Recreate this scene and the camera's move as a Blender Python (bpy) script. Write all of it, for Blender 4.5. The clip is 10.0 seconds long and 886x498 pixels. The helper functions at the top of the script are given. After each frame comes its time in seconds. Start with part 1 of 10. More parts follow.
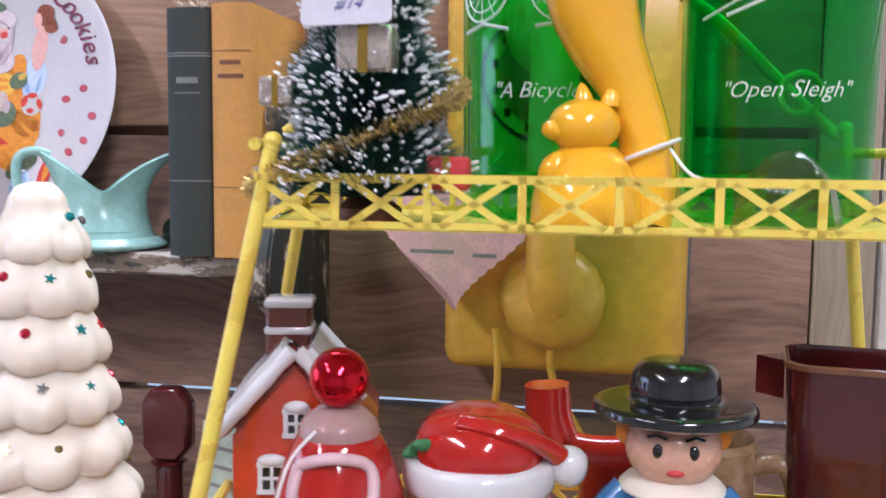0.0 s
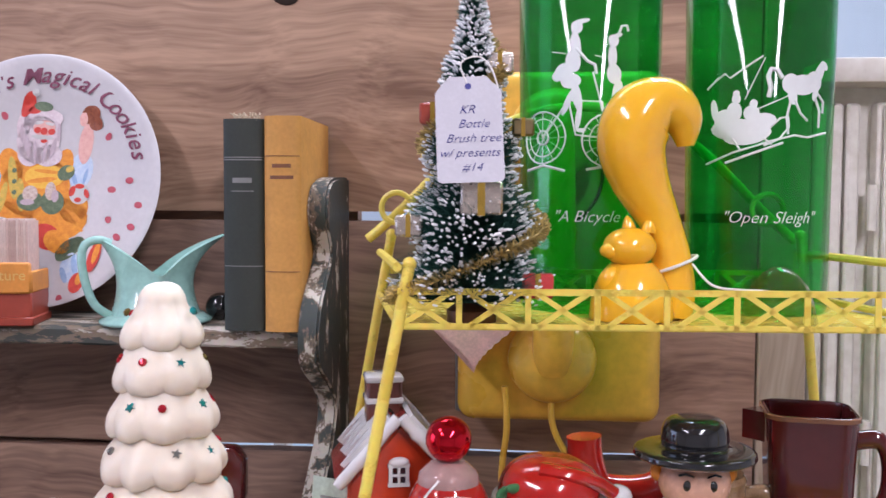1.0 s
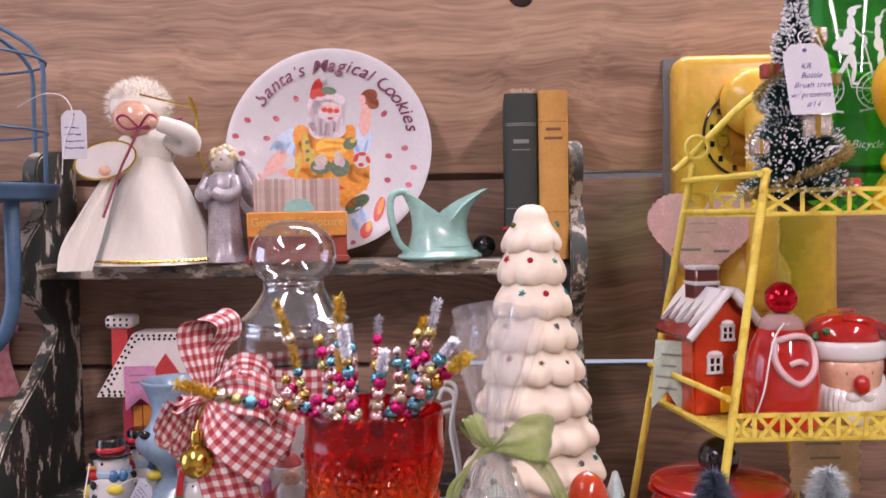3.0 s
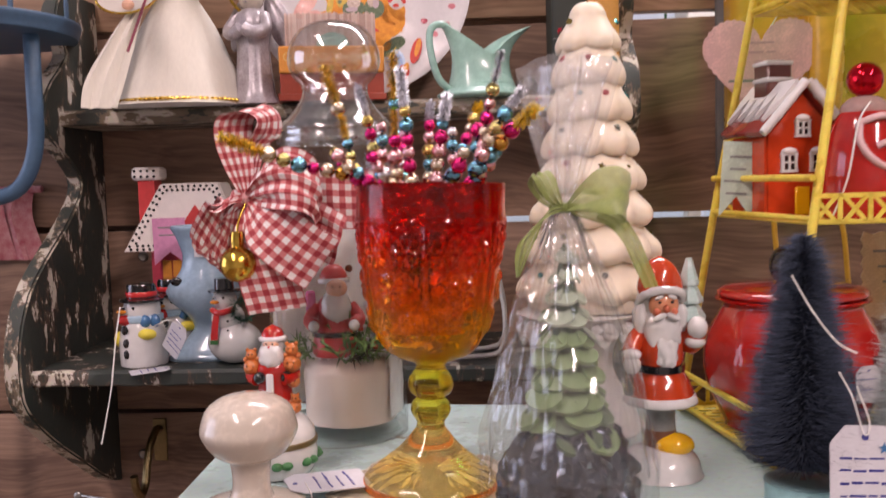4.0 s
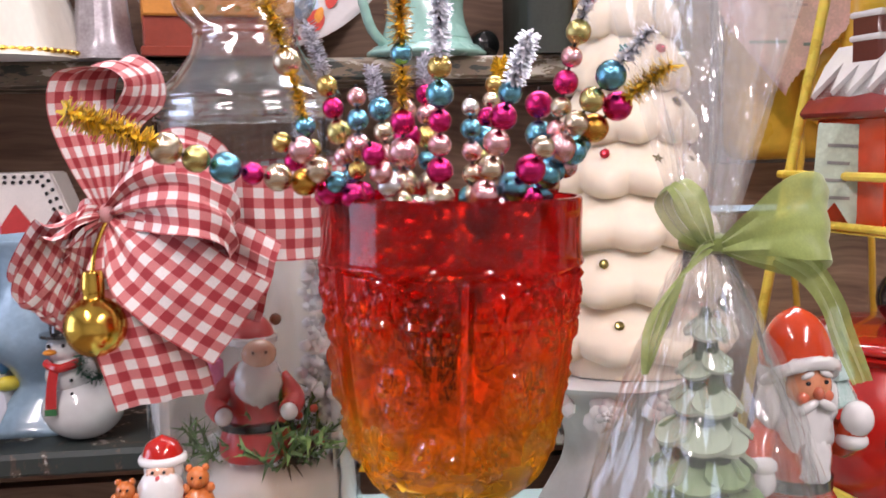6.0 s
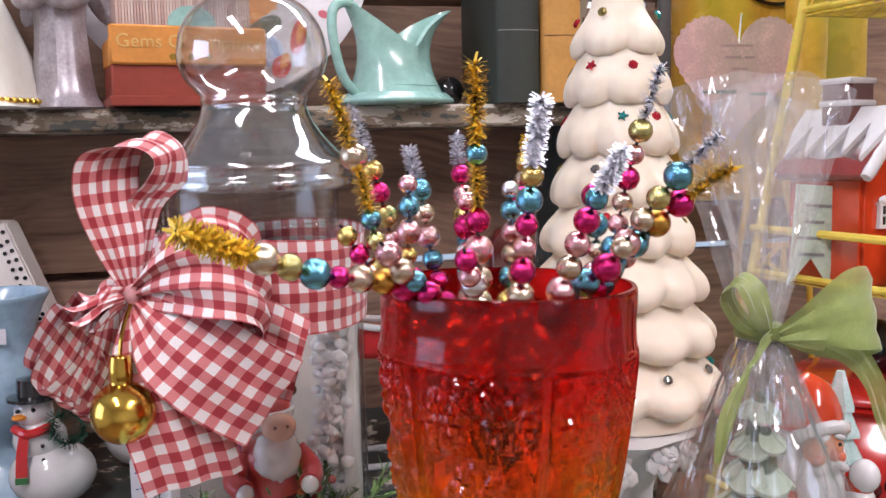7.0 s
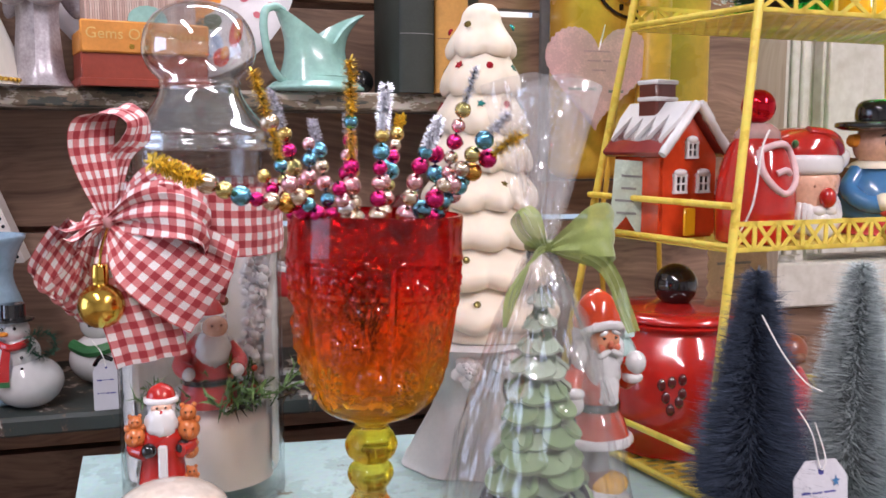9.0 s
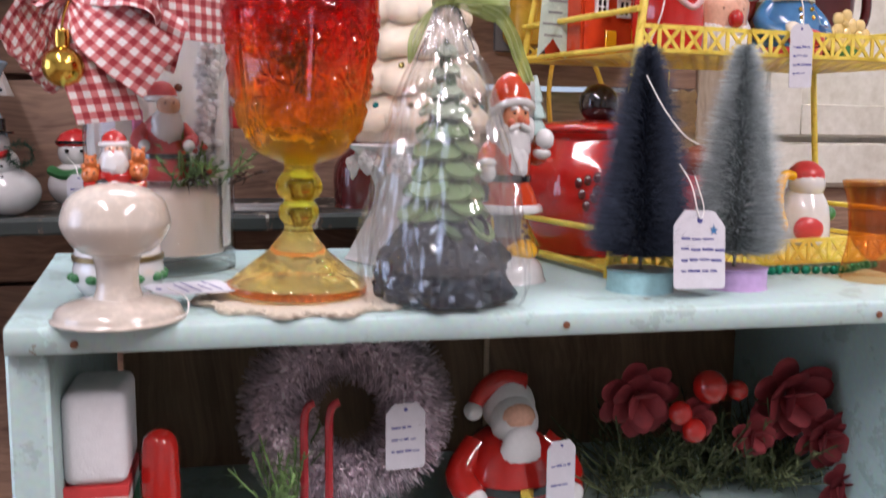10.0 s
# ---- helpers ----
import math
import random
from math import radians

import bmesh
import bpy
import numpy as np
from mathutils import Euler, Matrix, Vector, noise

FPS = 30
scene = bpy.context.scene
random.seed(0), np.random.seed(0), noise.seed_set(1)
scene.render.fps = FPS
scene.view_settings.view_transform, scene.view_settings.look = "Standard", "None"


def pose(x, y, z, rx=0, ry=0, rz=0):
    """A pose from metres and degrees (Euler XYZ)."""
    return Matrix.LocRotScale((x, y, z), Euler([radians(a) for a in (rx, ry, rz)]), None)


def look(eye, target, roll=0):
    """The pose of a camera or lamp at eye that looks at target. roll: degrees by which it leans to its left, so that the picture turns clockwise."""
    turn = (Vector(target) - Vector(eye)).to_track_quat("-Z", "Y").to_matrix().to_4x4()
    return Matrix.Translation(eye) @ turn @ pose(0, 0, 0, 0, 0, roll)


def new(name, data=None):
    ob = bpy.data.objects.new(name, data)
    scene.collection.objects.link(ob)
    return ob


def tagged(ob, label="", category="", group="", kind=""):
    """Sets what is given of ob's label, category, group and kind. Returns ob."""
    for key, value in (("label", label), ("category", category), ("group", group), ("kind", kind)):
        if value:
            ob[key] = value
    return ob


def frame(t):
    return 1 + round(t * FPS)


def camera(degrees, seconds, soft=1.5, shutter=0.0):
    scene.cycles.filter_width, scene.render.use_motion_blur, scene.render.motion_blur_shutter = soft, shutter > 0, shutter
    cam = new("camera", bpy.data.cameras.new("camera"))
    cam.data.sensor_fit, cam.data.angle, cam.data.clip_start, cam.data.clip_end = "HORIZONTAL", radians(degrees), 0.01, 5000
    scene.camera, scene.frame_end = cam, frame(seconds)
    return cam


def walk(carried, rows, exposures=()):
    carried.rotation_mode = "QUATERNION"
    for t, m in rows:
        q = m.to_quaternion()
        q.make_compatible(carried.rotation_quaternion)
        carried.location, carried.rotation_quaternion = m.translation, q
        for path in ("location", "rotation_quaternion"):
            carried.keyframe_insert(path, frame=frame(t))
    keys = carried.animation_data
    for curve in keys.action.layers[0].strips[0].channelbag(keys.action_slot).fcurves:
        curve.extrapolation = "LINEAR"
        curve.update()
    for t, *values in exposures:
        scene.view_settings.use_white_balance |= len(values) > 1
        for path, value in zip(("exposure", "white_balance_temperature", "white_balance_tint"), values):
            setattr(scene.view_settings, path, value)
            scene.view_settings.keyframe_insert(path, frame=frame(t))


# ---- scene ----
cam = camera(51.67, 10.0, soft=1.5, shutter=0.25)
PATH = [
    (0, (0.2536, 0.2208, 1.6461), (0.0657, 1.1984, 1.5517), 0.65),
    (0.5, (0.2213, 0.1557, 1.6747), (0.0654, 1.1410, 1.6044), 0.44),
    (1, (0.1814, 0.0937, 1.6849), (0.0986, 1.0889, 1.6316), 0.26),
    (1.5, (0.0980, 0.0011, 1.6824), (0.0459, 0.9987, 1.6360), 0.09),
    (2, (0.0002, -0.0665, 1.6847), (-0.0443, 0.9316, 1.6417), -0.41),
    (2.2, (-0.0236, -0.0870, 1.6841), (-0.0682, 0.9112, 1.6429), -0.66),
    (3.3, (-0.0847, -0.1373, 1.5884), (-0.1393, 0.8605, 1.5509), -1.15),
    (3.5, (-0.0924, -0.1379, 1.5612), (-0.1508, 0.8591, 1.5110), -1.40),
    (4, (-0.1087, -0.0940, 1.4990), (-0.1734, 0.9010, 1.4226), -1.59),
    (4.5, (-0.1347, 0.0258, 1.4729), (-0.2055, 1.0156, 1.3494), -1.73),
    (5, (-0.1547, 0.0993, 1.4815), (-0.2241, 1.0894, 1.3592), -1.90),
    (5.5, (-0.1713, 0.1329, 1.5017), (-0.1658, 1.1257, 1.3815), -1.79),
    (6, (-0.1905, 0.1526, 1.5147), (-0.0863, 1.1407, 1.4019), -1.37),
    (6.2, (-0.2072, 0.1641, 1.5211), (-0.0527, 1.1469, 1.4193), -1.21),
    (7.3, (-0.2594, 0.1554, 1.5489), (-0.0262, 1.1217, 1.4399), -1.42),
    (7.5, (-0.2647, 0.1441, 1.5483), (-0.0207, 1.1080, 1.4419), -1.47),
    (8, (-0.2696, 0.1043, 1.5431), (-0.0041, 1.0623, 1.4350), -0.72),
    (8.5, (-0.2669, 0.0523, 1.5456), (0.0142, 1.0052, 1.4317), 0.02),
    (9, (-0.2592, 0.0011, 1.5342), (0.0275, 0.9521, 1.4185), 0.08),
    (9.5, (-0.2518, -0.0566, 1.4949), (0.0366, 0.8928, 1.3709), 0.25),
    (10, (-0.2300, -0.0930, 1.4080), (0.0485, 0.8580, 1.2740), 0.60),
]
EXPOSURES = [
    # seconds, stops, kelvin, tint
    (0.0, 0.05, 5600, 17),
    (0.5, 0.05, 5700, 18),
    (1.0, -0.1, 5800, 21),
    (1.5, -0.18, 6000, 24),
    (2.0, -0.25, 6300, 26),
    (3.5, -0.05, 6700, 30),
    (4.0, -0.2, 7200, 29),
    (4.5, 0.03, 7500, 28),
    (5.5, 0.15, 7000, 26),
    (6.0, 0.14, 6500, 19),
    (7.5, 0.03, 6200, 17),
    (8.0, 0.08, 6150, 16),
    (8.5, 0.1, 6100, 17),
    (9.5, 0.09, 6300, 19),
    (10.0, 0.1, 6300, 20),
]
walk(cam, [(t, look(eye, target, roll)) for t, eye, target, roll in PATH], EXPOSURES)

# ---- light ----
world = bpy.data.worlds.new("world")
scene.world = world
world.use_nodes = True
wnt = world.node_tree
wbg = wnt.nodes["Background"]
wsky = wnt.nodes.new("ShaderNodeTexSky")
wsky.sky_type, wsky.sun_disc = "NISHITA", False
wsky.sun_elevation, wsky.sun_rotation = radians(50), radians(200)
wnt.links.new(wsky.outputs[0], wbg.inputs[0])
wbg.inputs[1].default_value = 0.12
scene.view_settings.exposure = 0.0


def area_lamp(name, m, sx, sy, watts, colour):
    data = bpy.data.lights.new(name, "AREA")
    data.shape, data.size, data.size_y = "RECTANGLE", sx, sy
    data.energy, data.color = watts, colour
    ob = new(name, data)
    ob.matrix_world = m
    return ob


sun_data = bpy.data.lights.new("sun", "SUN")
sun_data.energy, sun_data.angle, sun_data.color = 2.0, radians(0.5), (1.0, 0.96, 0.9)
sun = new("sun", sun_data)
sun.matrix_world = look((0, 0, 5), (-1.5, -3.0, 0))

# ceiling tubes of the shop
area_lamp("overhead_light", look((-0.75, -0.45, 2.62), (-0.75, -0.45, 0)), 0.14, 1.3, 25.0, (1.0, 0.93, 0.92))
area_lamp("overhead_light", look((0.75, -0.9, 2.62), (0.75, -0.9, 0)), 0.14, 1.3, 43.0, (1.0, 0.93, 0.92))
# added overhead lamp that brightens the space beyond the partition
area_lamp("overhead_light", look((0.5, 1.07, 2.62), (0.5, 1.07, 0)), 1.8, 0.16, 26.0, (0.92, 0.96, 1.0))
# added cool light from the left; no window is built in that wall
area_lamp("cool_side_light", look((-2.42, 0.35, 1.7), (0, 0.35, 1.5)), 1.2, 1.2, 18.0, (0.6, 0.74, 1.0))


# ---- materials ----
def links_of(m):
    return m.node_tree.nodes, m.node_tree.links


def pmat(name, col, rough=0.4, metal=0.0, col2=None, scale=30.0, mix=0.35, bump=0.05, bscale=None, coat=0.0,
         trans=0.0, ior=1.45, sss=0.0, sheen=0.0, stretch=(1, 1, 1), island=0.0, spec=None, alpha=1.0, detail=4.0):
    """Paint, glaze, cloth or glass: base colour with two scales of noise, roughness with noise, fine relief."""
    m = bpy.data.materials.new(name)
    m.use_nodes = True
    n, l = links_of(m)
    b = n["Principled BSDF"]
    col2 = col2 or tuple(c * (0.9 if min(col) > 0.55 else 0.72) for c in col)
    tc = n.new("ShaderNodeTexCoord")
    mp = n.new("ShaderNodeMapping")
    mp.inputs["Scale"].default_value = stretch
    l.new(tc.outputs["Object"], mp.inputs[0])
    n1 = n.new("ShaderNodeTexNoise")
    n1.inputs["Scale"].default_value, n1.inputs["Detail"].default_value = scale, detail
    n2 = n.new("ShaderNodeTexNoise")
    n2.inputs["Scale"].default_value, n2.inputs["Detail"].default_value = scale * 7.3, 3
    l.new(mp.outputs[0], n1.inputs["Vector"]), l.new(mp.outputs[0], n2.inputs["Vector"])
    mx = n.new("ShaderNodeMix")
    mx.data_type = "FLOAT"
    mx.inputs[0].default_value = 0.4
    l.new(n1.outputs[0], mx.inputs[2]), l.new(n2.outputs[0], mx.inputs[3])
    ramp = n.new("ShaderNodeValToRGB")
    ramp.color_ramp.elements[0].position, ramp.color_ramp.elements[1].position = 0.5 - mix * 0.4, 0.5 + 0.22
    ramp.color_ramp.elements[0].color = (*col2, 1)
    ramp.color_ramp.elements[1].color = (*col, 1)
    l.new(mx.outputs[0], ramp.inputs[0])
    out = ramp.outputs[0]
    if island:
        gi = n.new("ShaderNodeNewGeometry")
        hs = n.new("ShaderNodeHueSaturation")
        mr = n.new("ShaderNodeMapRange")
        mr.inputs["To Min"].default_value, mr.inputs["To Max"].default_value = 1 - island, 1 + island
        l.new(gi.outputs["Random Per Island"], mr.inputs[0])
        l.new(mr.outputs[0], hs.inputs["Value"]), l.new(out, hs.inputs["Color"])
        out = hs.outputs[0]
    l.new(out, b.inputs["Base Color"])
    rr = n.new("ShaderNodeMapRange")
    rr.inputs["To Min"].default_value, rr.inputs["To Max"].default_value = max(rough - 0.08, 0.0), min(rough + 0.1, 1)
    l.new(n1.outputs[0], rr.inputs[0]), l.new(rr.outputs[0], b.inputs["Roughness"])
    b.inputs["Metallic"].default_value = metal
    b.inputs["Coat Weight"].default_value = coat
    b.inputs["Coat Roughness"].default_value = 0.05
    b.inputs["Transmission Weight"].default_value = trans
    b.inputs["IOR"].default_value = ior
    b.inputs["Sheen Weight"].default_value = sheen
    b.inputs["Alpha"].default_value = alpha
    if spec is not None:
        b.inputs["Specular IOR Level"].default_value = spec
    if sss:
        b.inputs["Subsurface Weight"].default_value = sss
        b.inputs["Subsurface Radius"].default_value = (1, 0.9, 0.75)
        b.inputs["Subsurface Scale"].default_value = 0.006
    if bump:
        bp = n.new("ShaderNodeBump")
        bp.inputs["Strength"].default_value, bp.inputs["Distance"].default_value = bump, 0.002
        l.new(mx.outputs[0], bp.inputs["Height"]), l.new(bp.outputs[0], b.inputs["Normal"])
    return m


def wood_mat(name, dark, light, axis=0, rough=0.55, ring=14.0, rnd=0.25, bump=0.25):
    """Sawn board: long warped grain along one axis, pores, and each board its own shade."""
    m = bpy.data.materials.new(name)
    m.use_nodes = True
    n, l = links_of(m)
    b = n["Principled BSDF"]
    tc, oi = n.new("ShaderNodeTexCoord"), n.new("ShaderNodeObjectInfo")
    add = n.new("ShaderNodeVectorMath")
    add.operation = "MULTIPLY_ADD"
    add.inputs[1].default_value = (7.1, 3.3, 5.7)
    l.new(oi.outputs["Random"], add.inputs[0]), l.new(tc.outputs["Object"], add.inputs[2])
    warp = n.new("ShaderNodeTexNoise")
    warp.inputs["Scale"].default_value = 5.5
    l.new(add.outputs[0], warp.inputs["Vector"])
    wm = n.new("ShaderNodeVectorMath")
    wm.operation = "MULTIPLY_ADD"
    wm.inputs[1].default_value = (0.06, 0.06, 0.06)
    l.new(warp.outputs["Color"], wm.inputs[0]), l.new(add.outputs[0], wm.inputs[2])
    s = [17.0, 17.0, 17.0]
    s[axis] = 1.3
    mp = n.new("ShaderNodeMapping")
    mp.inputs["Scale"].default_value = s
    l.new(wm.outputs[0], mp.inputs[0])
    grain = n.new("ShaderNodeTexNoise")
    grain.inputs["Scale"].default_value, grain.inputs["Detail"].default_value = 1.0, 5
    grain.inputs["Distortion"].default_value = 0.9
    l.new(mp.outputs[0], grain.inputs["Vector"])
    s2 = [240.0, 240.0, 240.0]
    s2[axis] = 9.0
    mp2 = n.new("ShaderNodeMapping")
    mp2.inputs["Scale"].default_value = s2
    l.new(wm.outputs[0], mp2.inputs[0])
    pores = n.new("ShaderNodeTexNoise")
    pores.inputs["Scale"].default_value = 1.0
    l.new(mp2.outputs[0], pores.inputs["Vector"])
    mx = n.new("ShaderNodeMix")
    mx.data_type = "FLOAT"
    mx.inputs[0].default_value = 0.35
    l.new(grain.outputs[0], mx.inputs[2]), l.new(pores.outputs[0], mx.inputs[3])
    ramp = n.new("ShaderNodeValToRGB")
    e = ramp.color_ramp.elements
    e[0].position, e[0].color = 0.36, (*dark, 1)
    e[1].position, e[1].color = 0.62, (*light, 1)
    l.new(mx.outputs[0], ramp.inputs[0])
    hs = n.new("ShaderNodeHueSaturation")
    mr = n.new("ShaderNodeMapRange")
    mr.inputs["To Min"].default_value, mr.inputs["To Max"].default_value = 1 - rnd, 1 + rnd
    l.new(oi.outputs["Random"], mr.inputs[0]), l.new(mr.outputs[0], hs.inputs["Value"])
    l.new(ramp.outputs[0], hs.inputs["Color"]), l.new(hs.outputs[0], b.inputs["Base Color"])
    b.inputs["Roughness"].default_value = rough
    bp = n.new("ShaderNodeBump")
    bp.inputs["Strength"].default_value, bp.inputs["Distance"].default_value = bump, 0.003
    l.new(mx.outputs[0], bp.inputs["Height"]), l.new(bp.outputs[0], b.inputs["Normal"])
    return m


def chipped_mat(name, layers, rough=0.5, scale=28.0, cuts=(0.42, 0.55), stretch=(1, 1, 1), bump=0.5):
    """Old paint worn through in patches: layers of colour, deepest first."""
    m = bpy.data.materials.new(name)
    m.use_nodes = True
    n, l = links_of(m)
    b = n["Principled BSDF"]
    tc, mp = n.new("ShaderNodeTexCoord"), n.new("ShaderNodeMapping")
    mp.inputs["Scale"].default_value = stretch
    l.new(tc.outputs["Object"], mp.inputs[0])
    no = n.new("ShaderNodeTexNoise")
    no.inputs["Scale"].default_value, no.inputs["Detail"].default_value, no.inputs["Roughness"].default_value = scale, 8, 0.68
    l.new(mp.outputs[0], no.inputs["Vector"])
    ramp = n.new("ShaderNodeValToRGB")
    ramp.color_ramp.interpolation = "LINEAR"
    e = ramp.color_ramp.elements
    e[0].position, e[0].color = 0.0, (*layers[0], 1)
    e[1].position, e[1].color = 1.0, (*layers[-1], 1)
    for k, c in enumerate(cuts):
        a = e.new(c - 0.006)
        a.color = (*layers[k], 1)
        a = e.new(c + 0.006)
        a.color = (*layers[k + 1], 1)
    l.new(no.outputs[0], ramp.inputs[0])
    fine = n.new("ShaderNodeTexNoise")
    fine.inputs["Scale"].default_value = 220
    l.new(tc.outputs["Object"], fine.inputs["Vector"])
    mx = n.new("ShaderNodeMix")
    mx.data_type, mx.blend_type = "RGBA", "MULTIPLY"
    mx.inputs[0].default_value = 0.25
    l.new(ramp.outputs[0], mx.inputs[6]), l.new(fine.outputs["Color"], mx.inputs[7])
    l.new(mx.outputs[2], b.inputs["Base Color"])
    b.inputs["Roughness"].default_value = rough
    bp = n.new("ShaderNodeBump")
    bp.inputs["Strength"].default_value, bp.inputs["Distance"].default_value = bump, 0.0015
    l.new(no.outputs[0], bp.inputs["Height"]), l.new(bp.outputs[0], b.inputs["Normal"])
    return m




def shine_by_angle(m, inner, gloss, edge, bump, scale, stretch=(1, 1, 1), floor=0.045):
    """Mixes gloss over a see-through shader, more of it at grazing angles."""
    n, l = links_of(m)
    mix, lw = n.new("ShaderNodeMixShader"), n.new("ShaderNodeLayerWeight")
    lw.inputs[0].default_value = 0.5
    pw, ma = n.new("ShaderNodeMath"), n.new("ShaderNodeMath")
    pw.operation, pw.inputs[1].default_value = "POWER", 4.0
    ma.operation, ma.inputs[1].default_value, ma.inputs[2].default_value = "MULTIPLY_ADD", edge - floor, floor
    l.new(lw.outputs["Facing"], pw.inputs[0]), l.new(pw.outputs[0], ma.inputs[0]), l.new(ma.outputs[0], mix.inputs[0])
    if bump:
        tc, no, bp, mp = n.new("ShaderNodeTexCoord"), n.new("ShaderNodeTexNoise"), n.new("ShaderNodeBump"), n.new("ShaderNodeMapping")
        mp.inputs["Scale"].default_value = stretch
        no.inputs["Scale"].default_value, no.inputs["Detail"].default_value = scale, 3
        bp.inputs["Strength"].default_value, bp.inputs["Distance"].default_value = bump, 0.003
        l.new(tc.outputs["Object"], mp.inputs[0]), l.new(mp.outputs[0], no.inputs["Vector"]), l.new(no.outputs[0], bp.inputs["Height"])
        l.new(bp.outputs[0], gloss.inputs["Normal"]), l.new(bp.outputs[0], lw.inputs["Normal"])
    l.new(inner.outputs[0], mix.inputs[1]), l.new(gloss.outputs[0], mix.inputs[2])
    l.new(mix.outputs[0], n["Material Output"].inputs[0])


def film_mat(name, col=(1, 1, 1), clear=0.85, rough=0.1, bump=0.6, scale=45.0, floor=0.13):
    """Thin clear wrap: mostly see-through, faintly milky, with crinkled gloss."""
    m = bpy.data.materials.new(name)
    m.use_nodes = True
    n, l = links_of(m)
    n.remove(n["Principled BSDF"])
    tr, gl = n.new("ShaderNodeBsdfTransparent"), n.new("ShaderNodeBsdfGlossy")
    df, milk = n.new("ShaderNodeBsdfDiffuse"), n.new("ShaderNodeMixShader")
    tr.inputs[0].default_value = (*col, 1)
    gl.inputs["Roughness"].default_value = rough
    df.inputs[0].default_value = (0.85, 0.85, 0.85, 1)
    milk.inputs[0].default_value = 1 - clear
    l.new(tr.outputs[0], milk.inputs[1]), l.new(df.outputs[0], milk.inputs[2])
    shine_by_angle(m, milk, gl, 0.4, bump, scale, (1, 1, 0.45), floor)
    return m


# ---- mesh helpers ----
def part(name, bm, material, parent=None, label="", smooth=True, m=None):
    """Links a bmesh as ONE mesh object, under a thing or a part when parent is given."""
    me = bpy.data.meshes.new(name)
    bm.normal_update()
    bm.to_mesh(me)
    bm.free()
    for k in (material if isinstance(material, (list, tuple)) else [material]):
        me.materials.append(k)
    if smooth:
        for p in me.polygons:
            p.use_smooth = True
        me.set_sharp_from_angle(angle=radians(42))
    ob = new(name, me)
    if parent is not None:
        ob.parent = parent
    if m is not None:
        ob.matrix_basis = m
    if label:
        ob["label"] = label
    return ob


def thing(name, m, label, category, group="", kind=""):
    ob = new(name)
    ob.empty_display_size = 0.01
    ob.matrix_basis = m
    return tagged(ob, label, category, group, kind)


def B():
    return bmesh.new()


def box(bm, cx, cy, cz, sx, sy, sz, bevel=0.0, m=None, seg=1):
    """A box by its middle and full sizes."""
    if not bevel:
        vs = [bm.verts.new((cx + sx * i / 2, cy + sy * j / 2, cz + sz * k / 2)) for i in (-1, 1) for j in (-1, 1) for k in (-1, 1)]
        for q in ((0, 1, 3, 2), (4, 6, 7, 5), (0, 4, 5, 1), (2, 3, 7, 6), (0, 2, 6, 4), (1, 5, 7, 3)):
            bm.faces.new([vs[i] for i in q])
        if m is not None:
            for w in vs:
                w.co = m @ w.co
        return vs
    r = bmesh.ops.create_cube(bm, size=1.0)
    vs = r["verts"]
    bmesh.ops.scale(bm, vec=(sx, sy, sz), verts=vs)
    if bevel:
        es = list({e for v in vs for e in v.link_edges})
        r = bmesh.ops.bevel(bm, geom=es, offset=bevel, segments=seg, affect="EDGES", profile=0.5)
        vs = list({v for f in r["faces"] for v in f.verts} | {v for v in vs if v.is_valid})
    bmesh.ops.translate(bm, vec=(cx, cy, cz), verts=vs)
    if m is not None:
        bmesh.ops.transform(bm, matrix=m, verts=vs)
    return vs


def lathe(bm, prof, n=32, wob=None, cap=True, m=None):
    """Turns a profile of (radius, height) about z. wob(angle, k) scales the radius."""
    rings = []
    for k, (r, z) in enumerate(prof):
        ring = []
        for i in range(n):
            a = 2 * math.pi * i / n
            s = wob(a, k) if wob else 1.0
            ring.append(bm.verts.new((r * s * math.cos(a), r * s * math.sin(a), z)))
        rings.append(ring)
    for a, b in zip(rings, rings[1:]):
        for i in range(n):
            bm.faces.new((a[i], a[(i + 1) % n], b[(i + 1) % n], b[i]))
    if cap:
        bm.faces.new(list(reversed(rings[0])))
        bm.faces.new(rings[-1])
    vs = [v for r in rings for v in r]
    if m is not None:
        bmesh.ops.transform(bm, matrix=m, verts=vs)
    return vs


def smooth_prof(pts, k=4):
    """A rounder profile through the given points."""
    out = []
    p = [pts[0], *pts, pts[-1]]
    for i in range(1, len(p) - 2):
        for j in range(k):
            t = j / k
            out.append(tuple(0.5 * (2 * p[i][c] + (p[i + 1][c] - p[i - 1][c]) * t + (2 * p[i - 1][c] - 5 * p[i][c] + 4 * p[i + 1][c] - p[i + 2][c]) * t * t
                             + (3 * p[i][c] - p[i - 1][c] - 3 * p[i + 1][c] + p[i + 2][c]) * t ** 3) for c in range(len(pts[0]))))
    out.append(tuple(pts[-1]))
    return out


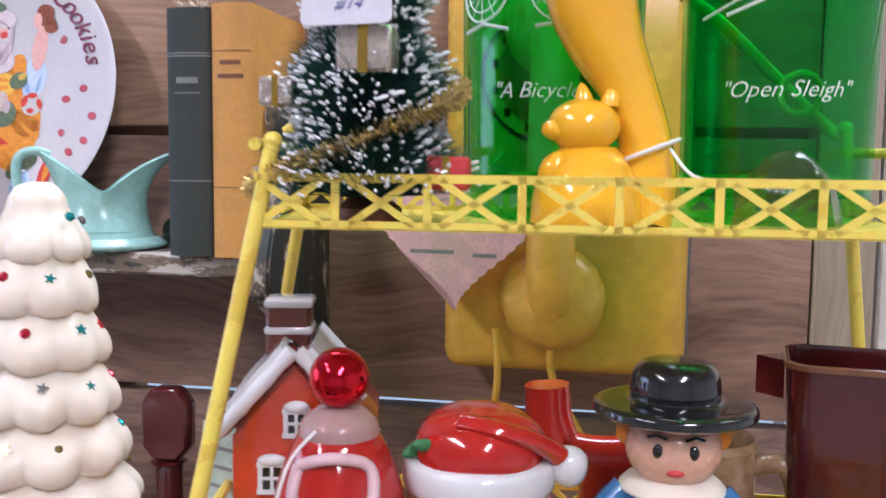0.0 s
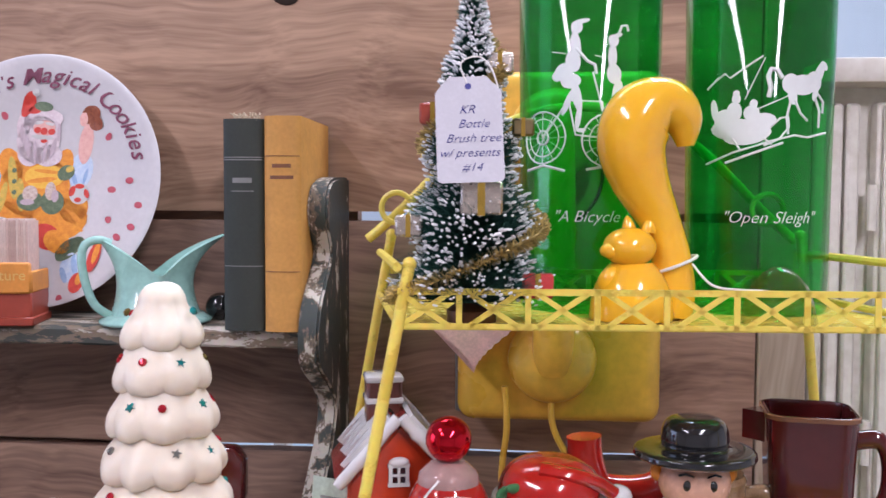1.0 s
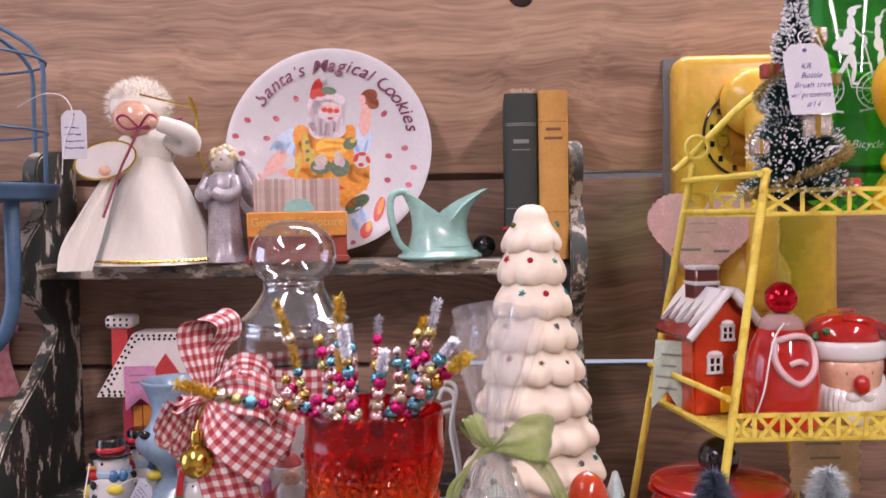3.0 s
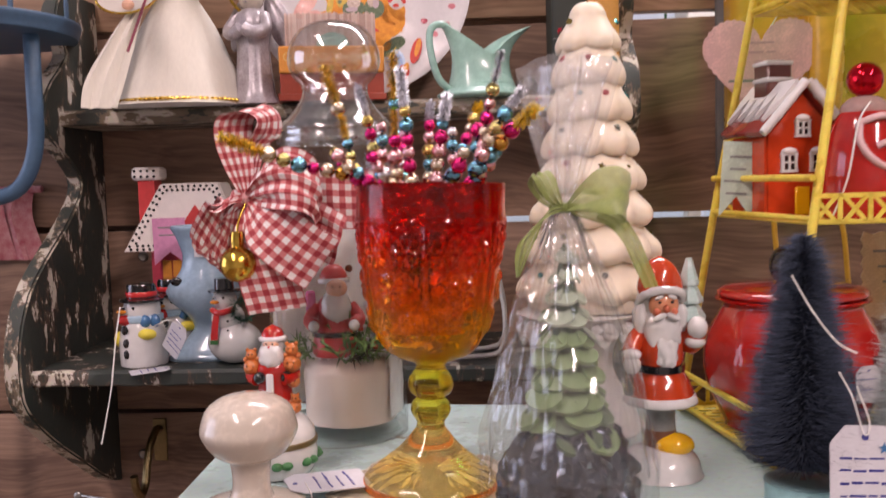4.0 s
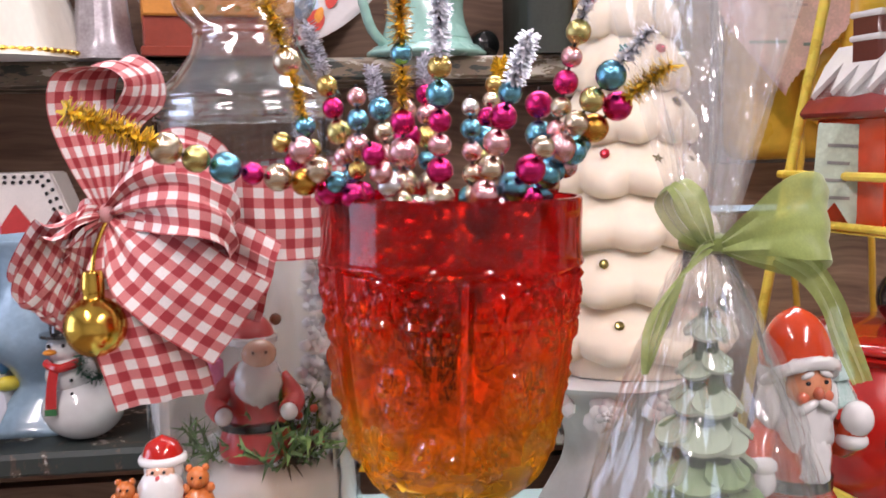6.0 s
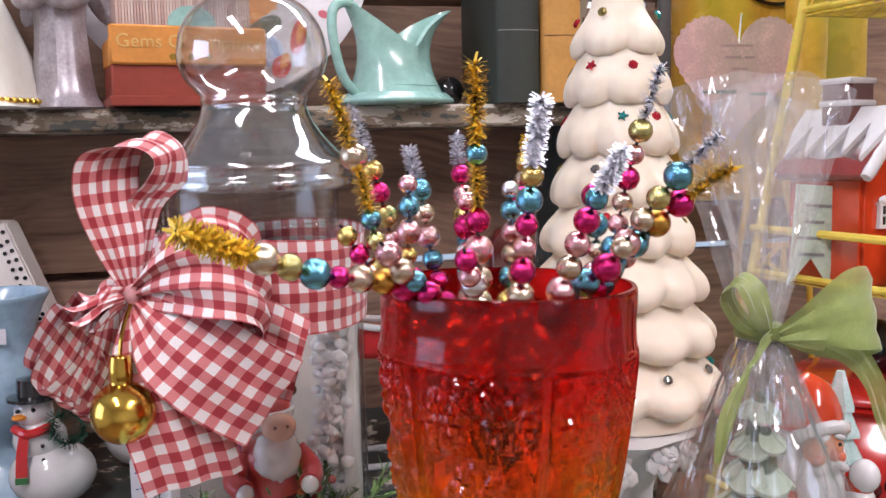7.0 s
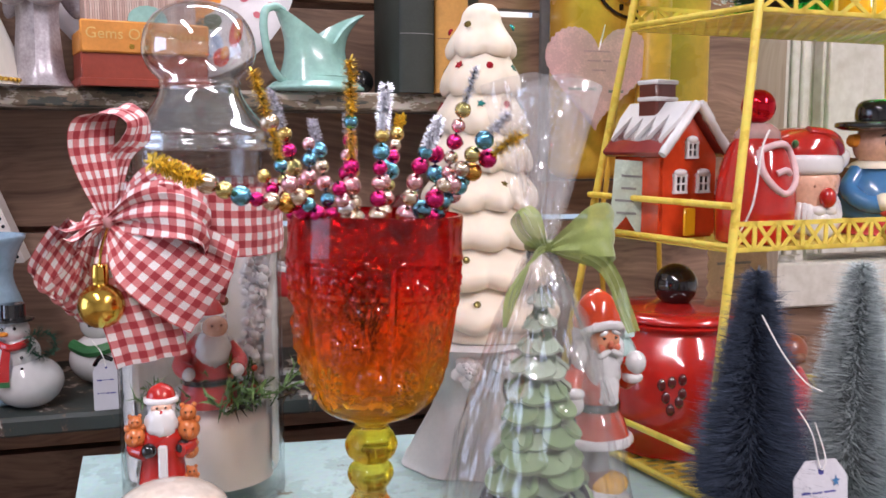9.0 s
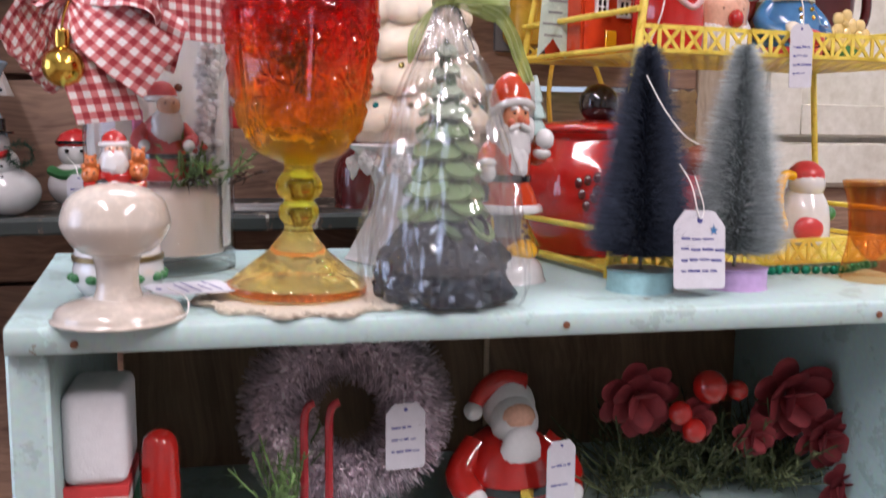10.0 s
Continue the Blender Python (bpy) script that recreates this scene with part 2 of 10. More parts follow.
def ball(bm, x, y, z, rx, ry=None, rz=None, u=14, v=9, m=None):
    """An ellipsoid by its middle and radii; m turns it before it is set in place."""
    ry, rz = ry or rx, rz or rx
    at = Vector((x, y, z))

    def put(p):
        return bm.verts.new((m @ Vector(p) if m is not None else Vector(p)) + at)

    top, bot, rings = put((0, 0, rz)), put((0, 0, -rz)), []
    for k in range(1, v):
        p = math.pi * k / v
        rings.append([put((rx * math.sin(p) * math.cos(2 * math.pi * i / u), ry * math.sin(p) * math.sin(2 * math.pi * i / u), rz * math.cos(p))) for i in range(u)])
    for i in range(u):
        j = (i + 1) % u
        bm.faces.new((top, rings[0][i], rings[0][j]))
        for a, b in zip(rings, rings[1:]):
            bm.faces.new((a[i], b[i], b[j], a[j]))
        bm.faces.new((rings[-1][i], bot, rings[-1][j]))
    return [top, bot] + [w for r in rings for w in r]


def tube(bm, pts, r, n=8, cap=True, closed=False):
    """A round bar along points; r is one radius or one a point."""
    P = [Vector(p) for p in pts]
    rs = r if isinstance(r, (list, tuple)) else [r] * len(P)
    rings, up = [], None
    for i, p in enumerate(P):
        if closed:
            d = (P[(i + 1) % len(P)] - P[i - 1]).normalized()
        else:
            d = (P[min(i + 1, len(P) - 1)] - P[max(i - 1, 0)]).normalized()
        if up is None:
            up = Vector((0, 0, 1)) if abs(d.z) < 0.9 else Vector((1, 0, 0))
        s = d.cross(up).normalized()
        up = s.cross(d).normalized()
        rings.append([bm.verts.new(p + rs[i] * (math.cos(2 * math.pi * k / n) * s + math.sin(2 * math.pi * k / n) * up)) for k in range(n)])
    pairs = list(zip(rings, rings[1:])) + ([(rings[-1], rings[0])] if closed else [])
    for a, b in pairs:
        for k in range(n):
            bm.faces.new((a[k], a[(k + 1) % n], b[(k + 1) % n], b[k]))
    if cap and not closed:
        bm.faces.new(list(reversed(rings[0])))
        bm.faces.new(rings[-1])
    return [v for ring in rings for v in ring]


def slab(bm, outline, z0, z1, m=None):
    """A flat plate from an outline of (x, y) between two heights."""
    lo = [bm.verts.new((x, y, z0)) for x, y in outline]
    hi = [bm.verts.new((x, y, z1)) for x, y in outline]
    n = len(outline)
    bm.faces.new(list(reversed(lo)))
    bm.faces.new(hi)
    for i in range(n):
        bm.faces.new((lo[i], lo[(i + 1) % n], hi[(i + 1) % n], hi[i]))
    if m is not None:
        bmesh.ops.transform(bm, matrix=m, verts=lo + hi)
    return lo + hi


def ribbon(bm, pts, width_dir, w, thick=0.0006):
    """A thin band along points; width_dir is one direction or one a point, w one width or one a point."""
    n = len(pts)
    W = width_dir if isinstance(width_dir, list) else [width_dir] * n
    ws = w if isinstance(w, (list, tuple)) else [w] * n
    P = [Vector(p) for p in pts]
    rows = []
    for i in range(n):
        d = (P[min(i + 1, n - 1)] - P[max(i - 1, 0)]).normalized()
        wd = Vector(W[i]).normalized()
        nn = d.cross(wd).normalized() * thick
        a, b = P[i] - wd * ws[i] / 2, P[i] + wd * ws[i] / 2
        rows.append([bm.verts.new(a - nn), bm.verts.new(b - nn), bm.verts.new(b + nn), bm.verts.new(a + nn)])
    for r, s in zip(rows, rows[1:]):
        for k in range(4):
            bm.faces.new((r[k], r[(k + 1) % 4], s[(k + 1) % 4], s[k]))
    bm.faces.new(list(reversed(rows[0])))
    bm.faces.new(rows[-1])


def lumpy(bm, amp, freq, seed=0.0):
    """Waves and curls: moves each point along its own way out by noise."""
    bm.normal_update()
    for v in bm.verts:
        q = v.co * freq
        v.co += v.normal * amp * (noise.noise((q.x, q.y, q.z * 0.45 + seed)) + 0.5 * noise.noise((q.x * 2.3, q.y * 2.3, q.z + seed)))
    return bm


def tri_fix(bm):
    bmesh.ops.recalc_face_normals(bm, faces=bm.faces)
    return bm


def Rz(d):
    return Matrix.Rotation(radians(d), 4, "Z")


def text_part(name, words, size, m, material, parent, extrude=0.0002, align="CENTER", shear=0.0, weight=0.0):
    cu = bpy.data.curves.new(name, "FONT")
    cu.body, cu.size, cu.extrude, cu.align_x, cu.align_y, cu.shear = words, size, extrude, align, "CENTER", shear
    cu.resolution_u, cu.offset = 3, weight
    tmp = bpy.data.objects.new(name, cu)
    scene.collection.objects.link(tmp)
    me = bpy.data.meshes.new_from_object(tmp.evaluated_get(bpy.context.evaluated_depsgraph_get()))
    bpy.data.objects.remove(tmp)
    me.materials.clear()
    me.materials.append(material)
    ob = new(name, me)
    ob.parent, ob.matrix_basis = parent, m
    return ob


MINT, UP, MID = 1.30, 1.579, 1.327
TOP_T, MID_T = 1.622, 1.463

# M_PLANK: darker boards, part own tone, part shelf shade put into the colour
M_PLANK = wood_mat("weathered_shaded_plank_wood", (0.14, 0.076, 0.05), (0.37, 0.228, 0.155), 0, 0.65, rnd=0.12)
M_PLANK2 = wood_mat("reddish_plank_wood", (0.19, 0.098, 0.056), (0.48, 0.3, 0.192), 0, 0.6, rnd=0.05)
M_BEAM = wood_mat("pale_post_wood", (0.3, 0.22, 0.15), (0.5, 0.4, 0.3), 2, 0.6)
M_FLOOR = wood_mat("floor_boards", (0.1, 0.06, 0.04), (0.25, 0.16, 0.1), 0, 0.5)
M_PLASTER = pmat("white_plaster", (0.75, 0.75, 0.74), 0.8, scale=6, mix=0.1, bump=0.1)
M_CEIL = pmat("ceiling_paint", (0.78, 0.77, 0.74), 0.85, scale=5, mix=0.1)
M_MINT = chipped_mat("mint_worn_paint", [(0.2, 0.16, 0.11), (0.36, 0.48, 0.46), (0.44, 0.59, 0.57)], 0.5, 22, (0.33, 0.45), (1, 1, 1), 0.3)
M_SHELF = chipped_mat("dark_green_chipped_paint", [(0.62, 0.58, 0.5), (0.1, 0.07, 0.05), (0.035, 0.045, 0.04)], 0.55, 48, (0.41, 0.455), (1, 1, 0.45))
M_SHELFEDGE = chipped_mat("worn_edge_paint", [(0.55, 0.5, 0.42), (0.2, 0.15, 0.1), (0.05, 0.055, 0.045)], 0.6, 48, (0.465, 0.55), (0.35, 1, 1))
M_BRACKEDGE = chipped_mat("worn_bracket_edge_paint", [(0.55, 0.5, 0.42), (0.16, 0.12, 0.08), (0.04, 0.05, 0.042)], 0.6, 60, (0.48, 0.53), (1, 1, 0.4))
M_YEL = chipped_mat("yellow_enamel", [(0.12, 0.07, 0.02), (0.72, 0.52, 0.06), (0.85, 0.66, 0.1)], 0.35, 40, (0.25, 0.45), (1, 1, 1), 0.1)
M_DOORW = pmat("white_door_paint", (0.84, 0.81, 0.75), 0.5, scale=12, mix=0.3, col2=(0.6, 0.56, 0.48))
M_BONE = pmat("ivory_porcelain", (0.69, 0.61, 0.52), 0.16, scale=30, mix=0.05, coat=0.6, bump=0.02, sss=0.1)
M_CREAM = pmat("cream_ceramic_glaze", (0.82, 0.73, 0.59), 0.42, scale=20, mix=0.06, coat=0.12, bump=0.03, sss=0.6)
M_WHITE = pmat("white_glaze", (0.68, 0.67, 0.66), 0.15, scale=25, mix=0.12, coat=0.6, bump=0.02)
M_MATTW = pmat("matt_white_paint", (0.66, 0.66, 0.65), 0.6, scale=40, mix=0.15)
M_RED = pmat("red_glaze", (0.5, 0.018, 0.012), 0.14, scale=20, mix=0.3, coat=0.7, bump=0.02)
M_ORRED = pmat("orange_red_glaze", (0.62, 0.06, 0.015), 0.16, scale=20, mix=0.3, coat=0.7, bump=0.02)
M_BRICK = pmat("brick_red_glaze", (0.34, 0.06, 0.035), 0.3, scale=30, mix=0.4)
M_MAROON = pmat("maroon_glaze", (0.09, 0.012, 0.012), 0.12, scale=20, mix=0.4, coat=0.8, bump=0.02)
M_BLACK = pmat("black_glaze", (0.012, 0.012, 0.013), 0.12, scale=20, mix=0.2, coat=0.8, bump=0.02)
M_YGLAZE = pmat("golden_yellow_glaze", (0.88, 0.5, 0.015), 0.14, scale=18, mix=0.3, coat=0.8, bump=0.02, col2=(0.84, 0.42, 0.01))
M_MUSTARD = pmat("mustard_plastic", (0.86, 0.5, 0.06), 0.28, scale=15, mix=0.2, bump=0.03)
M_AQUA = pmat("aqua_matt_glaze", (0.38, 0.66, 0.58), 0.25, scale=25, mix=0.25, coat=0.4, bump=0.02)
M_LBLUE = pmat("pale_blue_glaze", (0.36, 0.52, 0.66), 0.2, scale=25, mix=0.2, coat=0.5, bump=0.02)
M_BLUEG = pmat("blue_glaze", (0.06, 0.2, 0.42), 0.2, scale=25, mix=0.3, coat=0.5)
M_SKIN = pmat("painted_pink_glaze", (0.8, 0.46, 0.32), 0.25, scale=40, mix=0.2, coat=0.4)
M_PINK = pmat("pink_card", (0.9, 0.53, 0.54), 0.7, scale=60, mix=0.1)
M_HOTPINK = pmat("hot_pink_card", (0.75, 0.22, 0.42), 0.7, scale=60, mix=0.1)
M_PALEGREEN = pmat("pale_green_card", (0.55, 0.66, 0.54), 0.7, scale=60, mix=0.1)
M_PAPER = pmat("white_tag_card", (0.57, 0.56, 0.6), 0.75, scale=80, mix=0.08)
M_TAN = pmat("tan_card", (0.66, 0.52, 0.36), 0.75, scale=80, mix=0.15)
M_INK = pmat("pen_ink", (0.06, 0.06, 0.27), 0.6)
M_STRING = pmat("white_string", (0.78, 0.76, 0.72), 0.8, scale=200, mix=0.3)
M_BOOKG = pmat("dark_green_book_cloth", (0.035, 0.042, 0.034), 0.6, scale=60, mix=0.4, bump=0.2)
M_BOOKO = pmat("ochre_book_cloth", (0.62, 0.31, 0.07), 0.6, scale=40, mix=0.4, bump=0.2)
M_PAGES = pmat("book_pages", (0.55, 0.36, 0.2), 0.8, scale=50, stretch=(60, 1, 1), mix=0.6)
M_SILVER = pmat("silvery_glaze", (0.55, 0.52, 0.56), 0.3, 0.3, scale=60, mix=0.55, col2=(0.22, 0.19, 0.2))
M_GOLD = pmat("gold_metal", (0.85, 0.55, 0.1), 0.16, 1.0, scale=40, mix=0.3, bump=0.1)
M_BRASS = pmat("dull_brass", (0.32, 0.24, 0.12), 0.4, 1.0, scale=40, mix=0.4, bump=0.1)
M_STEEL = pmat("zinc_screw", (0.4, 0.39, 0.37), 0.4, 1.0, scale=60)
M_BB_GREEN = pmat("dark_green_bristle", (0.018, 0.1, 0.075), 0.8, island=0.4)
M_BB_BLUE = pmat("navy_bristle", (0.062, 0.082, 0.128), 0.85, island=0.8)
M_BB_GREY = pmat("sage_grey_bristle", (0.47, 0.53, 0.53), 0.85, island=0.6)
M_SNOW = pmat("flocked_snow", (0.85, 0.86, 0.87), 0.9, scale=200, mix=0.2)
M_CELLO2 = film_mat("gathered_cellophane", clear=0.88, rough=0.05, bump=0.45, scale=110.0, floor=0.12)
M_CELLO = film_mat("cellophane", clear=0.978, rough=0.04, bump=0.35, scale=80.0, floor=0.085)
M_STAND = pmat("blue_metal_paint", (0.06, 0.13, 0.22), 0.45, scale=25, mix=0.4)


# ---- the room and the partition ----
def wall(name, cx, cy, cz, sx, sy, sz, material, label):
    bm = B()
    box(bm, cx, cy, cz, sx, sy, sz)
    return tagged(part(name, bm, material, smooth=False), label, "wall", kind="structure")


bm = B()
box(bm, 0, 0, -0.05, 5.2, 6.2, 0.1)
tagged(part("floor", bm, M_FLOOR, smooth=False), "brown boarded shop floor", "floor", kind="structure")
bm = B()
box(bm, 0, 0, 2.75, 5.2, 6.2, 0.1)
tagged(part("ceiling", bm, M_CEIL, smooth=False), "plain off-white shop ceiling", "ceiling", kind="structure")
wall("wall_south", 0, -3.05, 1.35, 5.2, 0.1, 2.7, M_PLASTER, "plain white plaster shop wall")
wall("wall_north", 0, 3.05, 1.35, 5.2, 0.1, 2.7, M_PLASTER, "plain white plaster shop wall")
wall("wall_east", 2.55, 0, 1.35, 0.1, 6.0, 2.7, M_PLASTER, "plain white plaster shop wall")
wall("wall_west", -2.55, 0, 1.35, 0.1, 6.0, 2.7, M_PLASTER, "plain white plaster shop wall")

# plank partition behind the shelves
WY = 0.925
partition = thing("wall_partition", pose(0, WY, 0), "rough brown plank partition with open joints", "wall", kind="structure")
PLANKS = [(0.30, 0.52), (0.525, 0.745), (0.75, 0.985), (0.99, 1.238), (1.243, 1.449), (1.456, 1.666), (1.674, 1.889)]
prnd = random.Random(4)
for z0, z1 in PLANKS:
    bm = B()
    nx = 40
    x0, x1 = -1.35, 0.392
    grid = []
    for i in range(nx + 1):
        x = x0 + (x1 - x0) * i / nx
        lo = z0 + 0.0012 * noise.noise((x * 9, z0 * 7, 0.3))
        hi = z1 + 0.0012 * noise.noise((x * 9, z1 * 7, 1.3))
        cup = 0.0015 * noise.noise((x * 3, z0, 2.0))
        grid.append([bm.verts.new((x, y, z)) for y, z in ((cup + 0.001, lo), (cup, lo + 0.002), (cup - 0.001, (lo + hi) / 2), (cup, hi - 0.002), (cup + 0.001, hi), (0.02, hi), (0.02, lo))])
    for a, b in zip(grid, grid[1:]):
        for k in range(7):
            bm.faces.new((a[k], b[k], b[(k + 1) % 7], a[(k + 1) % 7]))
    bm.faces.new(grid[0])
    bm.faces.new(list(reversed(grid[-1])))
    # lower planks take the wood with shelf shade in its colour
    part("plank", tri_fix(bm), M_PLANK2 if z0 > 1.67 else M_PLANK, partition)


# ---- builders for figures, tags and bristles ----
def mk(fn, *a, **k):
    bm = B()
    fn(bm, *a, **k)
    return bm


def joined(pieces):
    """One bmesh out of (material, bmesh) pieces, and the list of materials."""
    out, mats = B(), []
    for material, bm in pieces:
        if material not in mats:
            mats.append(material)
        k = mats.index(material)
        for f in bm.faces:
            f.material_index = k
        me = bpy.data.meshes.new("tmp")
        bm.to_mesh(me)
        bm.free()
        out.from_mesh(me)
        bpy.data.meshes.remove(me)
    return out, mats


def figure(name, pieces, m, label, category, group="", kind=""):
    bm, mats = joined(pieces)
    return tagged(part(name, bm, mats, m=m), label, category, group, kind)


def parts_of(name, pieces, m, label, category, group=""):
    """A thing out of (part name, material, bmesh) pieces."""
    t = thing(name, m, label, category, group)
    for nm, material, bm in pieces:
        part(nm, bm, material, t)
    return t


def ell(cx, cy, rx, ry, n=16, rot=0.0):
    c, s = math.cos(radians(rot)), math.sin(radians(rot))
    out = []
    for k in range(n):
        a = 2 * math.pi * k / n
        x, y = rx * math.cos(a), ry * math.sin(a)
        out.append((cx + x * c - y * s, cy + x * s + y * c))
    return out


def decal(bm, outline, zfun, lift, rings=4):
    """A thin layer over a surface of height zfun(x, y), inside a star-shaped outline."""
    cx, cy = sum(p[0] for p in outline) / len(outline), sum(p[1] for p in outline) / len(outline)
    mid = bm.verts.new((cx, cy, zfun(cx, cy) + lift))
    last = None
    for k in range(1, rings + 1):
        t = k / rings
        ring = []
        for x, y in outline:
            px, py = cx + (x - cx) * t, cy + (y - cy) * t
            ring.append(bm.verts.new((px, py, zfun(px, py) + lift)))
        n = len(ring)
        for i in range(n):
            if last is None:
                bm.faces.new((mid, ring[i], ring[(i + 1) % n]))
            else:
                bm.faces.new((last[i], ring[i], ring[(i + 1) % n], last[(i + 1) % n]))
        last = ring


def tag_outline(w, h, cut=0.22, n=4):
    """A hang tag with clipped upper corners and rounded lower ones, hung from its top middle at (0, 0)."""
    r = w * 0.08
    pts = [(-w / 2 + w * cut, 0), (w / 2 - w * cut, 0), (w / 2 - w * 0.04, -w * cut * 0.9), (w / 2, -w * cut * 1.2)]
    for k in range(n + 1):
        a = radians(-90 * k / n)
        pts.append((w / 2 - r + r * math.cos(a), -h + r + r * math.sin(a)))
    for k in range(n + 1):
        a = radians(-90 - 90 * k / n)
        pts.append((-w / 2 + r + r * math.cos(a), -h + r + r * math.sin(a)))
    pts += [(-w / 2, -w * cut * 1.2), (-w / 2 + w * 0.04, -w * cut * 0.9)]
    return list(reversed(pts))


def price_tag(m, w, h, label, lines=(), bars=4, string=None, material=None, seed=1):
    """A card tag in its own x-z plane, facing -y; lines of words or plain bars for writing that cannot be read."""
    t = thing("price_tag", m, label, "price tag")
    up = Matrix.Rotation(radians(90), 4, "X")
    bm = B()
    slab(bm, tag_outline(w, h), -0.0003, 0.0003)
    part("card", bm, material or M_PAPER, t, m=up)
    bm = B()
    lathe(bm, [(w * 0.05, 0.0), (w * 0.05, 0.0004)], 12)
    part("eyelet", bm, M_INK, t, m=up @ Matrix.Translation((0, -w * 0.16, 0.0002)))
    rnd = random.Random(seed)
    if lines:
        n = len(lines)
        for k, words in enumerate(lines):
            text_part("lettering", words, h * 0.115, up @ Matrix.Translation((rnd.uniform(-0.05, 0.08) * w, -h * (0.32 + 0.68 * k / n), 0.0005)), M_INK, t, shear=0.4, weight=-0.0001)
    else:
        for k in range(bars):
            bm = B()
            x0, x1 = -w * 0.36, w * rnd.uniform(0.1, 0.36)
            z = -h * (0.36 + 0.55 * k / max(bars, 1))
            while x0 < x1:
                step = w * rnd.uniform(0.08, 0.24)
                box(bm, x0 + step / 2, z + h * rnd.uniform(-0.008, 0.008), 0.0004, step, h * rnd.uniform(0.016, 0.032), 0.0002)
                x0 += step + w * 0.035
            part("writing_bar", bm, M_INK, t, m=up)
    if string:
        bm = B()
        tube(bm, smooth_prof([tuple(p) for p in string], 5), 0.00045, 6)
        inv = m.inverted()
        bmesh.ops.transform(bm, matrix=inv, verts=bm.verts)
        part("string", bm, M_STRING, t)
    return t


def bristles(bm, count, zr, seed, lean=0.12, width=0.00045, jitter=0.12, stray=0.0012):
    """Needles round an axis; zr(t) gives height and outer radius for t in 0..1."""
    rnd = random.Random(seed)
    for _ in range(count):
        t = rnd.random() ** 1.25
        z, r = zr(t)
        a = rnd.uniform(0, 2 * math.pi)
        r *= 1 + rnd.uniform(-jitter, jitter * 0.6)
        d = Vector((math.cos(a), math.sin(a), 0))
        s = Vector((-d.y, d.x, 0)) * width
        u = Vector((0, 0, width))
        p0 = d * (r * 0.15) + Vector((0, 0, z))
        p1 = d * r + Vector((rnd.gauss(0, stray), rnd.gauss(0, stray), z + rnd.gauss(0, stray * 0.5) + r * lean * rnd.uniform(0.2, 1.8)))
        v = [bm.verts.new(p0 + s), bm.verts.new(p0 - s), bm.verts.new(p0 + u), bm.verts.new(p1)]
        bm.faces.new((v[0], v[2], v[3])), bm.faces.new((v[2], v[1], v[3])), bm.faces.new((v[1], v[0], v[3]))


def tinsel(bm, pts, r, per=26, seed=3, width=0.0007):
    """Short bright slivers round a line."""
    rnd = random.Random(seed)
    P = [Vector(p) for p in pts]
    for a, b in zip(P, P[1:]):
        d = b - a
        n = max(2, int(per * d.length / 0.01))
        for _ in range(n):
            p = a + d * rnd.random()
            w = Vector((rnd.gauss(0, 1), rnd.gauss(0, 1), rnd.gauss(0, 1)))
            w = (w - d.normalized() * (w @ d.normalized()) * 0.7).normalized() * r * rnd.uniform(0.7, 1.15)
            s = w.cross(d).normalized() * width
            if s.length < 1e-6:
                continue
            v = [bm.verts.new(p - s), bm.verts.new(p + s), bm.verts.new(p + w + s * 0.7), bm.verts.new(p + w - s * 0.7)]
            bm.faces.new(v)


def cloth_strip(bm, pts, wdirs, widths, uv_w=None, cols=8, ripple=0.0, seed=0):
    """A band of cloth with UVs in metres along and across, for a woven pattern. Two-sided with a small thickness."""
    uvl = bm.loops.layers.uv.verify()
    P = [Vector(p) for p in smooth_prof([tuple(p) for p in pts], 6)]
    W = [Vector(p).normalized() for p in smooth_prof([tuple(p) for p in wdirs], 6)]
    ws = [p[0] for p in smooth_prof([(w, 0) for w in widths], 6)]
    n, length, rows = len(P), 0.0, []
    for i in range(n):
        if i:
            length += (P[i] - P[i - 1]).length
        d = (P[min(i + 1, n - 1)] - P[max(i - 1, 0)]).normalized()
        nn = d.cross(W[i]).normalized()
        row = []
        for k in range(cols + 1):
            t = k / cols - 0.5
            off = ripple * math.sin(t * 15 + seed + i * 0.12) + ripple * 0.6 * noise.noise((t * 5 + seed, i * 0.25, seed))
            row.append((bm.verts.new(P[i] + W[i] * ws[i] * t + nn * off), (uv_w or max(ws)) * t, length))
        rows.append(row)
    for r, s in zip(rows, rows[1:]):
        for k in range(cols):
            q = (r[k], r[k + 1], s[k + 1], s[k])
            f = bm.faces.new([v for v, _, _ in q])
            for lp, (_, u, v) in zip(f.loops, q):
                lp[uvl].uv = (u, v)


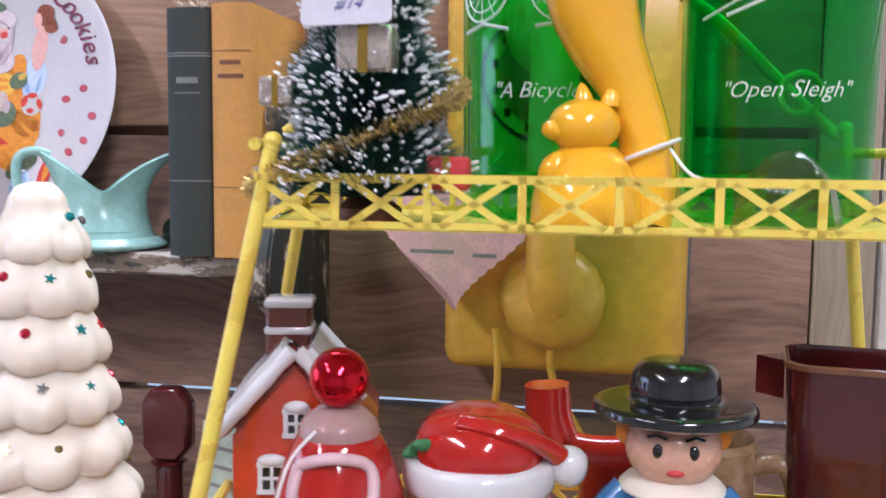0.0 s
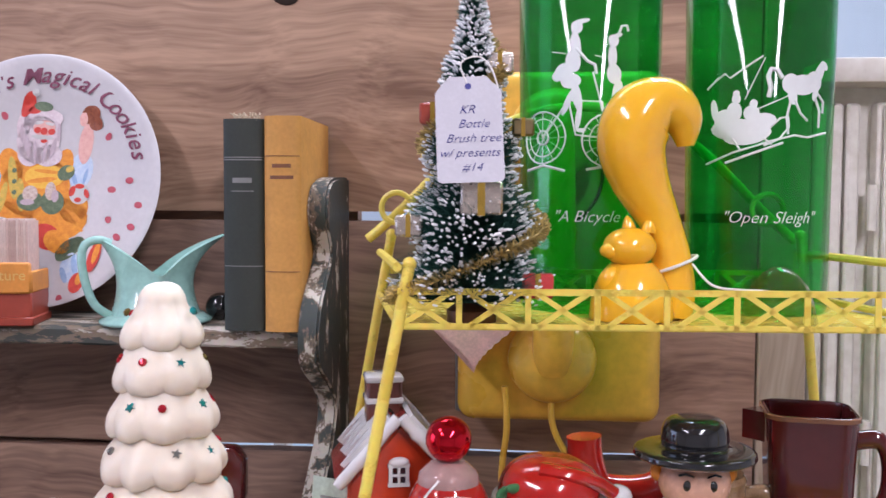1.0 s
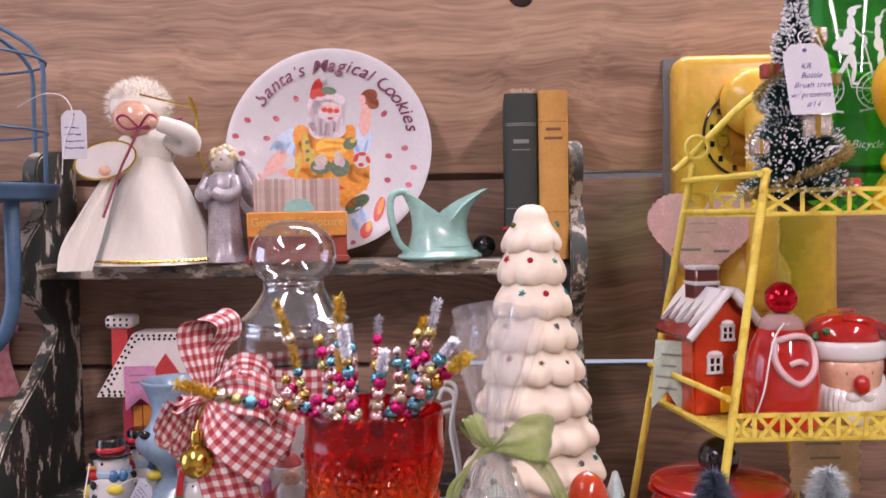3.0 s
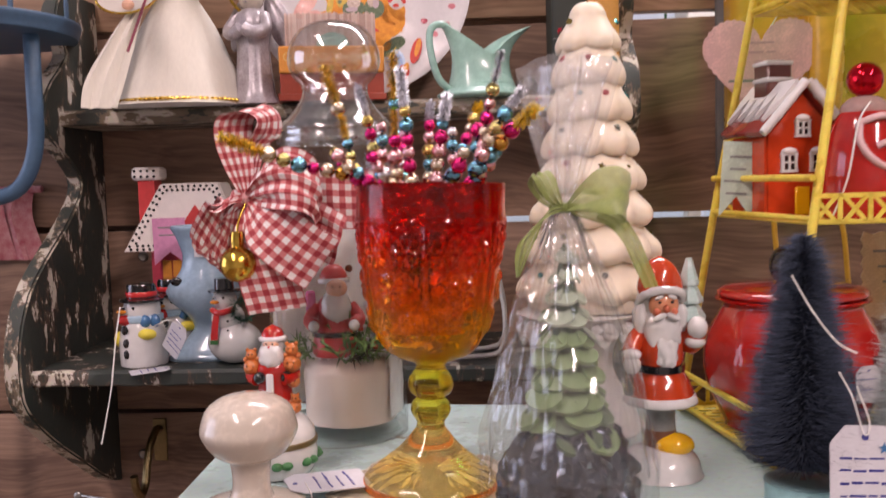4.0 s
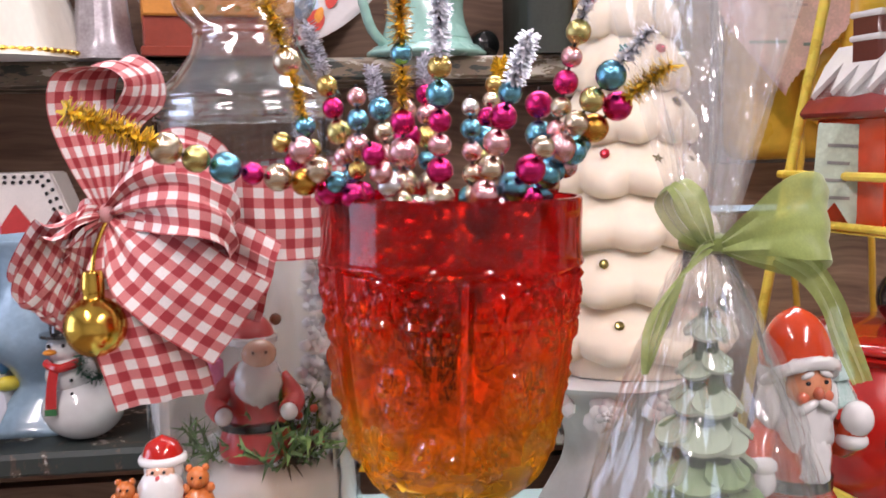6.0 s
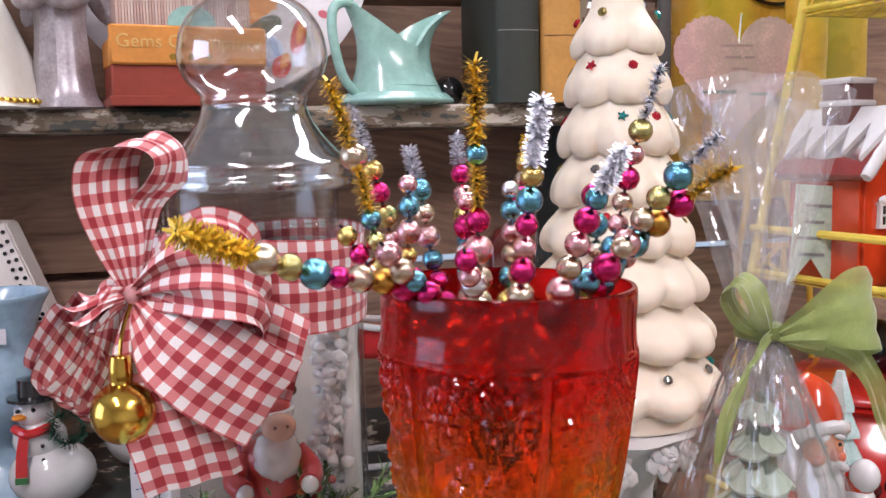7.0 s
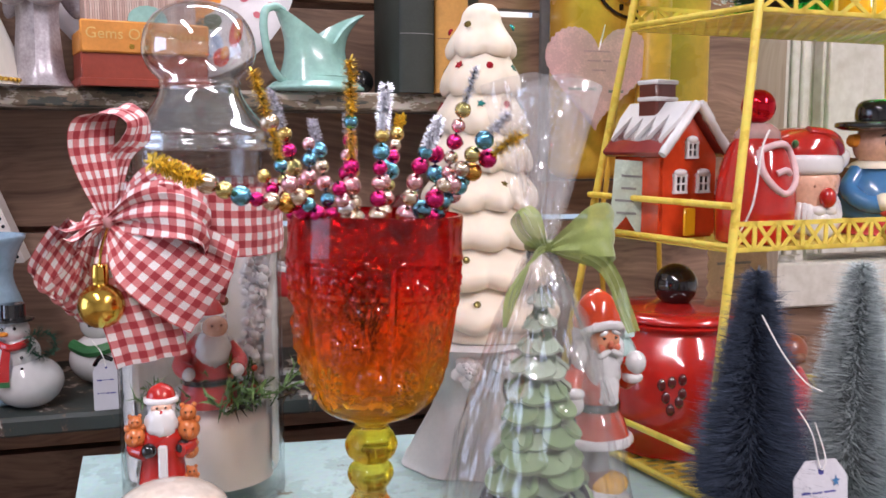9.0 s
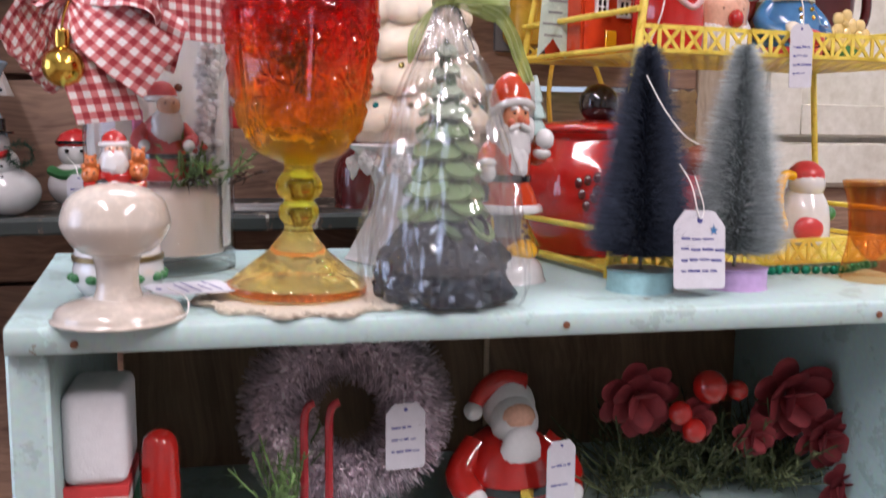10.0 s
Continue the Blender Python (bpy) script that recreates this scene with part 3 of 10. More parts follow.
def gingham_mat(name, pitch, white, mid, dark):
    m = bpy.data.materials.new(name)
    m.use_nodes = True
    n, l = links_of(m)
    b = n["Principled BSDF"]
    uv = n.new("ShaderNodeUVMap")
    sep = n.new("ShaderNodeSeparateXYZ")
    l.new(uv.outputs[0], sep.inputs[0])
    steps = []
    for ax in (0, 1):
        mul = n.new("ShaderNodeMath")
        mul.operation, mul.inputs[1].default_value = "MULTIPLY", 1.0 / pitch
        l.new(sep.outputs[ax], mul.inputs[0])
        add = n.new("ShaderNodeMath")
        add.operation, add.inputs[1].default_value = "ADD", 100.25
        l.new(mul.outputs[0], add.inputs[0])
        fr = n.new("ShaderNodeMath")
        fr.operation = "FRACT"
        l.new(add.outputs[0], fr.inputs[0])
        gt = n.new("ShaderNodeMath")
        gt.operation, gt.inputs[1].default_value = "GREATER_THAN", 0.5
        l.new(fr.outputs[0], gt.inputs[0])
        steps.append(gt)
    sm = n.new("ShaderNodeMath")
    sm.operation = "ADD"
    l.new(steps[0].outputs[0], sm.inputs[0]), l.new(steps[1].outputs[0], sm.inputs[1])
    half = n.new("ShaderNodeMath")
    half.operation, half.inputs[1].default_value = "MULTIPLY", 0.5
    l.new(sm.outputs[0], half.inputs[0])
    ramp = n.new("ShaderNodeValToRGB")
    ramp.color_ramp.interpolation = "CONSTANT"
    e = ramp.color_ramp.elements
    e[0].position, e[0].color = 0.0, (*white, 1)
    e[1].position, e[1].color = 0.75, (*dark, 1)
    q = e.new(0.25)
    q.color = (*mid, 1)
    l.new(half.outputs[0], ramp.inputs[0])
    weave = n.new("ShaderNodeTexWave")
    weave.inputs["Scale"].default_value = 900
    l.new(uv.outputs[0], weave.inputs["Vector"])
    mx = n.new("ShaderNodeMix")
    mx.data_type, mx.blend_type = "RGBA", "MULTIPLY"
    mx.inputs[0].default_value = 0.22
    l.new(ramp.outputs[0], mx.inputs[6]), l.new(weave.outputs["Color"], mx.inputs[7])
    l.new(mx.outputs[2], b.inputs["Base Color"])
    b.inputs["Roughness"].default_value = 0.7
    b.inputs["Sheen Weight"].default_value = 0.2
    return m


def thin_glass_mat(name, tint, edge=0.85, rough=0.02, bump=0.0, scale=60.0, floor=0.045):
    """Thin-walled glass: light goes straight through with a tint, and the surface shines by its angle."""
    m = bpy.data.materials.new(name)
    m.use_nodes = True
    n, l = links_of(m)
    n.remove(n["Principled BSDF"])
    tr, gl = n.new("ShaderNodeBsdfTransparent"), n.new("ShaderNodeBsdfGlossy")
    tr.inputs[0].default_value = (*tint, 1)
    gl.inputs["Roughness"].default_value = rough
    shine_by_angle(m, tr, gl, edge, bump, scale, floor=floor)
    return m


M_GINGHAM = gingham_mat("red_white_gingham", 0.0092, (0.8, 0.76, 0.75), (0.62, 0.2, 0.2), (0.36, 0.025, 0.035))
M_JARGLASS = thin_glass_mat("clear_jar_glass", (0.99, 0.995, 0.99), edge=1.0, bump=0.06, scale=25, floor=0.032)
M_LIDGLASS = thin_glass_mat("clear_lid_glass", (0.955, 0.97, 0.97), edge=1.0, rough=0.08, bump=0.22, scale=26, floor=0.26)
M_TUMBLER = thin_glass_mat("green_tumbler_glass", (0.36, 0.88, 0.48), rough=0.05, bump=0.05, scale=20)
M_PRINTW = pmat("white_enamel_print", (0.75, 0.78, 0.76), 0.6, mix=0.1)
M_SCARF = pmat("scarf_red_paint", (0.6, 0.03, 0.03), 0.25, coat=0.5)
M_CARROT = pmat("orange_paint", (0.85, 0.3, 0.03), 0.3)
M_YPAINT = pmat("lemon_yellow_paint", (0.85, 0.7, 0.08), 0.3)
M_GRASS = pmat("green_paint", (0.05, 0.2, 0.07), 0.35)
M_DARKG = pmat("dark_green_garland", (0.03, 0.1, 0.06), 0.8, island=0.4)
M_PURPLE = pmat("lilac_paint", (0.5, 0.34, 0.6), 0.5)
M_TURQ = pmat("pale_turquoise_paint", (0.36, 0.62, 0.66), 0.5)
M_MAROONINK = pmat("maroon_print", (0.2, 0.02, 0.07), 0.4)
M_BROWN = pmat("brown_paint", (0.2, 0.08, 0.04), 0.4, scale=40, mix=0.5)
M_SKYP = pmat("sky_blue_print", (0.45, 0.65, 0.8), 0.3)
M_ORANGEP = pmat("orange_print", (0.85, 0.33, 0.05), 0.3, scale=60, mix=0.5)
M_REDP = pmat("red_print", (0.62, 0.06, 0.06), 0.3)
M_ROSEP = pmat("rose_dot_print", (0.6, 0.12, 0.16), 0.3)
M_GREYP = pmat("grey_paint", (0.25, 0.25, 0.24), 0.4, scale=60, mix=0.5)
M_BURG = pmat("burgundy_ribbon", (0.28, 0.03, 0.07), 0.5)
M_HAIR = pmat("white_curled_hair", (0.88, 0.82, 0.72), 0.8, island=0.15)
M_TULLE = pmat("white_doll_fabric", (0.7, 0.66, 0.58), 0.75, scale=60, mix=0.2, sheen=0.3, bump=0.2, stretch=(1, 1, 0.15))


# ---- the old painted wall shelf and what stands on it ----
def bracket_outline():
    front = [(1.705, 0.905), (1.703, 0.86), (1.695, 0.835), (1.675, 0.825), (1.655, 0.835), (1.64, 0.845), (1.625, 0.83), (1.60, 0.80),
             (1.57, 0.79), (1.55, 0.80), (1.53, 0.835), (1.51, 0.86), (1.49, 0.855), (1.46, 0.82), (1.43, 0.775), (1.40, 0.74),
             (1.36, 0.718), (1.32, 0.715), (1.29, 0.725), (1.25, 0.77), (1.21, 0.83), (1.18, 0.875), (1.165, 0.905), (1.16, 0.921)]
    pts = [(y - 0.92, z - 1.16) for z, y in smooth_prof(front, 3)]
    return pts + [(0.001, 0.0), (0.001, 0.545)]


shelf_unit = thing("wall_shelf", pose(0, 0.922, 1.16), "old two-tier wall shelf with scrolled sides and chipped dark green paint", "shelf")
for x in (-0.574, 0.009):
    bm = B()
    o = bracket_outline()
    a = [bm.verts.new((x, y, z)) for y, z in o]
    b = [bm.verts.new((x + 0.017, y, z)) for y, z in o]
    bm.faces.new(a), bm.faces.new(list(reversed(b)))
    for i in range(len(o)):
        j = (i + 1) % len(o)
        bm.faces.new((a[j], a[i], b[i], b[j]))
    tri_fix(bm)
    bmesh.ops.bevel(bm, geom=[e for e in bm.edges if abs(e.verts[0].co.x - e.verts[1].co.x) < 1e-6], offset=0.0022, segments=2, affect="EDGES")
    bmesh.ops.triangulate(bm, faces=[f for f in bm.faces if len(f.verts) > 4])
    bm.normal_update()
    for f in bm.faces:
        f.material_index = 1 if abs(f.normal.x) < 0.8 else 0
    part("side_bracket", bm, [M_SHELF, M_BRACKEDGE], shelf_unit)


def worn_board(x0, x1, y0, y1, z0, z1, seed):
    bm = B()
    n, grid = 60, []
    for i in range(n + 1):
        x = x0 + (x1 - x0) * i / n
        d = 0.0016 * noise.noise((x * 40, seed, 0)) + 0.001 * noise.noise((x * 130, seed, 3))
        e = 0.0012 * noise.noise((x * 60, seed, 7))
        grid.append([bm.verts.new(p) for p in ((x, y1, z0), (x, y0 + 0.002 + d, z0 + e), (x, y0 + d, z0 + 0.002 + e), (x, y0 + d * 0.6, z1 - 0.003),
                                               (x, y0 + 0.003 + d, z1), (x, (y0 + y1) / 2, z1), (x, y1, z1))])
    for a, b in zip(grid, grid[1:]):
        for k in range(7):
            bm.faces.new((a[k], a[(k + 1) % 7], b[(k + 1) % 7], b[k]))
    bm.faces.new(list(reversed(grid[0]))), bm.faces.new(grid[-1])
    return tri_fix(bm)


part("shelf_board", worn_board(-0.557, 0.0088, -0.099, -0.001, 0.403, 0.419, 1), M_SHELFEDGE, shelf_unit)
part("shelf_board", worn_board(-0.557, 0.0088, -0.186, -0.001, 0.152, 0.167, 5), M_SHELF, shelf_unit)

# brass coat hook and screw heads
hook = thing("coat_hook", pose(-0.508, 0.922, 1.2), "small dull brass coat hook screwed to the planks", "hook")
bm = B()
tube(bm, smooth_prof([(0, 0, 0.02), (0, -0.012, 0.022), (0, -0.03, 0.012), (0, -0.042, -0.006), (0, -0.05, -0.028), (0, -0.064, -0.036), (0, -0.076, -0.026), (0, -0.08, -0.01)], 5),
     [0.0045] * 36, 8)
part("hook_arm", bm, M_BRASS, hook)
bm = B()
box(bm, 0, -0.0015, 0.008, 0.016, 0.003, 0.05, 0.001)
part("back_plate", bm, M_BRASS, hook)
for x, z in ((-0.518, 1.42), (-0.53, 1.19)):
    bm = B()
    lathe(bm, [(0.0058, 0), (0.0058, 0.0015), (0.004, 0.003), (0.0015, 0.002), (0.001, 0.002)], 14)
    tagged(part("screw_head", bm, M_STEEL, m=pose(x, WY - 0.0005, z, 90, 0, 0)), "zinc screw head in the planks", "screw", "screws in the planks")


# plate
def plate_z(x, y):
    r = math.hypot(x, y)
    if r < 0.076:
        return 0.004
    t = min((r - 0.076) / 0.043, 1)
    return 0.004 + 0.004 * min(t * 6, 1) + 0.0065 * t


plate = thing("plate", pose(-0.2515, 0.897, 1.6995, 80.5, 0, 0) @ Matrix.Diagonal((0.97, 0.97, 1, 1)), "white collector plate with a printed picture and maroon lettering", "plate")
prof = [(0.0005, 0.0), (0.062, 0.0), (0.064, -0.002), (0.066, 0.0), (0.08, 0.004), (0.117, 0.0125), (0.1195, 0.0145), (0.118, 0.0152), (0.112, 0.0135), (0.084, 0.009), (0.077, 0.0045), (0.0005, 0.004)]
part("dish", mk(lathe, prof, 96), pmat("plate_white_glaze", (0.68, 0.66, 0.68), 0.38, scale=25, mix=0.1, coat=0.1, bump=0.01, spec=0.35), plate)
S = 0.119 / 205


def shape(px, py, rx, ry, rot=0):
    return ell((px - 248) * S, (330 - py) * S, rx * S, ry * S, 18, rot)


def print_mat(name, col, col2, scale=260):
    return pmat(name, col, 0.45, col2=col2, scale=scale, mix=0.75, coat=0.08, bump=0.0, spec=0.3)


PR_BEARD = print_mat("lilac_white_print", (0.82, 0.74, 0.76), (0.55, 0.42, 0.47), 330)
PR_SLEEVE = print_mat("pale_blue_print", (0.72, 0.8, 0.9), (0.3, 0.48, 0.75), 190)
PR_VEST = print_mat("orange_vest_print", (0.92, 0.42, 0.05), (0.62, 0.16, 0.03), 220)
PR_STRIPE = print_mat("gold_stripe_print", (0.9, 0.55, 0.1), (0.28, 0.32, 0.08), 300)
PR_LEG = print_mat("deep_orange_print", (0.92, 0.42, 0.05), (0.6, 0.16, 0.03), 200)
PR_SKIN = print_mat("rosy_print", (0.85, 0.55, 0.48), (0.68, 0.3, 0.27), 260)
PR_HAT = print_mat("scarlet_print", (0.75, 0.09, 0.06), (0.45, 0.03, 0.03), 200)
PR_DARK = print_mat("dark_green_print", (0.2, 0.26, 0.16), (0.05, 0.09, 0.05), 300)
PR_TOY = print_mat("toy_brown_print", (0.8, 0.72, 0.66), (0.3, 0.16, 0.1), 420)
PR_COOKIE = print_mat("cookie_brown_print", (0.4, 0.13, 0.06), (0.16, 0.04, 0.03), 300)
PR_FOLD = print_mat("blue_fold_print", (0.4, 0.55, 0.78), (0.2, 0.34, 0.6), 300)
PR_GOLD = print_mat("gold_shirt_print", (0.92, 0.62, 0.1), (0.8, 0.36, 0.03), 260)
PR_ASH = print_mat("ash_lilac_print", (0.6, 0.5, 0.54), (0.42, 0.32, 0.37), 420)
PIC = [
    # sleeves, arms and hands
    (PR_SLEEVE, shape(170, 308, 36, 24, 28), 1), (PR_SLEEVE, shape(142, 322, 18, 14, 20), 1), (PR_FOLD, shape(186, 318, 7, 24, -25), 2), (PR_FOLD, shape(160, 322, 4, 16, -40), 2), (PR_FOLD, shape(134, 318, 3, 12, -30), 2),
    (PR_SKIN, shape(140, 352, 15, 32, -38), 2), (PR_SKIN, shape(104, 384, 18, 8, 12), 2), (PR_SKIN, shape(160, 372, 14, 9, -20), 2),
    (PR_SLEEVE, shape(314, 312, 20, 30, -8), 1), (PR_FOLD, shape(304, 326, 4, 16, 20), 2), (PR_FOLD, shape(322, 322, 3, 14, -14), 2), (PR_SKIN, shape(320, 268, 12, 34, -5), 2), (PR_COOKIE, shape(327, 222, 19, 14, 14), 4), (PR_COOKIE, shape(336, 236, 12, 11, 0), 4), (PR_SKIN, shape(314, 228, 7, 12, 0), 5),
    # vest, shirt, breeches
    (PR_VEST, shape(238, 338, 60, 52, 0), 3), (PR_VEST, shape(196, 306, 20, 32, 20), 3), (PR_VEST, shape(284, 306, 16, 30, -14), 3), (PR_VEST, shape(204, 378, 40, 14, -8), 3),
    (PR_GOLD, shape(254, 322, 34, 20, 0), 4), (PR_VEST, shape(250, 328, 26, 4, 6), 5), (PR_VEST, shape(258, 314, 22, 3, -6), 5),
    (PR_STRIPE, shape(201, 324, 8, 36, 8), 5), (PR_STRIPE, shape(216, 352, 7, 28, 6), 5), (PR_STRIPE, shape(186, 356, 6, 26, -10), 5), (PR_DARK, shape(203, 312, 4, 4, 0), 6), (PR_DARK, shape(204, 330, 4, 4, 0), 6), (PR_DARK, shape(205, 348, 4, 4, 0), 6),
    (PR_LEG, shape(284, 392, 46, 34, 8), 4), (PR_LEG, shape(306, 372, 24, 26, 0), 4), (PR_HAT, shape(264, 420, 26, 20, -30), 5), (PR_LEG, shape(282, 428, 24, 18, -30), 6), (PR_VEST, shape(296, 400, 30, 5, -20), 5), (PR_VEST, shape(310, 388, 18, 4, -40), 5),
    # toys in the pouch, stockings and boots
    (PR_DARK, shape(232, 362, 22, 16, 0), 6), (PR_TOY, shape(232, 350, 13, 13, 0), 7), (PR_ASH, shape(228, 364, 12, 5, 0), 8), (PR_DARK, shape(270, 364, 20, 20, 0), 6), (PR_TOY, shape(266, 346, 9, 15, 0), 7), (PR_ASH, shape(274, 354, 6, 10, 0), 8), (PR_DARK, shape(290, 316, 15, 12, 30), 6), (PR_STRIPE, shape(296, 310, 7, 5, 30), 7),
    (M_WHITE, shape(314, 350, 17, 17, 0), 6), (PR_HAT, shape(302, 346, 5, 9, -20), 7), (PR_HAT, shape(314, 338, 8, 4, 0), 7), (PR_HAT, shape(326, 350, 4, 8, 20), 7), (PR_HAT, shape(312, 360, 6, 4, 0), 7),
    (PR_DARK, shape(302, 440, 26, 14, 38), 6), (PR_DARK, shape(314, 432, 16, 12, 30), 6), (PR_SLEEVE, shape(312, 470, 17, 26, 16), 5), (PR_FOLD, shape(318, 466, 5, 20, 16), 6), (PR_FOLD, shape(302, 482, 5, 14, 24), 6), (PR_HAT, shape(325, 494, 12, 17, -18), 7), (PR_LEG, shape(330, 486, 6, 12, -18), 8), (PR_HAT, shape(350, 452, 10, 26, -14), 7), (PR_LEG, shape(353, 446, 5, 18, -14), 8),
    # head, hair and long beard
    (PR_BEARD, shape(240, 262, 37, 40, 0), 8), (PR_BEARD, shape(226, 284, 20, 22, 20), 8), (PR_BEARD, shape(258, 288, 24, 18, 0), 8), (PR_BEARD, shape(246, 228, 34, 18, 0), 8), (PR_BEARD, shape(214, 240, 12, 24, 0), 8),
    (PR_ASH, shape(222, 272, 4, 20, 12), 9), (PR_ASH, shape(236, 282, 3, 18, 4), 9), (PR_ASH, shape(252, 284, 3, 18, -6), 9), (PR_ASH, shape(266, 276, 4, 18, -14), 9), (PR_ASH, shape(212, 252, 3, 16, 4), 9), (PR_ASH, shape(274, 250, 3, 16, 0), 9),
    (PR_SKIN, shape(249, 243, 19, 13, 0), 10), (PR_HAT, shape(238, 246, 6, 5, 0), 11), (PR_HAT, shape(262, 249, 6, 5, 0), 11), (PR_HAT, shape(249, 248, 6, 6, 0), 12), (M_WHITE, shape(247, 258, 19, 4, -6), 12), (PR_HAT, shape(250, 264, 6, 3, 0), 12), (M_WHITE, shape(240, 234, 8, 2.6, 12), 11), (M_WHITE, shape(258, 236, 8, 2.6, -12), 11),
    (PR_HAT, shape(221, 204, 10, 22, -26), 10), (PR_HAT, shape(232, 212, 12, 7, 10), 10), (PR_DARK, shape(246, 207, 16, 8, -8), 11), (M_WHITE, shape(236, 186, 6, 6, 0), 11),
]
for mt, o, lv in PIC:
    part("printed_shape", mk(decal, o, plate_z, 0.0003 + 0.00012 * lv, 5), mt, plate)
for px, py in ((180, 222), (85, 267), (140, 262), (122, 302), (75, 335), (367, 343), (400, 330), (418, 370), (365, 392), (385, 421), (358, 257), (62, 300), (300, 520), (408, 405)):
    x, y = (px - 248) * S, (330 - py) * S
    ang = math.degrees(math.atan2(y, x))
    bm = B()
    decal(bm, ell(x, y, 0.0042, 0.0032, 10, ang), plate_z, 0.0005, 2)
    part("printed_dot", bm, M_ROSEP, plate)
words = "Santa's Magical Cookies"
span = 147.0 - 11.0
weights = {"'": 0.45, " ": 0.75, "i": 0.5, "l": 0.5, "t": 0.65, "M": 1.5, "C": 1.15, "S": 1.1}
total = sum(weights.get(c, 1.0) for c in words)
run = 0.0
for c in words:
    w = weights.get(c, 1.0)
    a = 147.0 - span * (run + w / 2) / total
    run += w
    if c == " ":
        continue
    x, y = 0.0995 * math.cos(radians(a)), 0.0995 * math.sin(radians(a))
    text_part("letter", c, 0.0255 if c in "SMC" else 0.0225, Matrix.Translation((x, y, plate_z(x, y) + 0.0008)) @ Rz(a - 90), M_MAROONINK, plate, 0.0003, shear=0.3, weight=0.00012)


# books
def book(x0, x1, y0, depth, h, cover, label, bars):
    w = x1 - x0
    t = thing("book", pose((x0 + x1) / 2, y0, UP), label, "book", "books on the shelf")
    bm = B()
    arc = [(w / 2 * math.sin(radians(a)), 0.006 * (1 - math.cos(radians(a)))) for a in range(-90, 91, 15)]
    o = arc + [(w / 2, depth), (w / 2 - 0.0025, depth), (w / 2 - 0.0025, 0.009), (-w / 2 + 0.0025, 0.009), (-w / 2 + 0.0025, depth), (-w / 2, depth)]
    slab(bm, o, 0, h)
    bmesh.ops.triangulate(bm, faces=[f for f in bm.faces if len(f.verts) > 4])
    part("cover", tri_fix(bm), cover, t)
    bm = B()
    box(bm, 0, (0.0095 + depth - 0.004) / 2, h / 2, w - 0.0054, depth - 0.0135, h - 0.005, 0.0006)
    part("pages", bm, M_PAGES, t)
    for z, hh, ww in bars:
        bm = B()
        slab(bm, [(w / 2 * ww * math.sin(radians(a)), 0.006 * (1 - math.cos(radians(a * ww))) - 0.0004) for a in range(-70, 71, 14)]
             + [(w / 2 * ww * math.sin(radians(a)), 0.006 * (1 - math.cos(radians(a * ww))) + 0.0004) for a in range(70, -71, -14)], z, z + hh)
        part("spine_band", tri_fix(bm), M_BROWN if cover is M_BOOKO else M_GREYP, t)
    return t


b1 = book(-0.056, -0.0225, 0.809, 0.105, 0.170, M_BOOKG, "worn dark green clothbound book standing upright", [(0.137, 0.0008, 1), (0.139, 0.0007, 1), (0.119, 0.004, 0.5), (0.112, 0.0008, 0.6), (0.052, 0.0007, 1)])
b2 = book(-0.0215, 0.0085, 0.806, 0.108, 0.172, M_BOOKO, "ochre yellow clothbound book standing upright", [(0.14, 0.0006, 1), (0.131, 0.003, 0.55), (0.122, 0.0028, 0.7), (0.048, 0.0006, 1)])
bm = B()
for k in range(26):
    r = random.Random(k)
    x, y = r.uniform(-0.012, 0.012), r.uniform(0.002, 0.012)
    tube(bm, [(x, y, 0.168), (x + r.uniform(-0.002, 0.002), y, 0.172), (x + r.uniform(-0.004, 0.004), y + r.uniform(-0.003, 0.003), 0.173 + r.random() * 0.003)], 0.0006, 4)
part("frayed_headband", bm, M_TAN, b1)

# aqua pitcher
pitcher = thing("pitcher", pose(-0.126, 0.846, UP, 0, 0, 32), "aqua leaf-shaped ceramic pitcher with a looped handle", "pitcher")


def pitcher_body():
    bm = B()
    n, m_ = 40, 14
    layers = []
    for side in (0, 1):
        rings = []
        for k in range(m_ + 1):
            t = k / m_
            ring = []
            for i in range(n):
                a = 2 * math.pi * i / n
                c, s = math.cos(a), math.sin(a)
                H = 0.034 + 0.034 * max(c, 0) ** 1.5 + 0.031 * max(-c, 0) ** 1.6
                r = 0.037 - 0.014 * math.sin(min(t * 1.2, 1) * math.pi / 2) + 0.003 * t
                fl = 0.036 * t ** 2.8 * max(c, 0) ** 2.4 + 0.02 * t ** 2.0 * max(-c, 0) ** 2
                x = c * (r + fl - side * 0.003)
                y = s * (r * (0.95 - 0.3 * t * abs(c)) - side * 0.003)
                z = 0.008 + t * H - side * (0.0 if t > 0.95 else 0.0) + (0.006 if side and k == 0 else 0)
                ring.append(bm.verts.new((x, y, z)))
            rings.append(ring)
        layers.append(rings)
    for side, rings in enumerate(layers):
        for a, b in zip(rings, rings[1:]):
            for i in range(n):
                q = (a[i], a[(i + 1) % n], b[(i + 1) % n], b[i])
                bm.faces.new(q if side == 0 else tuple(reversed(q)))
    for i in range(n):
        bm.faces.new((layers[0][-1][i], layers[0][-1][(i + 1) % n], layers[1][-1][(i + 1) % n], layers[1][-1][i]))
    bm.faces.new(layers[1][0])
    bm.faces.new(list(reversed(layers[0][0])))
    return tri_fix(bm)


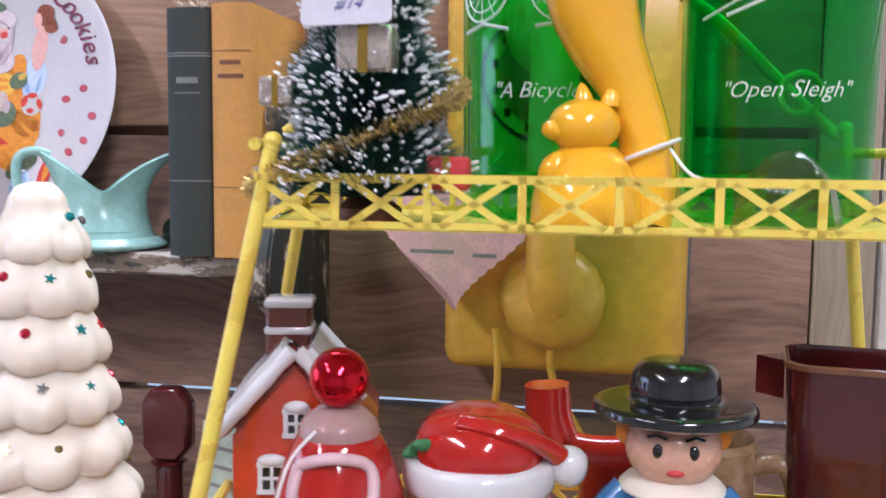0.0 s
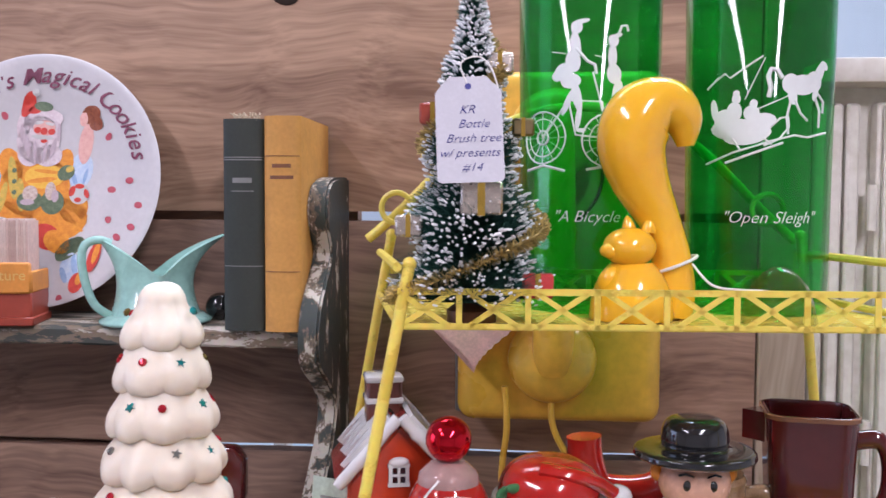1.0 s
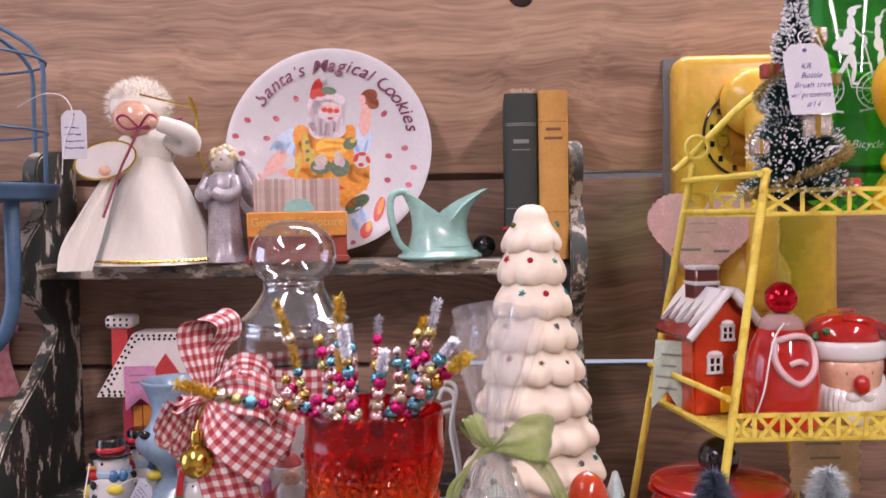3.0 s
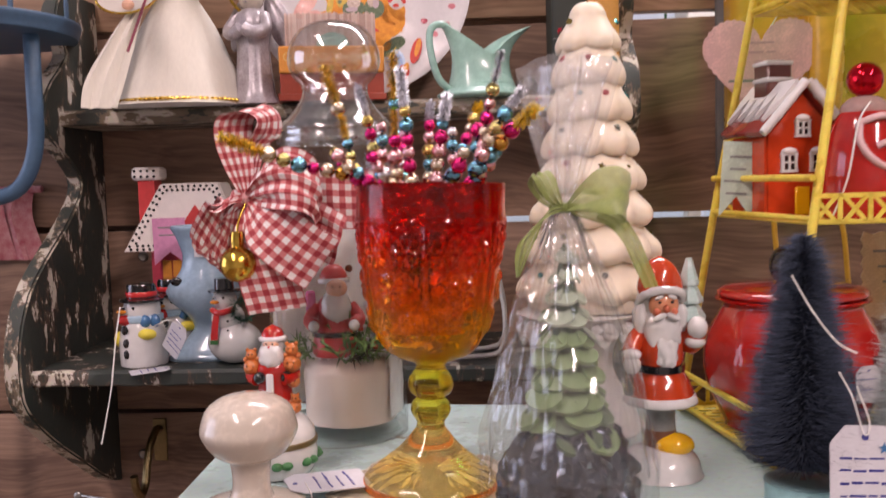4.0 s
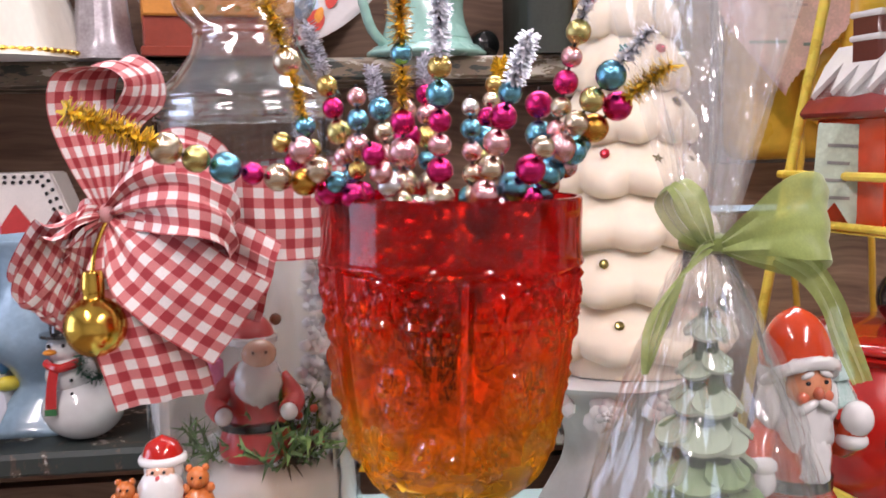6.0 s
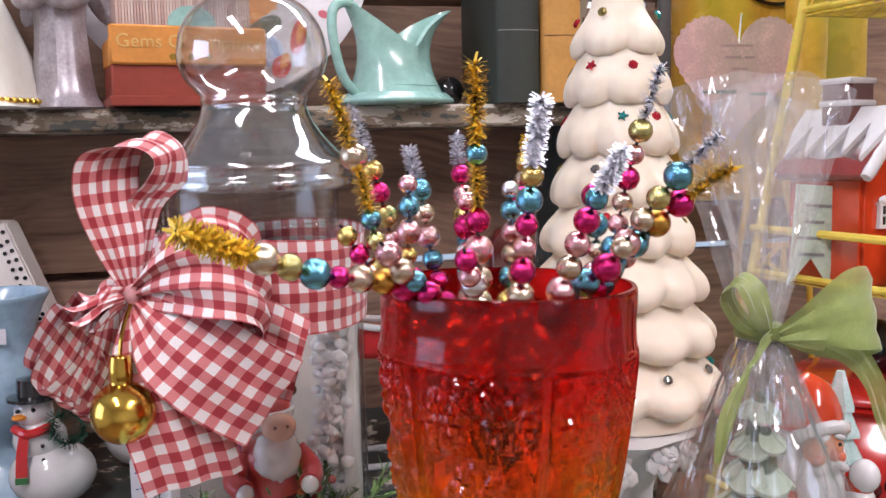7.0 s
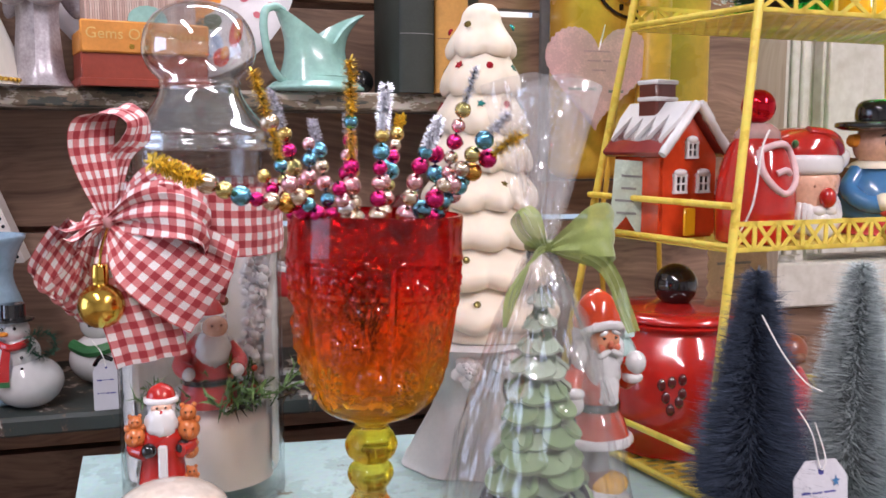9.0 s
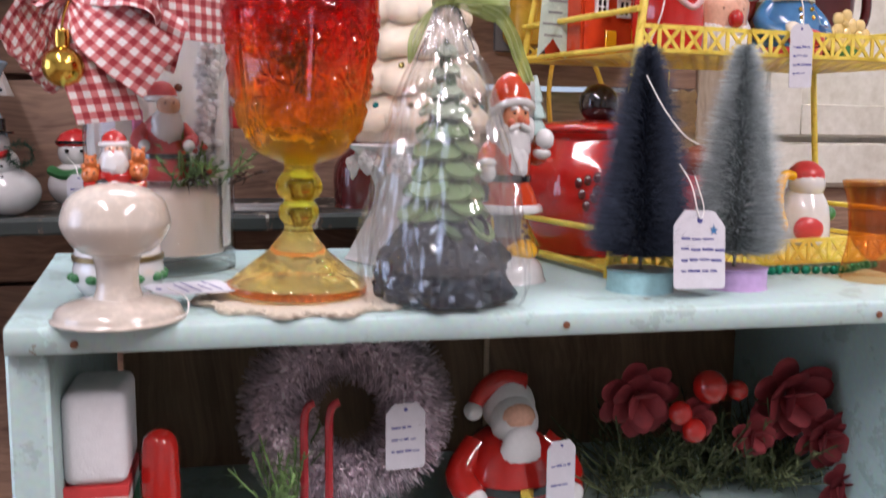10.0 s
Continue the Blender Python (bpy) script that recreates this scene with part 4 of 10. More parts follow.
part("body", pitcher_body(), M_AQUA, pitcher)
part("foot", mk(lathe, smooth_prof([(0.036, 0.0), (0.041, 0.0015), (0.042, 0.004), (0.039, 0.0065), (0.036, 0.009)], 3), 32, wob=lambda a, k: 1 + 0.1 * abs(math.cos(a)) ** 2), M_AQUA, pitcher)
bm = B()
tube(bm, smooth_prof([(-0.036, 0, 0.069), (-0.046, -0.001, 0.072), (-0.056, -0.001, 0.068), (-0.059, -0.001, 0.056), (-0.056, -0.001, 0.036), (-0.049, -0.001, 0.018), (-0.036, 0, 0.008)], 5), 0.0036, 10)
part("handle", bm, M_AQUA, pitcher)

# boxed cards
card_box = thing("card_box", pose(-0.277, 0.833, UP, 0, 0, 12), "orange and brick-red card box with gold lettering", "box")
bm = B()
box(bm, 0, 0, 0.014, 0.102, 0.048, 0.028, 0.0012)
box(bm, 0, -0.001, 0.0035, 0.106, 0.052, 0.007, 0.001)
part("base", bm, M_BRICK, card_box)
bm = B()
box(bm, 0, -0.0255, 0.040, 0.103, 0.004, 0.026, 0.0015)
box(bm, -0.0495, 0, 0.036, 0.004, 0.046, 0.018, 0.001)
box(bm, 0.0495, 0, 0.036, 0.004, 0.046, 0.018, 0.001)
part("front_band", bm, pmat("orange_card", (0.75, 0.3, 0.05), 0.5, scale=40), card_box)
text_part("lettering", "Gems O' Scripture", 0.0125, pose(0, -0.0279, 0.042, 90, 0, 0), pmat("pale_gold_print", (0.8, 0.52, 0.16), 0.4), card_box)
for x in (-0.012, 0.0, 0.012):
    part("printed_mark", mk(lathe, [(0.0022, 0), (0.0022, 0.0004)], 8), M_GOLD, card_box, m=pose(x, -0.0276, 0.0325, 90, 0, 0))
rr = random.Random(8)
deck = thing("card_stack", pose(-0.277, 0.833, UP + 0.0006, 0, 0, 12), "stack of pale pink cards standing in their box", "cards")
card_me = []
for col in ((0.72, 0.52, 0.45), (0.6, 0.42, 0.36), (0.78, 0.62, 0.55)):
    bm = mk(box, 0, 0.004, 0.049, 0.0016, 0.03, 0.076)
    me = bpy.data.meshes.new("card")
    bm.to_mesh(me)
    bm.free()
    me.materials.append(pmat("card_edge", col, 0.8, scale=120))
    card_me.append(me)
for k in range(46):
    c_ = new("card", rr.choice(card_me))
    c_.parent = deck
    c_.matrix_basis = Matrix.Translation((-0.044 + 0.088 * k / 45, 0, rr.uniform(-0.0012, 0.0012)))
bm = B()
slab(bm, ell(0, 0, 0.016, 0.012, 16) , -0.0005, 0.0005)
tagged(part("divider_tab", bm, M_AQUA, m=pose(-0.27, 0.8085, UP + 0.0545, 90, 0, 12)), "pale aqua cloud-shaped divider tab among the cards", "card")


# figurines
def silver_angel():
    P = [(M_SILVER, mk(lathe, smooth_prof([(0.0005, 0), (0.024, 0.0), (0.024, 0.004), (0.02, 0.012), (0.0165, 0.045), (0.0165, 0.06), (0.019, 0.075), (0.016, 0.086), (0.008, 0.091)], 3), 32, wob=lambda a, k: 1 + 0.05 * math.cos(9 * a)))]
    P.append((M_BONE, mk(ball, 0, -0.001, 0.101, 0.0135, 0.0125, 0.0135)))
    e = B()
    ball(e, -0.005, -0.0125, 0.1025, 0.0014), ball(e, 0.005, -0.0125, 0.1025, 0.0014), ball(e, 0, -0.0135, 0.0955, 0.0022, 0.0008, 0.0008)
    P.append((M_GREYP, e))
    b = B()
    rnd = random.Random(2)
    for _ in range(46):
        d = Vector((rnd.gauss(0, 1), rnd.gauss(0.25, 1), abs(rnd.gauss(0.5, 0.7)))).normalized()
        ball(b, d.x * 0.0135, d.y * 0.0125 + 0.002, 0.1035 + d.z * 0.013, 0.0036, u=7, v=5)
    P.append((pmat("pale_gold_hair_paint", (0.72, 0.6, 0.38), 0.3, coat=0.4), b))
    for s in (-1, 1):
        b = B()
        ball(b, s * 0.02, 0.012, 0.078, 0.0095, 0.004, 0.026, m=Matrix.Rotation(radians(-s * 22), 4, "Y"))
        ball(b, s * 0.026, 0.013, 0.088, 0.006, 0.003, 0.02, m=Matrix.Rotation(radians(-s * 35), 4, "Y"))
        P.append((M_SILVER, b))
        b = B()
        tube(b, smooth_prof([(s * 0.015, -0.004, 0.083), (s * 0.021, -0.012, 0.07), (s * 0.012, -0.02, 0.066), (s * 0.002, -0.022, 0.07)], 4), 0.0062, 10)
        P.append((M_SILVER, b))
    return P


figure("angel_figurine", silver_angel(), pose(-0.357, 0.838, UP, 0, 0, -14) @ Matrix.Diagonal((1.0, 1.0, 1.07, 1)), "small silvery glazed angel figurine with folded arms", "figurine")


def angel_doll():
    P = []
    P.append((M_TULLE, mk(lathe, smooth_prof([(0.0005, 0), (0.063, 0.0), (0.0645, 0.004), (0.054, 0.035), (0.036, 0.078), (0.0215, 0.103), (0.018, 0.112)], 3), 60, wob=lambda a, k: 1 + 0.018 * math.sin(23 * a + k * 0.2) + 0.02 * math.sin(5 * a))))
    P.append((M_TULLE, mk(ball, 0, 0, 0.118, 0.026, 0.02, 0.024)))
    P.append((M_SKIN, mk(ball, -0.014, -0.006, 0.15, 0.024, 0.022, 0.022)))
    b = B()
    rnd = random.Random(6)
    hc = Vector((-0.014, 0.002, 0.162))
    ball(b, hc.x, hc.y + 0.003, hc.z + 0.002, 0.03, 0.024, 0.025, 24, 16)
    for _ in range(5200):
        d = Vector((rnd.gauss(0, 1), rnd.gauss(0.3, 1), rnd.gauss(0.45, 0.8))).normalized()
        if d.y < -0.3 and d.z < 0.28:
            continue
        p = hc + Vector((d.x * 0.0305, d.y * 0.0245 + 0.002, d.z * 0.0265 + 0.001))
        w = (d + 0.9 * Vector((rnd.gauss(0, 1), rnd.gauss(0, 1), rnd.gauss(0, 1)))).normalized() * rnd.uniform(0.004, 0.0095)
        s_ = w.cross(d).normalized() * 0.00045
        b.faces.new([b.verts.new(p - s_), b.verts.new(p + s_), b.verts.new(p + w)])
    P.append((M_HAIR, b))
    # sleeves, hands, the harp and the burgundy ribbon
    for pts in ([(0.022, -0.004, 0.128), (0.044, -0.012, 0.12), (0.046, -0.026, 0.132), (0.02, -0.034, 0.142)], [(-0.018, -0.006, 0.126), (-0.034, -0.018, 0.104), (-0.034, -0.034, 0.096)]):
        b = B()
        q = smooth_prof(pts, 5)
        tube(b, q, [0.0125 - 0.005 * k / len(q) for k in range(len(q))], 12)
        P.append((M_TULLE, b))
    b = B()
    ball(b, 0.016, -0.037, 0.143, 0.0065), ball(b, -0.034, -0.04, 0.094, 0.0065)
    P.append((M_SKIN, b))
    b = B()
    tube(b, smooth_prof([(0.05, -0.008, 0.16), (0.046, -0.014, 0.17), (0.052, -0.012, 0.15), (0.052, -0.01, 0.12), (0.058, -0.01, 0.1), (0.074, -0.008, 0.083)], 5), 0.0016, 6)
    tube(b, [(0.0, -0.03, 0.172), (0.054, -0.012, 0.158)], 0.001, 6)
    P.append((M_GOLD, b))
    b = B()
    for s in (-1, 1):
        lo = [(0, -0.034, 0.138), (s * 0.012, -0.04, 0.15), (s * 0.02, -0.04, 0.146), (s * 0.012, -0.038, 0.137), (0, -0.034, 0.138)]
        tube(b, smooth_prof(lo, 5), 0.0013, 6)
    tube(b, smooth_prof([(0, -0.034, 0.138), (-0.006, -0.04, 0.12), (-0.014, -0.045, 0.1), (-0.022, -0.055, 0.07), (-0.028, -0.062, 0.048)], 5), 0.0013, 6)
    tube(b, smooth_prof([(0, -0.034, 0.138), (0.02, -0.03, 0.142), (0.04, -0.02, 0.148)], 5), 0.0013, 6)
    P.append((M_BURG, b))
    b = B()
    slab(b, ell(0, 0, 0.03, 0.019, 24, 20), -0.002, 0.002, m=pose(-0.034, -0.036, 0.106, 70, 0, 20))
    P.append((pmat("sheer_ivory_gauze", (0.8, 0.76, 0.72), 0.8, alpha=0.55), b))
    b = B()
    tube(b, [(p[0], p[1], 0) for p in ell(0, 0, 0.0305, 0.0195, 24, 20)], 0.0012, 6, closed=True)
    bmesh.ops.transform(b, matrix=pose(-0.034, -0.038, 0.106, 70, 0, 20), verts=b.verts)
    P.append((M_GOLD, b))
    b = B()
    for k in range(40):
        a = math.pi + math.pi * k / 39
        ball(b, 0.0645 * math.cos(a), 0.0645 * math.sin(a), 0.004, 0.0032, 0.0032, 0.002, u=6, v=4)
    P.append((M_GOLD, b))
    b = B()
    cloth_strip(b, [(-0.026, -0.03, 0.1), (-0.038, -0.05, 0.06), (-0.05, -0.064, 0.022), (-0.054, -0.072, -0.004)], [(1, 0.3, 0)] * 4, [0.012, 0.026, 0.036, 0.032], ripple=0.002)
    P.append((M_TULLE, b))
    return P


figure("angel_doll", angel_doll(), pose(-0.4345, 0.838, UP + 0.0005) @ Matrix.Diagonal((1.03, 1.0, 1.03, 1)), "white fabric angel doll with fluffy pale hair and a burgundy ribbon", "doll")


# snowmen on the lower tier
def snowman(mode):
    P = []
    if mode == 0:
        P.append((M_WHITE, mk(lathe, smooth_prof([(0.0005, 0), (0.019, 0), (0.0215, 0.006), (0.0215, 0.025), (0.018, 0.038), (0.0155, 0.043), (0.0165, 0.05), (0.015, 0.06), (0.009, 0.064)], 3), 28)))
        P.append((M_BLACK, mk(lathe, [(0.0005, 0.059), (0.0195, 0.059), (0.02, 0.061), (0.0135, 0.063), (0.013, 0.073), (0.012, 0.075), (0.0005, 0.075)], 24)))
        P.append((M_SCARF, mk(lathe, [(0.0138, 0.0635), (0.0142, 0.0645), (0.0142, 0.067), (0.0136, 0.068)], 24)))
        b = B()
        ball(b, -0.011, -0.0125, 0.043, 0.0075, 0.006, 0.005)
        P.append((M_SCARF, b))
        b = B()
        ball(b, 0.008, -0.0145, 0.042, 0.005, 0.004, 0.006), ball(b, 0.015, -0.01, 0.042, 0.005, 0.004, 0.006)
        P.append((M_BLUEG, b))
        b = B()
        ball(b, 0.011, -0.0185, 0.031, 0.0085, 0.005, 0.005), ball(b, -0.0205, -0.006, 0.025, 0.004, 0.006, 0.007)
        P.append((M_YPAINT, b))
        b = B()
        for x, z in ((-0.009, 0.035), (-0.008, 0.023), (-0.008, 0.013)):
            ball(b, x, -0.02, z, 0.0032, 0.0018, 0.0042)
        for x in (-0.011, -0.002):
            ball(b, x, -0.0155, 0.054, 0.0016)
        P.append((M_BLACK, b))
        P.append((M_CARROT, mk(ball, -0.0125, -0.0165, 0.051, 0.0045, 0.003, 0.0018)))
        P.append((M_SKYP, mk(lathe, [(0.0165, 0.04), (0.0185, 0.042), (0.0185, 0.046), (0.0165, 0.047)], 24)))
    else:
        P.append((M_WHITE, mk(ball, 0, 0, 0.0205, 0.0265, 0.0225, 0.021, 20, 12)))
        P.append((M_WHITE, mk(ball, -0.006, -0.001, 0.044, 0.0165, 0.0145, 0.0155, 18, 10)))
        P.append((M_WHITE, mk(ball, -0.0085, -0.002, 0.062, 0.012, 0.0115, 0.011, 16, 10)))
        P.append((M_BLACK, mk(lathe, [(0.0005, 0.07), (0.0155, 0.07), (0.0155, 0.072), (0.0095, 0.073), (0.009, 0.083), (0.0005, 0.084)], 20, m=pose(-0.0085, -0.002, 0))))
        b = B()
        tube(b, smooth_prof([(-0.019, -0.008, 0.053), (-0.009, -0.0165, 0.051), (0.003, -0.011, 0.054)], 5), 0.003, 8)
        cloth_strip(b, [(-0.012, -0.016, 0.051), (-0.0135, -0.019, 0.04), (-0.014, -0.022, 0.026)], [(1, 0, 0)] * 3, [0.006, 0.0065, 0.007])
        P.append((M_SCARF, b))
        P.append((M_GRASS, mk(box, -0.014, -0.0225, 0.024, 0.0072, 0.0012, 0.004)))
        P.append((M_CARROT, mk(ball, -0.015, -0.0125, 0.061, 0.0045, 0.004, 0.002)))
        b = B()
        for x in (-0.0155, -0.0065):
            ball(b, x, -0.0125, 0.065, 0.0014)
        for z in (0.043, 0.034, 0.026):
            ball(b, -0.002, -0.0185 if z < 0.03 else -0.016, z, 0.0013)
        P.append((M_BLACK, b))
        b = B()
        pts = [(0.013 + 0.0095 * math.cos(a), -0.016, 0.053 + 0.0095 * math.sin(a)) for a in [2 * math.pi * k / 18 for k in range(19)]]
        tinsel(b, pts, 0.0062, 60, 5, 0.0006)
        P.append((M_DARKG, b))
    return P


figure("snowman_shaker", snowman(0), pose(-0.458, 0.765, MID) @ Matrix.Diagonal((1.06, 1.06, 1.06, 1)), "white ceramic snowman shaker with a black hat and blue scarf", "figurine", "snowmen on the lower tier")
figure("snowman_shaker", snowman(0), pose(-0.443, 0.806, MID, 0, 0, 25) @ Matrix.Diagonal((1.06, 1.06, 1.06, 1)), "white ceramic snowman shaker with a black hat and blue scarf", "figurine", "snowmen on the lower tier")
figure("snowman_figurine", snowman(1), pose(-0.368, 0.767, MID), "white ceramic snowman with a red scarf and a green wreath", "figurine", "snowmen on the lower tier")


def snowman_red_hat():
    P = [(M_WHITE, mk(ball, 0, 0, 0.022, 0.027, 0.025, 0.0225, 20, 12)), (M_WHITE, mk(ball, 0, -0.002, 0.052, 0.017, 0.016, 0.015, 18, 10))]
    P.append((M_SCARF, mk(lathe, smooth_prof([(0.0165, 0.058), (0.0185, 0.06), (0.0175, 0.064), (0.012, 0.071), (0.0005, 0.075)], 3), 24)))
    P.append((M_BLACK, mk(lathe, [(0.0175, 0.06), (0.019, 0.0605), (0.019, 0.063), (0.0175, 0.0635)], 24)))
    b = B()
    for x in (-0.007, 0.006):
        ball(b, x, -0.0175, 0.054, 0.002)
    P.append((M_BLACK, b))
    b = B()
    tube(b, smooth_prof([(-0.022, -0.008, 0.036), (-0.01, -0.02, 0.032), (0.004, -0.024, 0.034), (0.018, -0.016, 0.038)], 5), 0.005, 8)
    P.append((M_GRASS, b))
    b = B()
    tube(b, smooth_prof([(-0.004, -0.03, 0.022), (0.002, -0.034, 0.03), (0.01, -0.03, 0.026)], 4), 0.0018, 6)
    P.append((M_BLACK, b))
    return P


figure("snowman_figurine", snowman_red_hat(), pose(-0.318, 0.83, MID), "pale ceramic snowman with a red cap and green scarf", "figurine", "snowmen on the lower tier")

# dark red bottle with a faceted stopper, white wire sleigh and a black bead beside the books
bottle_r = thing("stoppered_bottle", pose(-0.052, 0.800, MID), "dark maroon glass bottle with a flat eight-sided stopper", "bottle")
part("glass_body", mk(lathe, smooth_prof([(0.0005, 0), (0.026, 0), (0.028, 0.004), (0.029, 0.034), (0.024, 0.048), (0.012, 0.058), (0.0095, 0.072), (0.0095, 0.104), (0.0125, 0.108), (0.0005, 0.109)], 3), 28), M_MAROON, bottle_r)
bm = B()
slab(bm, [(-0.017, 0.011), (-0.009, 0.002), (0.009, 0.002), (0.017, 0.011), (0.017, 0.043), (0.009, 0.053), (-0.009, 0.053), (-0.017, 0.043)], -0.008, 0.008, m=Matrix.Rotation(radians(90), 4, "X"))
tri_fix(bm)
bmesh.ops.bevel(bm, geom=list(bm.edges), offset=0.002, segments=1, affect="EDGES")
part("stopper", bm, M_MAROON, bottle_r, m=pose(0, 0, 0.108))
sleigh = thing("wire_sleigh", pose(-0.15, 0.79, MID), "white wire sleigh with a red padded seat", "decoration")
for y in (-0.02, 0.02):
    bm = B()
    tube(bm, smooth_prof([(-0.05, y, 0.0023), (0.02, y, 0.0023), (0.04, y, 0.012), (0.042, y, 0.045), (0.036, y, 0.085), (0.04, y, 0.118), (0.03, y, 0.126), (0.024, y, 0.116)], 5), 0.0023, 8)
    part("runner", bm, M_MATTW, sleigh)
    bm = B()
    tube(bm, smooth_prof([(-0.048, y, 0.003), (-0.05, y, 0.05), (-0.058, y, 0.095), (-0.05, y, 0.108), (0.0, y, 0.098), (0.036, y, 0.105)], 5), 0.0023, 8)
    part("side_rail", bm, M_MATTW, sleigh)
bm = B()
box(bm, -0.006, 0, 0.086, 0.07, 0.036, 0.02, 0.006, seg=3)
part("seat", bm, pmat("red_felt", (0.5, 0.02, 0.02), 0.85, scale=120, mix=0.4), sleigh, "red padded seat")
part("bead_body", mk(ball, 0, 0, 0.0122, 0.0125, 0.0115, 0.0122, 20, 14), M_BLACK, thing("glass_bead", pose(-0.079, 0.872, UP), "small round black glass bead beside the books", "ornament"))

# pale blue vase with a painted eye
def fish_vase():
    n = 36
    prof = smooth_prof([(0.030, 0.0), (0.031, 0.004), (0.024, 0.012), (0.0165, 0.026), (0.017, 0.036), (0.026, 0.05), (0.0315, 0.064), (0.030, 0.078), (0.0245, 0.094), (0.024, 0.106), (0.03, 0.123), (0.0345, 0.131), (0.033, 0.1325), (0.029, 0.126), (0.022, 0.106), (0.0225, 0.09)], 3)
    bm = B()
    lathe(bm, prof, n)
    for v in bm.verts:
        z = v.co.z
        if z < 0.03:
            v.co.x += -0.014 * max(0, 1 - z / 0.03) if v.co.x < 0 else 0.004
        if 0.045 < z < 0.085 and v.co.x < 0:
            v.co.x *= 1.0 + 0.35 * math.sin((z - 0.045) / 0.04 * math.pi)
    return bm


vase = thing("vase", pose(-0.404, 0.802, MID), "pale blue glazed footed vase with a painted eye", "vase")
part("body", fish_vase(), M_LBLUE, vase)
part("painted_eye", mk(ball, -0.0235, -0.0245, 0.079, 0.006, 0.003, 0.0045), M_BLACK, vase)
part("label", mk(box, 0.004, -0.028, 0.108, 0.016, 0.0006, 0.01), M_PAPER, vase, m=pose(0, 0.003, 0))

# card birdhouse with a lace roof
bh = thing("card_house", pose(-0.443, 0.872, MID), "pink and orange card house with a white lace-edged roof", "decoration")
bm = B()
box(bm, 0, 0, 0.058, 0.078, 0.03, 0.116)
part("house_wall", bm, pmat("raspberry_card", (0.55, 0.05, 0.09), 0.6), bh)
bm = B()
for k in range(5):
    box(bm, -0.022 + 0.011 * k, -0.0158, 0.071, 0.0095, 0.0016, 0.045)
part("orange_panel", bm, M_ORANGEP, bh)
M_LACE = pmat("white_lace_card", (0.78, 0.72, 0.68), 0.7, scale=90, mix=0.3)
ROOF = [(-0.066, 0.104), (0.064, 0.104), (0.038, 0.174), (-0.024, 0.174)]
bm = B()
slab(bm, ROOF, 0, 0.002, m=pose(0, -0.019, 0, 90, 0, 0))
part("roof_front", bm, M_LACE, bh)
bm = B()
box(bm, 0.007, 0.0, 0.1735, 0.062, 0.034, 0.003, 0.001)
part("roof_ridge", bm, M_LACE, bh)
for s in (-1, 1):
    bm = B()
    box(bm, 0, 0, 0, 0.074, 0.034, 0.002, 0.0005)
    part("roof_end", bm, M_LACE, bh, m=pose(-0.045 if s < 0 else 0.051, 0.0, 0.139, 0, -59 if s < 0 else 69.5, 0))
bm = B()
slab(bm, [(-0.004, 0.128), (0.03, 0.128), (0.013, 0.152)], 0, 0.002, m=pose(0, -0.0215, 0, 90, 0, 0))
part("gable_panel", bm, M_REDP, bh)
bm = B()
box(bm, -0.043, 0, 0.155, 0.018, 0.02, 0.06)
part("chimney", bm, M_REDP, bh)
bm = B()
box(bm, -0.043, 0, 0.186, 0.03, 0.028, 0.014, 0.003)
part("chimney_cap", bm, M_LACE, bh)
hole_me = bpy.data.meshes.new("lace_hole")
bm = mk(lathe, [(0.0016, 0), (0.0016, 0.0006)], 6)
bm.to_mesh(hole_me)
bm.free()
hole_me.materials.append(M_BLACK)
mid_x, mid_z = 0.003, 0.139
for (xa, za), (xb, zb), n in zip(ROOF, ROOF[1:] + ROOF[:1], (18, 10, 9, 10)):
    for k in range(n):
        x, z = xa + (xb - xa) * (k + 0.5) / n, za + (zb - za) * (k + 0.5) / n
        for inset in (0.06, 0.17):
            h_ = new("lace_hole", hole_me)
            h_.parent = bh
            h_.matrix_basis = pose(x + (mid_x - x) * inset, -0.0212, z + (mid_z - z) * inset, 90, 0, 0)
for k in range(8):
    h_ = new("lace_hole", hole_me)
    h_.parent = bh
    h_.matrix_basis = pose(-0.0535 + 0.007 * (k % 4), -0.0142, 0.183 + 0.006 * (k // 4), 90, 0, 0)


def ribbon_tag(m, w, h, material, label, bars=3, seed=3):
    """A paper flag with a notched lower end."""
    t = thing("paper_tag", m, label, "paper tag")
    bm = B()
    slab(bm, [(-w / 2, 0), (-w / 2, -h), (0, -h * 0.72), (w / 2, -h), (w / 2, 0)], -0.0003, 0.0003)
    bmesh.ops.triangulate(bm, faces=[f for f in bm.faces if len(f.verts) > 4])
    part("paper", bm, material, t, m=Matrix.Rotation(radians(90), 4, "X"))
    rnd = random.Random(seed)
    for k in range(bars):
        bm = B()
        box(bm, rnd.uniform(-0.1, 0.1) * w, -0.0005, -h * (0.2 + 0.16 * k), w * rnd.uniform(0.4, 0.7), 0.0003, h * 0.03)
        part("writing_bar", bm, M_GREYP if material is not M_HOTPINK else M_BURG, t)
    return t


